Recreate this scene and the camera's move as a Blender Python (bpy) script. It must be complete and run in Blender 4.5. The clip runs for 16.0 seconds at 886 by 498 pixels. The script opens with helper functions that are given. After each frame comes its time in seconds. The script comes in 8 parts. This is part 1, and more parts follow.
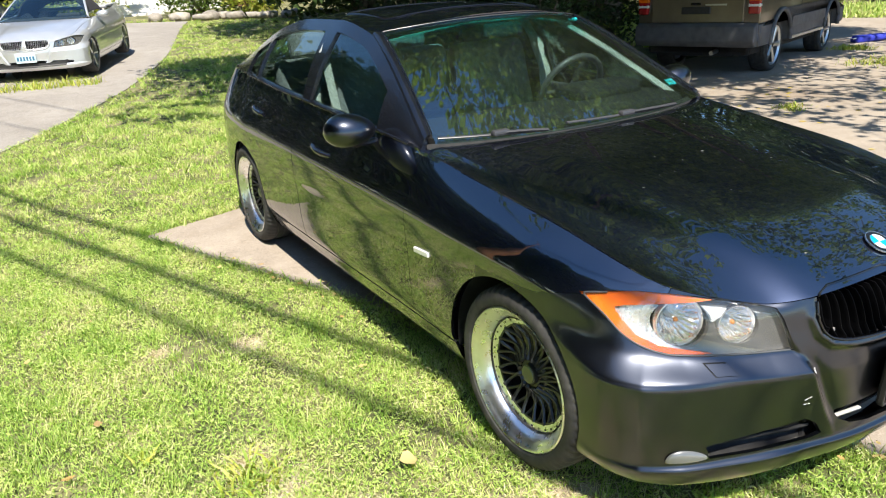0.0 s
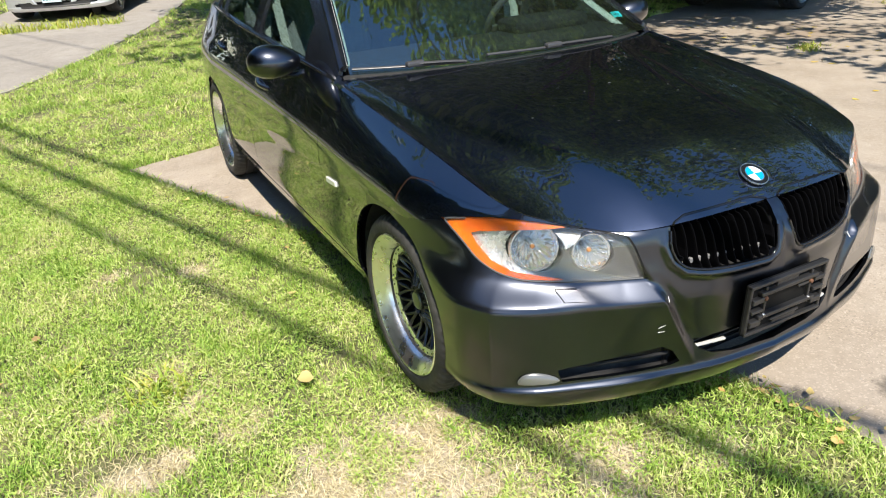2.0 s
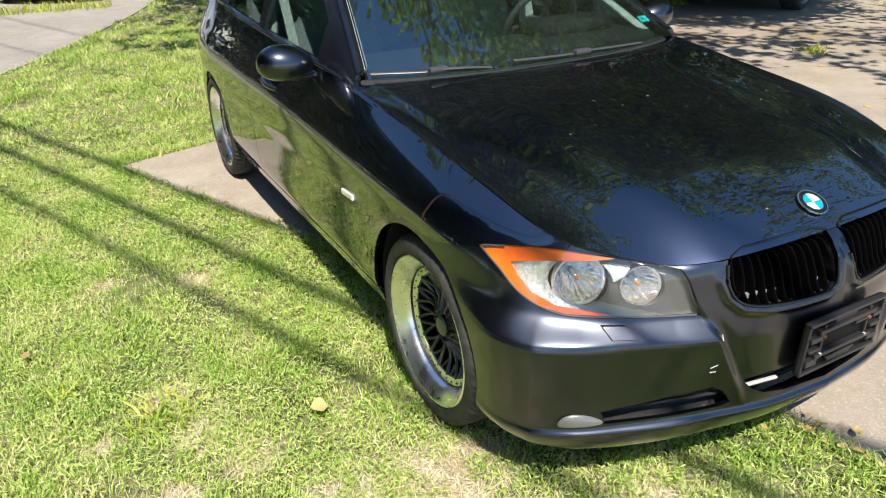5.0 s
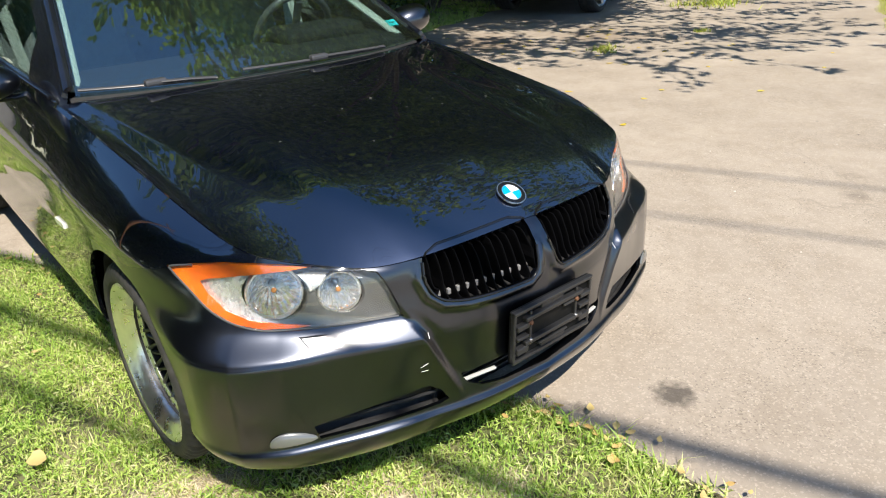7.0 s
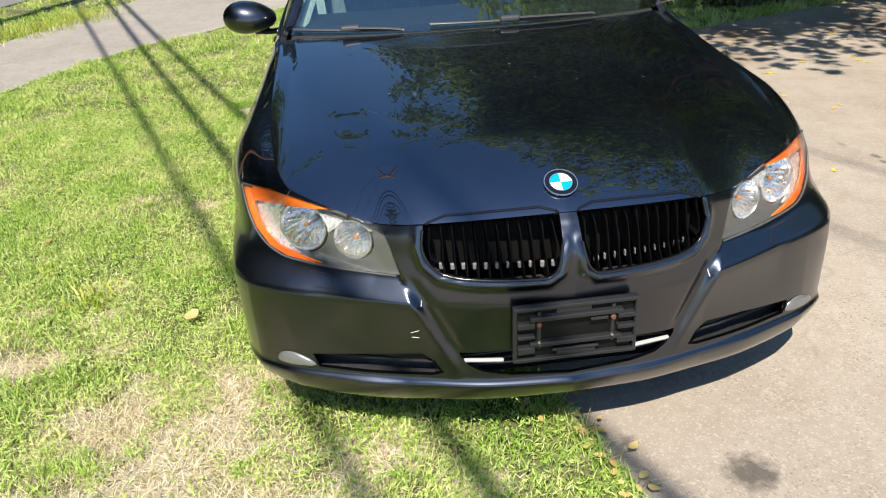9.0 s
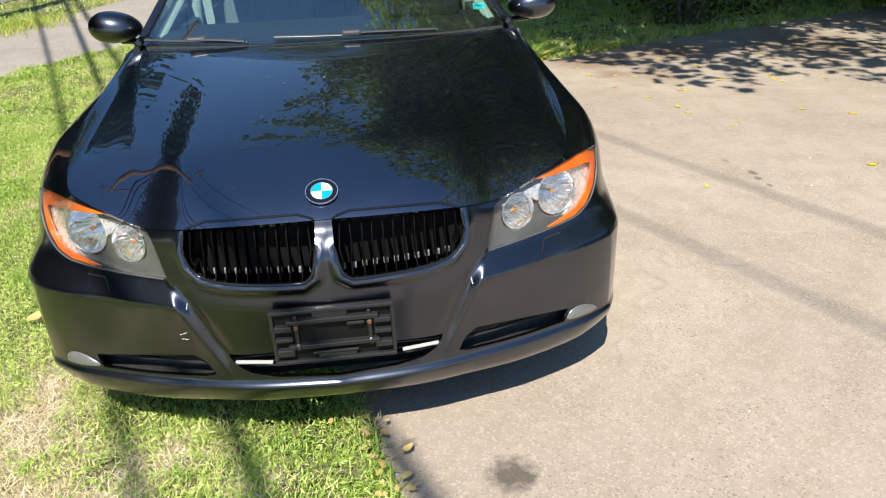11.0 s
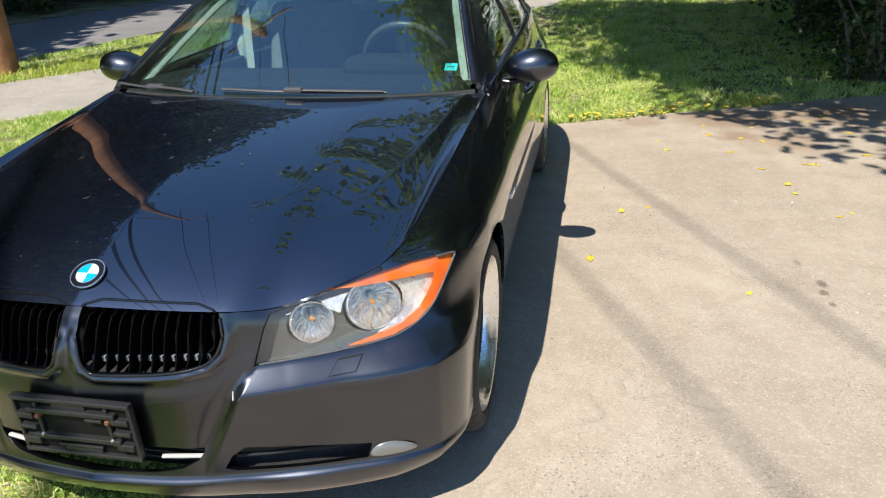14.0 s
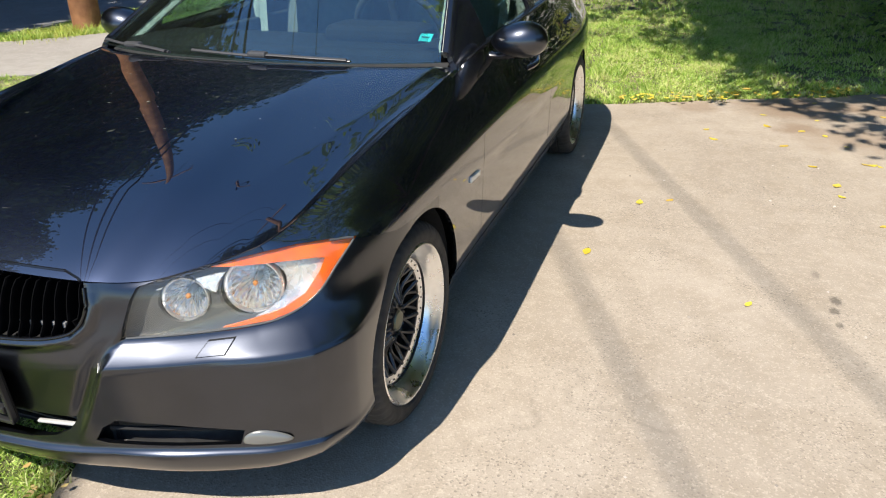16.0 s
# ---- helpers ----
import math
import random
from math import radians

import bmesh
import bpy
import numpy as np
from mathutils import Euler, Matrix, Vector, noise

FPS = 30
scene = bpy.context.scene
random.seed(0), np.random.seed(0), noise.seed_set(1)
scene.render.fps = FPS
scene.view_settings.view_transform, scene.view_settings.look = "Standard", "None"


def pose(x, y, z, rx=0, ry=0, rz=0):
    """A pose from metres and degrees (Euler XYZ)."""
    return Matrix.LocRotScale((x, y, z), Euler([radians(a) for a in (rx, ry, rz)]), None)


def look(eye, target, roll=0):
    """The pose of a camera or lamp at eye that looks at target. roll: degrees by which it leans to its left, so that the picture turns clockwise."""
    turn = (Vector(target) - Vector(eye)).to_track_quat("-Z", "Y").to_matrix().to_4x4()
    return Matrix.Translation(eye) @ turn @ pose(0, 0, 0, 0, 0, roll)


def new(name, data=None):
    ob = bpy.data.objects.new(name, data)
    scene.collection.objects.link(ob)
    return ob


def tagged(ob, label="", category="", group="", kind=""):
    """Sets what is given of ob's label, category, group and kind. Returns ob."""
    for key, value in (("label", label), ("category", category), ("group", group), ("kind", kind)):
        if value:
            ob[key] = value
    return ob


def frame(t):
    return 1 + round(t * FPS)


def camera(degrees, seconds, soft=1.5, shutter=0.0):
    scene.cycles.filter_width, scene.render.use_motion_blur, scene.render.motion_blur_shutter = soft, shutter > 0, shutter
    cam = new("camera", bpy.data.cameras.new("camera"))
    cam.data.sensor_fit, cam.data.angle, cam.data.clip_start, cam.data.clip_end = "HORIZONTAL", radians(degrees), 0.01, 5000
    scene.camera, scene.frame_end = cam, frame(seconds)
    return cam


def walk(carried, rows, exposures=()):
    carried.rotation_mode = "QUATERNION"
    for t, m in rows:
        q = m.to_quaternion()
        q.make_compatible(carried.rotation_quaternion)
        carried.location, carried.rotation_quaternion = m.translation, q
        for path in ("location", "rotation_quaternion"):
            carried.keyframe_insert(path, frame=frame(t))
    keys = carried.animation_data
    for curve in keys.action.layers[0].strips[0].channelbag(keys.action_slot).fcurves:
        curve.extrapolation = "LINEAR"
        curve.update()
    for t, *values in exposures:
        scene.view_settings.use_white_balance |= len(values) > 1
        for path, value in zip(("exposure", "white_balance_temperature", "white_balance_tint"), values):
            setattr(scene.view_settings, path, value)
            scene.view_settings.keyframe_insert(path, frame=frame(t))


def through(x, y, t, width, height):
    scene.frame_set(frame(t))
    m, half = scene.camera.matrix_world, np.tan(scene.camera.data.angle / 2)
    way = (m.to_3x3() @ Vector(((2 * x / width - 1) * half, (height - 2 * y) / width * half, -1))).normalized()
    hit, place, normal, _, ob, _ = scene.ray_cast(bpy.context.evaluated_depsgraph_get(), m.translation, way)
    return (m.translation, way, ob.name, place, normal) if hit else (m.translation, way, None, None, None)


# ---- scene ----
cam = camera(64.2, 16.0, soft=1.1)
PATH = [
    (0, (-2.063, -1.59, 1.525), (-1.114, 0.019, 0.81), -3.2),
    (0.5, (-1.975, -1.653, 1.492), (-0.945, -0.106, 0.752), -4.6),
    (1, (-1.796, -1.649, 1.449), (-0.659, -0.186, 0.695), -1.4),
    (1.5, (-1.678, -1.74, 1.469), (-0.711, -0.176, 0.681), -3.8),
    (2, (-1.661, -1.905, 1.462), (-0.859, -0.28, 0.615), -3.8),
    (2.5, (-1.678, -1.968, 1.471), (-0.962, -0.313, 0.605), -3.7),
    (3, (-1.687, -1.981, 1.469), (-1.002, -0.299, 0.631), -2.8),
    (3.2, (-1.693, -1.979, 1.471), (-1.026, -0.288, 0.635), -2.8),
    (5.3, (-1.691, -1.66, 1.494), (-0.809, -0.105, 0.598), -3.6),
    (5.5, (-1.672, -1.665, 1.488), (-0.766, -0.13, 0.581), -4.6),
    (6, (-1.581, -1.708, 1.48), (-0.694, -0.138, 0.615), -2.0),
    (6.5, (-1.49, -1.845, 1.484), (-0.543, -0.291, 0.655), -1.8),
    (7, (-1.304, -1.868, 1.444), (-0.154, -0.476, 0.583), -2.5),
    (7.5, (-1.1, -1.881, 1.424), (0.154, -0.606, 0.529), -0.2),
    (8, (-0.944, -2.006, 1.423), (-0.008, -0.516, 0.471), -0.3),
    (8.2, (-0.836, -2.064, 1.401), (-0.168, -0.437, 0.448), -1.5),
    (10.3, (-0.054, -2.361, 1.407), (-0.067, -0.564, 0.529), -4.3),
    (10.5, (-0.015, -2.391, 1.409), (0.003, -0.595, 0.529), -3.6),
    (11, (0.139, -2.335, 1.392), (0.314, -0.543, 0.521), -2.6),
    (11.5, (0.309, -2.213, 1.417), (0.508, -0.46, 0.473), 0.6),
    (12, (0.61, -2.205, 1.399), (0.302, -0.433, 0.525), -1.8),
    (12.5, (0.802, -2.208, 1.461), (0.41, -0.499, 0.498), -1.9),
    (13, (0.945, -2.061, 1.39), (0.673, -0.32, 0.446), -0.6),
    (13.5, (1.105, -1.924, 1.425), (0.856, -0.129, 0.579), 0.1),
    (14, (1.164, -1.933, 1.444), (0.78, -0.138, 0.65), -2.1),
    (14.5, (1.262, -1.958, 1.46), (0.779, -0.174, 0.697), -2.4),
    (15, (1.37, -1.974, 1.443), (0.812, -0.232, 0.634), -3.8),
    (15.5, (1.457, -1.832, 1.413), (0.888, -0.122, 0.545), -2.2),
    (16, (1.58, -1.671, 1.415), (0.967, 0.027, 0.554), -0.8),
]
walk(cam, [(t, look(eye, target, roll)) for t, eye, target, roll in PATH], ((0.0, 0.96), (0.5, 0.93), (1.0, 0.90), (2.0, 0.77), (2.5, 0.71), (5.3, 0.73), (16.0, 0.73)))

# ---- light: clear midday sky and one sun, high over the car's nose ----
SUN_FROM = Vector((-0.20, -0.65, 1.0)).normalized()
world = bpy.data.worlds.new("world")
scene.world = world
world.use_nodes = True
_nt = world.node_tree
_sky = _nt.nodes.new("ShaderNodeTexSky")
_sky.sky_type = "NISHITA"
_sky.sun_disc = False
_sky.sun_elevation = math.asin(SUN_FROM.z)
_sky.sun_rotation = math.atan2(SUN_FROM.x, SUN_FROM.y)
_sky.air_density, _sky.dust_density, _sky.ozone_density = 1.0, 0.2, 3.0
_rich = _nt.nodes.new("ShaderNodeHueSaturation")
_rich.inputs["Saturation"].default_value = 1.15
_nt.links.new(_sky.outputs[0], _rich.inputs["Color"])
_nt.links.new(_rich.outputs[0], _nt.nodes["Background"].inputs[0])
_nt.nodes["Background"].inputs[1].default_value = 0.12
_sun = bpy.data.lights.new("sun", "SUN")
_sun.energy, _sun.angle, _sun.color = 5.0, radians(0.53), (1.0, 0.925, 0.81)
sun = new("sun", _sun)
sun.matrix_world = Matrix.Translation((0, 0, 30)) @ (-SUN_FROM).to_track_quat("-Z", "Y").to_matrix().to_4x4()

# ---- materials ----


def mat(name, color, rough=0.5, metal=0.0, **more):
    """A principled material; more: other inputs by name with _ for spaces."""
    m = bpy.data.materials.new(name)
    m.use_nodes = True
    b = m.node_tree.nodes["Principled BSDF"]
    b.inputs["Base Color"].default_value = (*color, 1)
    b.inputs["Roughness"].default_value = rough
    b.inputs["Metallic"].default_value = metal
    for k, v in more.items():
        b.inputs[k.replace("_", " ")].default_value = v
    return m


def grain(m, dark, light, scale, detail=6, rough=None, bump=0.0, bump_scale=None, distance=0.01, blotch=None, random_tint=0.0):
    """Colour between dark and light by a noise at scale (per metre), a second broad noise (blotch: scale, strength), bump and roughness change."""
    nt = m.node_tree
    b = nt.nodes["Principled BSDF"]
    co = nt.nodes.new("ShaderNodeTexCoord").outputs["Object"]
    n = nt.nodes.new("ShaderNodeTexNoise")
    n.inputs["Scale"].default_value, n.inputs["Detail"].default_value = scale, detail
    nt.links.new(co, n.inputs["Vector"])
    ramp = nt.nodes.new("ShaderNodeValToRGB")
    ramp.color_ramp.elements[0].position, ramp.color_ramp.elements[1].position = 0.32, 0.68
    ramp.color_ramp.elements[0].color, ramp.color_ramp.elements[1].color = (*dark, 1), (*light, 1)
    nt.links.new(n.outputs[0], ramp.inputs[0])
    out = ramp.outputs[0]
    if blotch:
        n2 = nt.nodes.new("ShaderNodeTexNoise")
        n2.inputs["Scale"].default_value, n2.inputs["Detail"].default_value = blotch[0], 4
        nt.links.new(co, n2.inputs["Vector"])
        r2 = nt.nodes.new("ShaderNodeMapRange")
        r2.inputs[1].default_value, r2.inputs[2].default_value = 0.3, 0.7
        r2.inputs[3].default_value, r2.inputs[4].default_value = 1 - blotch[1], 1 + blotch[1]
        nt.links.new(n2.outputs[0], r2.inputs[0])
        mul = nt.nodes.new("ShaderNodeVectorMath")
        mul.operation = "SCALE"
        nt.links.new(out, mul.inputs[0])
        nt.links.new(r2.outputs[0], mul.inputs["Scale"])
        out = mul.outputs[0]
    if random_tint:
        info = nt.nodes.new("ShaderNodeObjectInfo")
        r3 = nt.nodes.new("ShaderNodeMapRange")
        r3.inputs[3].default_value, r3.inputs[4].default_value = 1 - random_tint, 1 + random_tint
        nt.links.new(info.outputs["Random"], r3.inputs[0])
        mul = nt.nodes.new("ShaderNodeVectorMath")
        mul.operation = "SCALE"
        nt.links.new(out, mul.inputs[0])
        nt.links.new(r3.outputs[0], mul.inputs["Scale"])
        out = mul.outputs[0]
    nt.links.new(out, b.inputs["Base Color"])
    if rough:
        rr = nt.nodes.new("ShaderNodeMapRange")
        rr.inputs[3].default_value, rr.inputs[4].default_value = rough
        nt.links.new(n.outputs[0], rr.inputs[0])
        nt.links.new(rr.outputs[0], b.inputs["Roughness"])
    if bump:
        nb = nt.nodes.new("ShaderNodeTexNoise")
        nb.inputs["Scale"].default_value, nb.inputs["Detail"].default_value = bump_scale or scale * 3, 6
        nt.links.new(co, nb.inputs["Vector"])
        bp = nt.nodes.new("ShaderNodeBump")
        bp.inputs["Strength"].default_value, bp.inputs["Distance"].default_value = bump, distance
        nt.links.new(nb.outputs[0], bp.inputs["Height"])
        nt.links.new(bp.outputs[0], b.inputs["Normal"])
    return m


PAINT = mat("black_gloss_paint", (0.04, 0.06, 0.14), 0.35, 1.0, Coat_Weight=1.0, Coat_Roughness=0.006, Coat_IOR=2.25)
grain(PAINT, (0.017, 0.022, 0.042), (0.024, 0.031, 0.057), 3.0, rough=(0.36, 0.48))
BUMPER_PAINT = mat("bumper_paint", (0.03, 0.033, 0.043), 0.40, 1.0, Coat_Weight=1.0, Coat_Roughness=0.16, Coat_IOR=1.65)
grain(BUMPER_PAINT, (0.027, 0.031, 0.043), (0.036, 0.041, 0.056), 5.0, rough=(0.30, 0.42), blotch=(1.6, 0.2))


def pane(name, tint, gloss_rough=0.0, ior=1.5, band=None, dust=0.0):
    """Clear thin glass: light passes tinted, and Fresnel gives the gloss; band: heights over which a darker teal strip sets in; dust: the share of a thin dust film."""
    m = bpy.data.materials.new(name)
    m.use_nodes = True
    nt = m.node_tree
    nt.nodes.remove(nt.nodes["Principled BSDF"])
    t, g, f, x = (nt.nodes.new("ShaderNode" + k) for k in ("BsdfTransparent", "BsdfGlossy", "LayerWeight", "MixShader"))
    t.inputs[0].default_value = (*tint, 1)
    g.inputs["Roughness"].default_value = gloss_rough
    f.inputs["Blend"].default_value = 0.5
    power, scale = nt.nodes.new("ShaderNodeMath"), nt.nodes.new("ShaderNodeMath")
    power.operation, scale.operation = "POWER", "MULTIPLY_ADD"
    f0 = ((ior - 1) / (ior + 1)) ** 2
    power.inputs[1].default_value, scale.inputs[1].default_value, scale.inputs[2].default_value = 5.0, 1 - f0, f0
    nt.links.new(f.outputs["Facing"], power.inputs[0])
    nt.links.new(power.outputs[0], scale.inputs[0])
    nt.links.new(scale.outputs[0], x.inputs[0])
    nt.links.new(t.outputs[0], x.inputs[1])
    nt.links.new(g.outputs[0], x.inputs[2])
    last = x
    if dust:
        d, last = nt.nodes.new("ShaderNodeBsdfDiffuse"), nt.nodes.new("ShaderNodeMixShader")
        d.inputs[0].default_value = (0.7, 0.72, 0.72, 1)
        n, r = nt.nodes.new("ShaderNodeTexNoise"), nt.nodes.new("ShaderNodeMapRange")
        n.inputs["Scale"].default_value, n.inputs["Detail"].default_value = 6.0, 7
        r.inputs[3].default_value, r.inputs[4].default_value = 0.4 * dust, 1.6 * dust
        nt.links.new(n.outputs[0], r.inputs[0])
        nt.links.new(r.outputs[0], last.inputs[0])
        nt.links.new(x.outputs[0], last.inputs[1])
        nt.links.new(d.outputs[0], last.inputs[2])
    nt.links.new(last.outputs[0], nt.nodes["Material Output"].inputs[0])
    if band:
        co, sep, ramp = (nt.nodes.new("ShaderNode" + k) for k in ("TexCoord", "SeparateXYZ", "ValToRGB"))
        span = nt.nodes.new("ShaderNodeMapRange")
        span.inputs[1].default_value, span.inputs[2].default_value = band
        nt.links.new(co.outputs["Object"], sep.inputs[0])
        nt.links.new(sep.outputs["Z"], span.inputs[0])
        nt.links.new(span.outputs[0], ramp.inputs[0])
        ramp.color_ramp.elements[0].color, ramp.color_ramp.elements[1].color = (*tint, 1), (0.04, 0.66, 0.62, 1)
        nt.links.new(ramp.outputs[0], t.inputs[0])
    return m


FRAME_BLACK = grain(mat("frame_black", (0.006, 0.007, 0.011), 0.22, Coat_Weight=0.5, Coat_Roughness=0.05), (0.005, 0.006, 0.010), (0.009, 0.010, 0.015), 8, rough=(0.18, 0.3))
BLACK_PLASTIC = grain(mat("black_plastic", (0.02, 0.02, 0.021), 0.55), (0.016, 0.016, 0.017), (0.03, 0.03, 0.031), 40, bump=0.15, distance=0.002)
GLOSS_BLACK = mat("gloss_black_plastic", (0.008, 0.008, 0.009), 0.12)
DARK_VOID = mat("unlit_black", (0.011, 0.011, 0.012), 0.9)
RUBBER = grain(mat("tyre_rubber", (0.03, 0.03, 0.03), 0.8), (0.022, 0.022, 0.022), (0.05, 0.048, 0.045), 25, bump=0.3, distance=0.002)
CHROME = mat("polished_metal", (0.88, 0.89, 0.91), 0.2, 1.0)
grain(CHROME, (0.86, 0.87, 0.89), (0.95, 0.96, 0.97), 30, rough=(0.21, 0.36))
SATIN_ALU = mat("satin_metal", (0.6, 0.61, 0.62), 0.35, 1.0)
SPOKE_BLACK = mat("wheel_black", (0.021, 0.021, 0.024), 0.34, Coat_Weight=0.4)
WIPER_GREY = mat("wiper_grey", (0.05, 0.05, 0.053), 0.36)

# ---- mesh tools ----


def spline(xs, ys, at):
    """A smooth curve through the knots (xs, ys), with no overshoot."""
    xs, ys, at = (np.asarray(v, float) for v in (xs, ys, at))
    h = np.diff(xs)
    d = np.diff(ys) / h
    m = np.concatenate([[d[0]], np.where(d[:-1] * d[1:] > 0, 2 * d[:-1] * d[1:] / (d[:-1] + d[1:] + 1e-12), 0), [d[-1]]])
    k = np.clip(np.searchsorted(xs, at) - 1, 0, len(h) - 1)
    t = (at - xs[k]) / h[k]
    return (2 * t**3 - 3 * t**2 + 1) * ys[k] + (t**3 - 2 * t**2 + t) * h[k] * m[k] + (3 * t**2 - 2 * t**3) * ys[k + 1] + (t**3 - t**2) * h[k] * m[k + 1]


def part(name, data, material, parent=None, label=""):
    """Links a bmesh or mesh as one mesh object under a thing or a part."""
    if isinstance(data, bmesh.types.BMesh):
        me = bpy.data.meshes.new(name)
        data.to_mesh(me)
        data.free()
    else:
        me = data
    me.name = name
    me.materials.clear()
    for m in material if isinstance(material, (list, tuple)) else [material]:
        me.materials.append(m)
    ob = new(name, me)
    if parent is not None:
        ob.parent = parent
    return tagged(ob, label)


def thing(name, label, category, at=None, group="", kind=""):
    """An empty at a thing's base that parents its parts."""
    ob = new(name)
    ob.empty_display_size = 0.1
    if at is not None:
        ob.matrix_world = at
    return tagged(ob, label, category, group, kind)


def mesh_of(verts, faces, smooth=True):
    me = bpy.data.meshes.new("mesh")
    me.from_pydata([tuple(map(float, v)) for v in verts], [], faces)
    me.polygons.foreach_set("use_smooth", [smooth] * len(me.polygons))
    return me


def shade(me, angle=35):
    """Smooth shading with sharp edges over that angle."""
    bm = me if isinstance(me, bmesh.types.BMesh) else bmesh.new()
    if bm is not me:
        bm.from_mesh(me)
    for f in bm.faces:
        f.smooth = True
    for e in bm.edges:
        e.smooth = len(e.link_faces) == 2 and e.calc_face_angle(0) < radians(angle)
    if bm is not me:
        bm.to_mesh(me)
        bm.free()
    return me


class Sheet:
    """A curved panel from a grid of points, with its smooth outward normals."""

    def __init__(self, grid, out, thick=0.012):
        g = np.asarray(grid, float)
        du, dv = np.gradient(g, axis=1), np.gradient(g, axis=0)
        n = np.cross(du, dv)
        size = np.linalg.norm(n, axis=-1, keepdims=True)
        n = n / np.maximum(size, 1e-12)
        mid = tuple(k // 2 for k in g.shape[:2])
        if np.dot(n[mid], out) < 0:
            g, n = g[:, ::-1], -n[:, ::-1]
        self.g, self.n, self.thick = g, n, thick

    def mesh(self):
        m, n = self.g.shape[:2]
        outer, inner = self.g.reshape(-1, 3), (self.g - self.thick * self.n).reshape(-1, 3)
        i, k = np.arange(m * n).reshape(m, n), m * n
        q = np.stack([i[:-1, :-1], i[:-1, 1:], i[1:, 1:], i[1:, :-1]], -1).reshape(-1, 4)
        faces = q.tolist() + (q[:, ::-1] + k).tolist()
        loop = np.concatenate([i[0, :-1], i[:-1, -1], i[-1, :0:-1], i[:0:-1, 0]])
        for a, b in zip(loop, np.roll(loop, -1)):
            faces.append([b, a, a + k, b + k])
        return mesh_of(np.concatenate([outer, inner]), faces)

    def finish(self, me, mirror=False):
        """Gives the panel the smooth normals of the uncut surface, and flat ones on its cut edges."""
        from mathutils.bvhtree import BVHTree

        m, n = self.g.shape[:2]
        pts, nor = self.g.reshape(-1, 3), self.n.reshape(-1, 3)
        i = np.arange(m * n).reshape(m, n)
        tri = np.concatenate([np.stack([i[:-1, :-1], i[:-1, 1:], i[1:, 1:]], -1).reshape(-1, 3), np.stack([i[:-1, :-1], i[1:, 1:], i[1:, :-1]], -1).reshape(-1, 3)])
        tree = BVHTree.FromPolygons([tuple(p) for p in pts.tolist()], tri.tolist())
        sx = -1 if mirror else 1
        known = []
        for v in me.vertices:
            p, _, f, _ = tree.find_nearest((v.co.x * sx, v.co.y, v.co.z))
            a, b, c = (pts[k] for k in tri[f])
            e1, e2, d = b - a, c - a, np.array(p) - a
            d11, d12, d22, d1, d2 = e1 @ e1, e1 @ e2, e2 @ e2, d @ e1, d @ e2
            den = d11 * d22 - d12 * d12 or 1e-12
            v1, v2 = (d22 * d1 - d12 * d2) / den, (d11 * d2 - d12 * d1) / den
            w = (1 - v1 - v2) * nor[tri[f][0]] + v1 * nor[tri[f][1]] + v2 * nor[tri[f][2]]
            w /= np.linalg.norm(w) + 1e-12
            known.append(Vector((w[0] * sx, w[1], w[2])))
        split = [None] * len(me.loops)
        for f in me.polygons:
            for li in f.loop_indices:
                w = known[me.loops[li].vertex_index]
                dot = w.dot(f.normal)
                split[li] = w if dot > 0.72 else (-w if dot < -0.72 else f.normal.copy())
        me.polygons.foreach_set("use_smooth", [True] * len(me.polygons))
        me.normals_split_custom_set(split)
        return me


def prism(poly, axis, lo, hi):
    """A closed prism: the polygon lies in the two other axes (xz for y, yz for x, xy for z)."""
    bm = bmesh.new()
    order = {"x": lambda a, b, c: (c, a, b), "y": lambda a, b, c: (a, c, b), "z": lambda a, b, c: (a, b, c)}[axis]
    low = [bm.verts.new(order(a, b, lo)) for a, b in poly]
    high = [bm.verts.new(order(a, b, hi)) for a, b in poly]
    bm.faces.new(low), bm.faces.new(high)
    for k in range(len(poly)):
        j = (k + 1) % len(poly)
        bm.faces.new((low[k], low[j], high[j], high[k]))
    bmesh.ops.recalc_face_normals(bm, faces=bm.faces)
    return bm


def solid(me, cutters, op="DIFFERENCE"):
    """The mesh with each of the bmesh cutters taken away from it, or cut down to them."""
    for bm in cutters:
        cm = bpy.data.meshes.new("cutter")
        bm.to_mesh(cm)
        bm.free()
        a, b = new("a", me), new("b", cm)
        mod = a.modifiers.new("cut", "BOOLEAN")
        mod.object, mod.operation = b, op
        for solver, own in (("EXACT", False), ("EXACT", True), ("FAST", False)):
            mod.solver, mod.use_self = solver, own
            dg = bpy.context.evaluated_depsgraph_get()
            dg.update()
            out = bpy.data.meshes.new_from_object(a.evaluated_get(dg))
            if len(out.vertices) > 40:
                break
        bpy.data.objects.remove(a), bpy.data.objects.remove(b)
        bpy.data.meshes.remove(cm), bpy.data.meshes.remove(me)
        me = out
    return me


def mirrored(me):
    """The mesh reflected to the other side of the car."""
    bm = bmesh.new()
    bm.from_mesh(me)
    for v in bm.verts:
        v.co.x = -v.co.x
    bmesh.ops.reverse_faces(bm, faces=bm.faces)
    out = bpy.data.meshes.new("mesh")
    bm.to_mesh(out)
    bm.free()
    return out


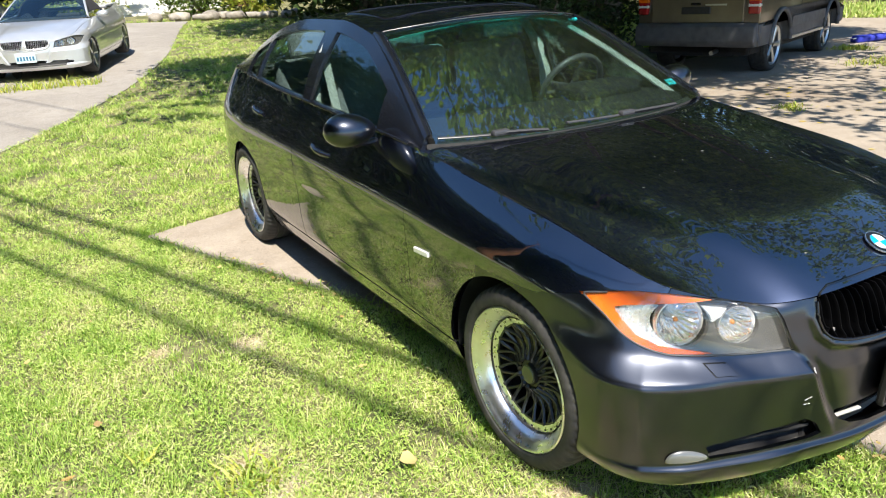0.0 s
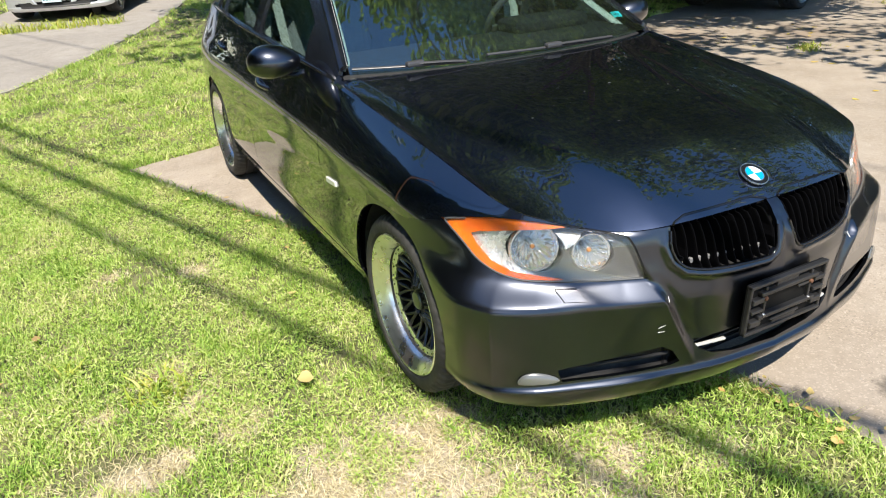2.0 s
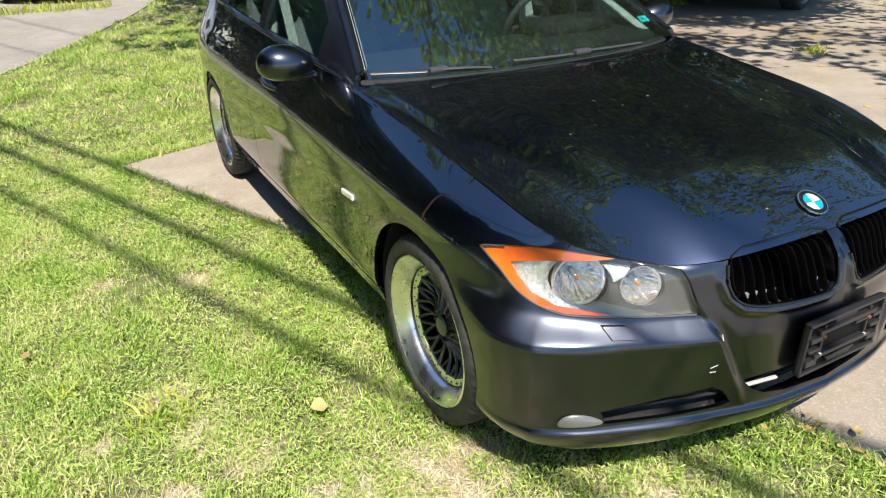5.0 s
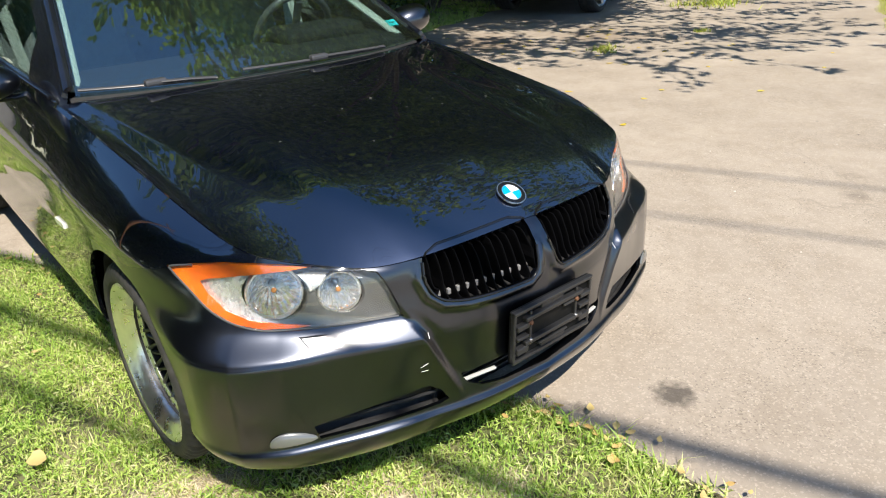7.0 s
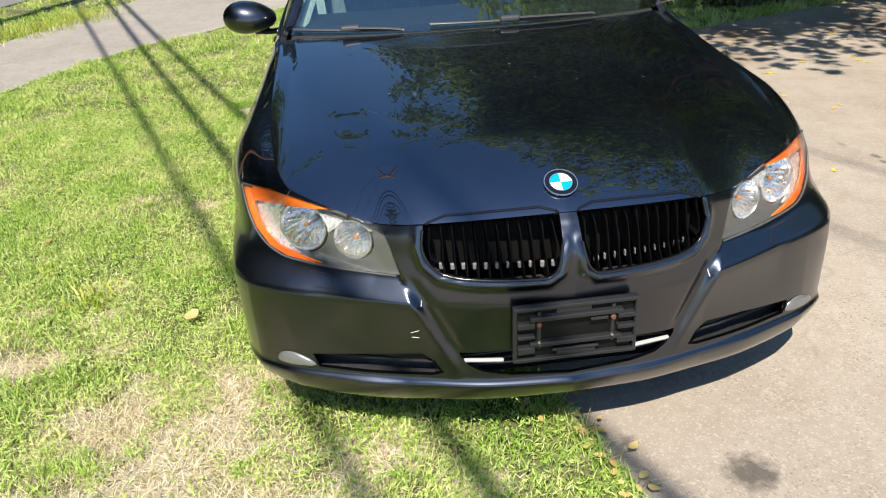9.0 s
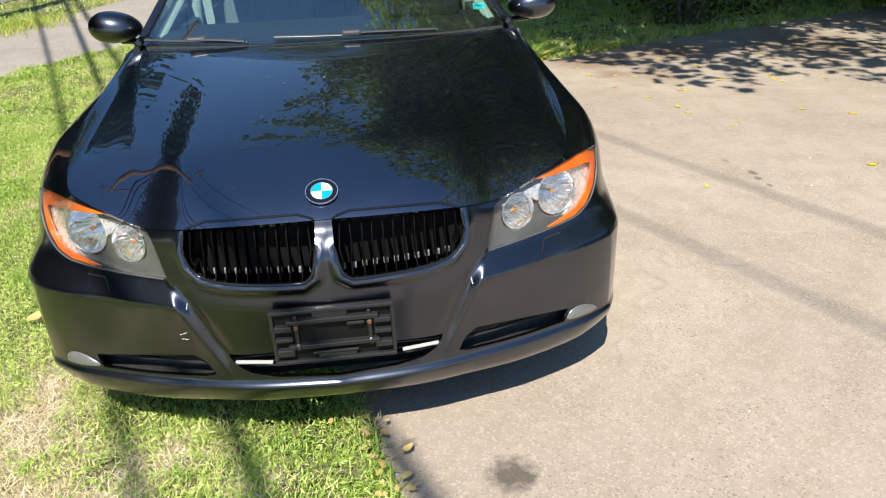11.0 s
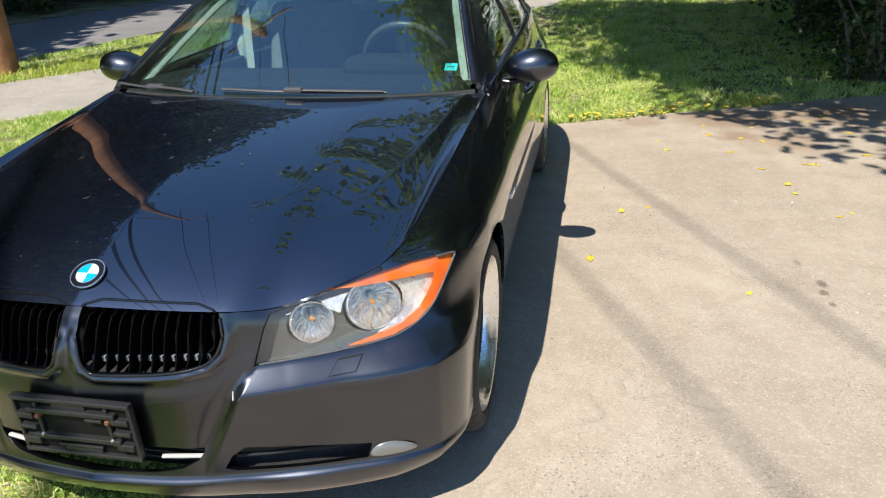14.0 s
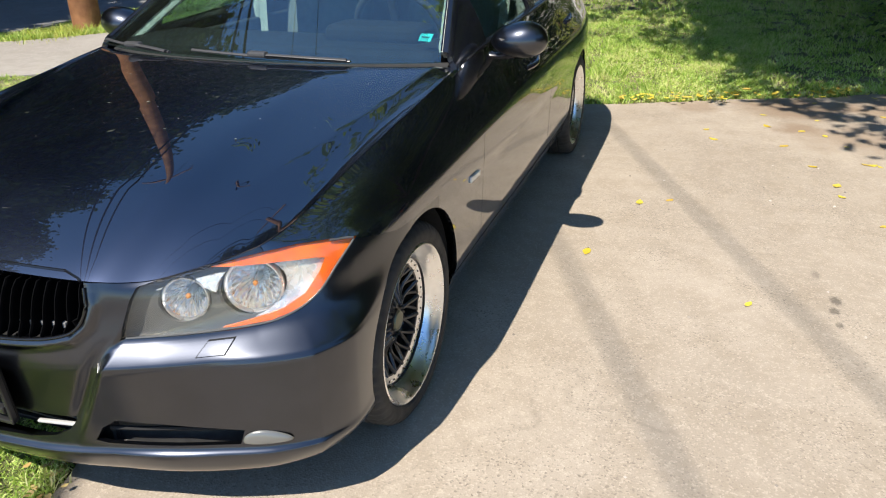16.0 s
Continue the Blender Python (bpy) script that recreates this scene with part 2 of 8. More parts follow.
def box(bm, size, at, bevel=0.0, turn=None, segments=2):
    """Adds a bevelled block of that size, centred on at."""
    r = bmesh.ops.create_cube(bm, size=1)
    vs = r["verts"]
    bmesh.ops.scale(bm, vec=size, verts=vs)
    if bevel:
        es = list({e for v in vs for e in v.link_edges})
        r2 = bmesh.ops.bevel(bm, geom=es, offset=bevel, segments=segments, affect="EDGES", profile=0.5)
        vs = list({v for f in r2["faces"] for v in f.verts} | {v for v in vs if v.is_valid})
    m = Matrix.Translation(at) @ (turn or Matrix())
    bmesh.ops.transform(bm, matrix=m, verts=vs)
    return vs


def lathe(profile, n=64, axis="x", closed=False, arc=(0, 2 * math.pi)):
    """A turned shape: profile of (along, radius) round the axis."""
    full = abs(arc[1] - arc[0] - 2 * math.pi) < 1e-6
    cols = n if full else n + 1
    verts, faces = [], []
    for k in range(cols):
        a = arc[0] + (arc[1] - arc[0]) * k / n
        for t, r in profile:
            c, s = r * math.cos(a), r * math.sin(a)
            verts.append({"x": (t, c, s), "y": (c, t, s), "z": (c, s, t)}[axis])
    p = len(profile)
    for k in range(n):
        j = (k + 1) % cols
        for i in range(p if closed else p - 1):
            h = (i + 1) % p
            faces.append((k * p + i, j * p + i, j * p + h, k * p + h))
    me = mesh_of(verts, faces)
    bm = bmesh.new()
    bm.from_mesh(me)
    bpy.data.meshes.remove(me)
    bmesh.ops.remove_doubles(bm, verts=bm.verts, dist=1e-6)
    bmesh.ops.recalc_face_normals(bm, faces=bm.faces)
    return shade(bm)


def tube(points, radius, n=8, caps=True, flat=1.0, up=(0, 0, 1)):
    """A rod along the points; radius: one number, or one per point. flat squeezes it along up."""
    pts = [Vector(p) for p in points]
    bm = bmesh.new()
    rings = []
    for k, p in enumerate(pts):
        way = (pts[min(k + 1, len(pts) - 1)] - pts[max(k - 1, 0)]).normalized()
        ref = Vector(up) if abs(way.dot(Vector(up))) < 0.95 else Vector((1, 0, 0))
        a = way.cross(ref).normalized()
        b = a.cross(way)
        r = radius[k] if isinstance(radius, (list, tuple)) else radius
        rings.append([bm.verts.new(p + r * (math.cos(t) * a + flat * math.sin(t) * b)) for t in (2 * math.pi * i / n for i in range(n))])
    for r0, r1 in zip(rings, rings[1:]):
        for i in range(n):
            bm.faces.new((r0[i], r0[(i + 1) % n], r1[(i + 1) % n], r1[i]))
    if caps:
        bm.faces.new(rings[0]), bm.faces.new(rings[-1])
    bmesh.ops.recalc_face_normals(bm, faces=bm.faces)
    return shade(bm, 50)


def merged(*bms):
    """Several bmeshes as one."""
    out = bmesh.new()
    for b in bms:
        me = bpy.data.meshes.new("t")
        b.to_mesh(me)
        b.free()
        out.from_mesh(me)
        bpy.data.meshes.remove(me)
    return out


def smooth_line(points, n=40):
    """A smooth run of n points through the given ones."""
    p = np.array(points, float)
    k = np.concatenate([[0], np.cumsum(np.linalg.norm(np.diff(p, axis=0), axis=1))])
    at = np.linspace(0, k[-1], n)
    return np.stack([spline(k, p[:, i], at) for i in range(p.shape[1])], -1)

# ---- the black sedan: x to its left, y to its rear, z up; the origin lies on the ground under its front axle ----
# Plan outline of one half, from the middle of the nose round to the middle of the tail.
PLAN_X = (0, 0.20, 0.374, 0.50, 0.617, 0.715, 0.803, 0.862, 0.888, 0.903, 0.908, 0.906, 0.908, 0.908, 0.905, 0.89, 0.85, 0.77, 0.55, 0)
PLAN_Y = (-0.750, -0.730, -0.686, -0.641, -0.583, -0.525, -0.455, -0.37, -0.25, -0.05, 0.35, 0.75, 1.4, 2.1, 2.7, 3.05, 3.35, 3.56, 3.69, 3.745)
STATIONS = np.arange(len(PLAN_X), dtype=float)
# Each level of the body wall, bottom to top: (station, height) and (station, distance inside the outline).
LEVELS = (
    (((0, 0.168), (5, 0.163), (7, 0.172), (9, 0.18), (14, 0.18), (19, 0.24)), ((0, 0.12), (3, 0.10), (6, 0.075), (9, 0.12), (19, 0.12))),
    (((0, 0.176), (5, 0.169), (7, 0.179), (9, 0.186), (14, 0.186), (19, 0.25)), ((0, 0.048), (2, 0.030), (4, 0.004), (5, -0.002), (6, 0.004), (7, 0.028), (9, 0.075), (15, 0.075), (19, 0.04))),
    (((0, 0.213), (7, 0.205), (9, 0.22), (14, 0.22), (19, 0.29)), ((0, 0.012), (2, 0.002), (3, -0.012), (4, -0.024), (5, -0.036), (6, -0.034), (7, -0.006), (8.3, 0.014), (9, 0.050), (15, 0.050), (19, 0.01))),
    (((0, 0.241), (7, 0.240), (9, 0.27), (14, 0.27), (19, 0.35)), ((0, 0.000), (2, -0.006), (3, -0.018), (4, -0.030), (5, -0.045), (6, -0.048), (7, -0.022), (8.3, 0.010), (9, 0.034), (15, 0.034), (19, 0.0))),
    (((0, 0.260), (7, 0.260), (9, 0.33), (14, 0.33), (19, 0.42)), ((0, 0.012), (2, 0.004), (3, -0.004), (4, -0.018), (5, -0.034), (6, -0.040), (7, -0.020), (8.3, 0.010), (9, 0.014), (15, 0.014), (19, 0.0))),
    (((0, 0.36), (7, 0.36), (9, 0.42), (14, 0.42), (19, 0.5)), ((0, 0.018), (2, 0.016), (3, 0.004), (4, -0.012), (5, -0.030), (6, -0.040), (7, -0.022), (8.3, 0.007), (9, 0.012), (19, 0.0))),
    (((0, 0.465), (3, 0.474), (5, 0.482), (7, 0.488), (9, 0.52), (14, 0.53), (19, 0.57)), ((0, 0.012), (2, 0.012), (3, 0.004), (4, -0.008), (5, -0.024), (6, -0.036), (7, -0.024), (8.3, -0.001), (9, 0.006), (19, 0.01))),
    (((0, 0.483), (3, 0.490), (5, 0.498), (7, 0.505), (9, 0.56), (14, 0.57), (19, 0.6)), ((0, 0.013), (2, 0.013), (3, 0.006), (4, -0.004), (5, -0.018), (6, -0.028), (7, -0.019), (8.3, -0.001), (9, 0.0045), (19, 0.015))),
    (((0, 0.535), (3, 0.540), (7, 0.570), (9, 0.62), (14, 0.63), (19, 0.7)), ((0, 0.018), (2, 0.022), (3, 0.034), (5, 0.040), (6, 0.038), (7, 0.030), (8, 0.018), (9, 0.003), (14, 0.002), (19, 0.03))),
    (((0, 0.60), (3, 0.598), (6, 0.625), (8, 0.66), (9, 0.685), (11, 0.71), (14, 0.75), (19, 0.80)), ((0, 0.028), (2, 0.035), (3, 0.052), (5, 0.061), (6, 0.070), (7, 0.056), (8, 0.029), (9, 0.004), (14, 0.004), (19, 0.05))),
    (((0, 0.645), (3, 0.638), (6, 0.672), (7, 0.690), (8, 0.720), (9, 0.750), (11, 0.805), (14, 0.86), (19, 0.92)), ((0, 0.066), (2, 0.046), (3, 0.058), (6, 0.095), (7, 0.084), (8, 0.057), (9, 0.030), (11, 0.016), (14, 0.018), (19, 0.07))),
    (((0, 0.672), (3, 0.658), (6, 0.702), (7, 0.726), (8, 0.760), (9, 0.797), (11, 0.872), (14, 0.952), (19, 0.98)), ((0, 0.083), (2, 0.053), (3, 0.066), (6, 0.121), (7, 0.138), (8, 0.124), (9, 0.100), (11, 0.055), (14, 0.062), (19, 0.10))),
    (((0, 0.690), (2, 0.681), (3, 0.670), (4, 0.690), (5, 0.712), (6, 0.73), (7, 0.752), (8, 0.785), (9, 0.822), (10, 0.876), (11, 0.926), (12, 0.962), (13, 0.995), (14, 1.025), (16, 1.04), (19, 1.03)),
     ((0, 0.108), (1, 0.092), (2, 0.060), (3, 0.075), (4, 0.10), (5, 0.121), (6, 0.149), (7, 0.194), (8, 0.204), (9, 0.187), (10, 0.160), (11, 0.127), (12, 0.108), (13, 0.108), (14, 0.125), (16, 0.15), (19, 0.09))),
)


def plan(s):
    """Points of the outline, and the ways that point into the car there."""
    s = np.asarray(s, float)
    p = np.stack([spline(STATIONS, PLAN_X, s), spline(STATIONS, PLAN_Y, s)], -1)
    e = 0.02
    a, b = np.clip(s - e, 0, 19), np.clip(s + e, 0, 19)
    t = np.stack([spline(STATIONS, PLAN_X, b) - spline(STATIONS, PLAN_X, a), spline(STATIONS, PLAN_Y, b) - spline(STATIONS, PLAN_Y, a)], -1)
    t /= np.linalg.norm(t, axis=-1, keepdims=True)
    n = np.stack([-t[..., 1], t[..., 0]], -1)
    n[s < 0.02] = (0, 1)
    n[s > 18.98] = (0, -1)
    return p, n


# Plan of the wall's top edge: hood gap, window sill, boot gap.
TOP_X = (0, 0.20, 0.36, 0.465, 0.572, 0.645, 0.692, 0.722, 0.744, 0.760, 0.775, 0.790, 0.80, 0.80, 0.78, 0.75, 0.715, 0.65, 0.48, 0)
TOP_Y = (-0.664, -0.653, -0.631, -0.575, -0.505, -0.460, -0.42, -0.34, -0.22, -0.05, 0.35, 0.75, 1.4, 2.1, 2.7, 3.02, 3.28, 3.46, 3.585, 3.655)


def knots(pairs, s, smooth=True):
    a = np.array(pairs)
    return spline(a[:, 0], a[:, 1], s) if smooth and len(a) > 2 else np.interp(s, a[:, 0], a[:, 1])


def wall(s, levels=None):
    """The body wall: a row of points for each level at the stations s."""
    p, n = plan(s)
    rows = []
    for heights, insets in levels or LEVELS:
        d = knots(insets, s) if len(insets) > 12 else np.interp(s, *np.array(insets).T)
        rows.append(np.concatenate([p + n * d[:, None], knots(heights, s)[:, None]], -1))
    out = np.array(rows)
    out[-1, :, :2] = np.stack([spline(STATIONS, TOP_X, s), spline(STATIONS, TOP_Y, s)], -1)
    for k, share in ((-3, (0.36, 0.30, 0.22, 0.36, 0.40, 0.3)), (-2, (0.64, 0.60, 0.56, 0.68, 0.73, 0.6))):
        t = np.interp(s, (0, 5, 9, 11, 15, 19), share)[:, None]
        out[k, :, :2] = out[-4, :, :2] * (1 - t) + out[-1, :, :2] * t
    out[:, s < 0.02, 0] = 0
    out[:, s > 18.98, 0] = 0
    return out


def finer(rows, per=5):
    """More rows between the given ones, smoothly."""
    rows = np.asarray(rows)
    k = np.arange(len(rows), dtype=float)
    at = np.linspace(0, len(rows) - 1, (len(rows) - 1) * per + 1)
    flat = rows.reshape(len(rows), -1)
    return np.stack([spline(k, flat[:, i], at) for i in range(flat.shape[1])], -1).reshape(len(at), *rows.shape[1:])
sedan = thing("sedan", "black four-door sedan with black mesh wheels, parked half on the grass", "car")
HEADLIGHT = ((0.838, 0.696), (0.80, 0.707), (0.745, 0.713), (0.69, 0.711), (0.62, 0.698), (0.56, 0.684), (0.50, 0.671), (0.458, 0.660),
             (0.446, 0.632), (0.423, 0.546), (0.535, 0.547), (0.648, 0.551), (0.715, 0.556), (0.765, 0.572), (0.80, 0.605), (0.822, 0.65))
KIDNEY = ((0.352, 0.70), (0.356, 0.67), (0.362, 0.633), (0.350, 0.593), (0.319, 0.566), (0.263, 0.555), (0.174, 0.551), (0.066, 0.552), (0.038, 0.57), (0.024, 0.631), (0.020, 0.72), (0.20, 0.72))
SLOT = ((0.676, 0.306), (0.664, 0.266), (0.50, 0.266), (0.36, 0.269), (0.332, 0.277), (0.352, 0.312), (0.385, 0.334), (0.50, 0.326))
INTAKE = ((0.0, 0.356), (0.288, 0.336), (0.286, 0.324), (0.270, 0.302), (0.232, 0.282), (0.16, 0.270), (0.0, 0.265))
ARCH = [(0.03 + 0.336 * math.cos(a), 0.312 + 0.336 * math.sin(a)) for a in np.linspace(0, 2 * math.pi, 64, endpoint=False)]
REAR_ARCH = [(y + 2.73, z) for y, z in ARCH]


def flip(poly):
    return [(-a, b) for a, b in poly]


def grown(poly, d):
    """The polygon moved outwards by d."""
    p = np.array(poly)
    area = np.sum(p[:, 0] * np.roll(p[:, 1], -1) - np.roll(p[:, 0], -1) * p[:, 1])
    e = np.roll(p, -1, 0) - p
    n = np.stack([e[:, 1], -e[:, 0]], 1) * np.sign(area)
    n /= np.linalg.norm(n, axis=1, keepdims=True)
    m = n + np.roll(n, 1, 0)
    m /= np.maximum((m * m).sum(1, keepdims=True) / 2, 0.5)
    return [tuple(v) for v in p + d * m]


# front wrap: nose and bumper in one panel
def to_edge(x, z, poly):
    """Distance of each point from the polygon's outline."""
    out = np.full(x.shape, 9.0)
    for (x0, z0), (x1, z1) in zip(poly, poly[1:]):
        ax, az = x1 - x0, z1 - z0
        t = np.clip(((x - x0) * ax + (z - z0) * az) / (ax * ax + az * az), 0, 1)
        out = np.minimum(out, np.hypot(x - x0 - t * ax, z - z0 - t * az))
    return out


def relief(g, s):
    """The nose's sharp forms: proud wings beside the centre panel, ending at a slanting crease, and a rolled lip round the grille."""
    x, z = g[..., 0], g[..., 2]
    crease = np.interp(z, (0.24, 0.30, 0.36, 0.48, 0.55, 0.62), (0.282, 0.297, 0.325, 0.381, 0.424, 0.45))
    k = np.clip((x - crease) / 0.022 + 0.5, 0, 1)
    wing = k * k * (3 - 2 * k) * np.clip(1 - (x - crease) / 0.26, 0, 1) ** 1.5
    out = wing * np.interp(z, (0.255, 0.29, 0.36, 0.470, 0.492, 0.54, 0.60), (0, 0.004, 0.013, 0.021, 0.021, -0.010, 0))
    out = out - 0.005 * np.exp(-(((x - crease + 0.022) / 0.018) ** 2)) * np.interp(z, (0.30, 0.36, 0.50, 0.56), (0, 1, 1, 0))
    d = to_edge(x, z, KIDNEY[1:10])
    out = out + 0.015 * np.exp(-(((d - 0.012) / 0.012) ** 2)) * np.interp(z, (0.50, 0.53, 0.60, 0.66), (0.6, 1, 0.8, 0.2))
    return g - np.concatenate([plan(s)[1], np.zeros((len(s), 1))], -1)[None] * out[..., None]


_s = np.concatenate([np.linspace(0, 1.4, 36), np.linspace(1.42, 2.6, 66), np.linspace(2.66, 9.6, 105)])
_half = relief(finer(wall(_s), 9), _s)
front_sheet = Sheet(np.concatenate([_half[:, :0:-1] * (-1, 1, 1), _half], 1), (0, -1, 0), 0.012)
above_seam = ((-0.43, 0.95), (-0.43, 0.694), (-0.262, 0.694), (-0.107, 0.662), (0.2, 0.655), (0.2, 0.95))
_cuts = [prism(above_seam, "x", -1.2, 1.2), prism(ARCH, "x", 0.4, 1.2), prism(ARCH, "x", -1.2, -0.4)]
for side in (1, -1):
    for poly, d, lo, hi in ((HEADLIGHT, 0.003, -0.9, -0.15), (KIDNEY, 0, -0.95, -0.5), (SLOT, 0, -0.9, -0.4)):
        q = grown(poly, d) if d else poly
        _cuts.append(prism(q if side > 0 else flip(q), "y", lo, hi))
_cuts.append(prism(list(INTAKE) + flip(INTAKE)[-2:0:-1], "y", -0.95, -0.6))
bumper = part("front_bumper", front_sheet.finish(solid(front_sheet.mesh(), _cuts)), BUMPER_PAINT, sedan, "dark grey-black painted bumper with road dust")

# sides
_s = np.concatenate([np.linspace(4.2, 9, 50), np.linspace(9.1, 18, 110)])
side_sheet = Sheet(finer(wall(_s), 4), (1, 0, 0), 0.012)
below_seam = ((-1.0, 0.0), (-1.0, 0.6905), (-0.262, 0.6905), (-0.107, 0.6585), (0.03, 0.64), (0.03, 0.0))
FRONT_DOOR = ((0.650, 0.294), (0.652, 0.60), (0.672, 0.90), (0.70, 1.2), (1.840, 1.2), (1.835, 0.6), (1.803, 0.294))
REAR_DOOR = ((1.807, 0.294), (1.839, 0.6), (1.844, 1.2), (2.83, 1.2), (2.80, 0.98), (2.70, 0.80), (2.50, 0.66), (2.385, 0.50), (2.355, 0.35), (2.352, 0.294))
ROCKER = ((0.30, 0.0), (0.30, 0.292), (2.5, 0.292), (2.5, 0.0))


def side_panel(name, inside, minus, label="", material=PAINT, thing_=sedan):
    """A panel of the body side, built on the left and mirrored to the right."""
    me = side_sheet.mesh()
    if inside:
        me = solid(me, [prism(inside, "x", 0.2, 1.2)], "INTERSECT")
    me = solid(me, [prism(p, a, lo, hi) for p, a, lo, hi in minus])
    other = mirrored(me)
    left = part(name, side_sheet.finish(me), material, thing_, label)
    right = part(name, side_sheet.finish(other, True), material, thing_, label)
    return left, right


_x = lambda p: (p, "x", 0.2, 1.2)
side_panel("front_fender", ((-0.4285, 0.0), (-0.4285, 1.2), (0.697, 1.2), (0.669, 0.90), (0.649, 0.60), (0.647, 0.0)), [_x(below_seam), _x(ARCH), (grown(HEADLIGHT, 0.003), "y", -0.9, -0.15), _x(ROCKER)])
FRONT_DOORS = side_panel("front_door", FRONT_DOOR, [])
REAR_DOORS = side_panel("rear_door", grown(REAR_DOOR, -0.0015), [])
side_panel("rear_fender", ((1.9, 0.0), (1.9, 1.2), (3.36, 1.2), (3.36, 0.0)), [_x(grown(REAR_DOOR, 0.0015)), _x(((0, 0.2), (1.848, 0.2), (1.848, 1.3), (0, 1.3))), _x(REAR_ARCH), _x(((1, 0), (2.36, 0), (2.36, 0.292), (1, 0.292)))])
side_panel("rear_bumper", ((3.362, 0.0), (3.362, 1.2), (4.2, 1.2), (4.2, 0.0)), [])
side_panel("rocker_panel", ((0.30, 0.0), (0.30, 0.287), (2.5, 0.287), (2.5, 0.0)), [_x(ARCH), _x(REAR_ARCH)])

# hood: between the wall's top edge and the windscreen
_es = np.linspace(0, 11.1, 400)
_edge = wall(_es)[-1]
HOOD_X = np.concatenate([np.linspace(0, 0.50, 44), np.linspace(0.505, 0.74, 52), np.linspace(0.744, 0.790, 24)])


def hood_front(x):
    return np.interp(x, _edge[:, 0], _edge[:, 1]), np.interp(x, _edge[:, 0], _edge[:, 2])


def hood_rear(x):
    return 0.556 + 0.180 * (x / 0.790) ** 2.2


def hood_z(x, y):
    yf, zf = hood_front(x)
    yr = hood_rear(x)
    zr = 0.924 - 0.006 * (x / 0.79) ** 2
    t = np.clip((y - yf) / np.maximum(yr - yf, 1e-4), 0, 1)
    roll = 0.25 * np.clip(1 - (x / 0.72) ** 3, 0.0, 1)
    rise = roll * (1 - (1 - t) ** 8) + (1 - roll) * (1 - (1 - t) ** (1.05 + 0.45 * np.clip(1 - (np.sqrt(x * x + 0.02) - 0.1414) / 0.652, 0, 1)))
    crease = spline((-0.80, -0.63, -0.42, -0.18, 0.10, 0.30, 0.55, 0.80), (0.28, 0.38, 0.50, 0.57, 0.635, 0.675, 0.71, 0.735), y)
    k = (x - crease) / np.maximum(0.762 - crease, 0.05)
    k = np.clip(0.5 * (k + np.sqrt(k * k + 0.004)) - 0.01, 0, 1)
    swell = 0.020 * (1 - k) * np.clip(t / 0.22, 0, 1) ** 0.8 * np.clip((1 - t) / 0.05, 0, 1)
    return zf + (zr - zf) * rise + swell


_v = np.linspace(0, 1, 60) ** 1.25
_yf, _ = hood_front(HOOD_X)
_gy = _yf[None, :] + (hood_rear(HOOD_X) - _yf)[None, :] * _v[:, None]
_gx = np.broadcast_to(HOOD_X, _gy.shape)
_half = np.stack([_gx, _gy, hood_z(_gx, _gy) + 0.002], -1)
_half[:, :, 0] = _gx * 0.9965
hood_sheet = Sheet(np.concatenate([_half[:, :0:-1] * (-1, 1, 1), _half], 1), (0, 0, 1), 0.014)
part("hood", hood_sheet.finish(hood_sheet.mesh()), PAINT, sedan, "glossy black hood with fallen bits and dust on it")

# greenhouse
RAIL_Y = (0.70, 1.0, 1.25, 1.45, 1.8, 2.2, 2.55, 2.85, 3.1, 3.25)
RAIL_X = (0.772, 0.695, 0.635, 0.595, 0.580, 0.577, 0.585, 0.612, 0.655, 0.70)
RAIL_Z = (0.940, 1.108, 1.236, 1.311, 1.360, 1.358, 1.315, 1.232, 1.13, 1.06)
_wy = np.linspace(7, 17, 400)
_belt = wall(_wy)[-1]


def belt(y):
    return np.interp(y, _belt[:, 1], _belt[:, 0]), np.interp(y, _belt[:, 1], _belt[:, 2])


def rail(y):
    return spline(RAIL_Y, RAIL_X, y), spline(RAIL_Y, RAIL_Z, y)


def flank(y, k):
    """A point of the side windows' surface at share k between belt and roof rail."""
    (xb, zb), (xr, zr) = belt(y), rail(y)
    return np.stack([xb - 0.004 + (xr - xb + 0.004) * k + 0.022 * np.sin(np.pi * k) * np.clip((zr - zb) / 0.35, 0, 1), y, zb - 0.004 + (zr - zb + 0.004) * k], -1)


_gy = np.linspace(0.705, 3.24, 120)
flank_sheet = Sheet(np.array([flank(_gy, np.full_like(_gy, k)) for k in np.linspace(0, 1, 16)]), (1, 0, 0.3), 0.022)
glass_sheet = Sheet(flank_sheet.g - 0.010 * flank_sheet.n, (1, 0, 0.3), 0.004)


def window_poly(y0, y1, slant0=0.0, slant1=0.0, low=0.014, high=0.052):
    bottom = [(y, float(belt(y)[1]) + low) for y in np.linspace(y0, y1, 8)]
    top = [(y, float(rail(np.array([y]))[1][0]) - high) for y in np.linspace(y1 - slant1, y0 + slant0, 14)]
    return bottom + [p for p in top if p[1] > float(belt(p[0])[1]) + low + 0.004]


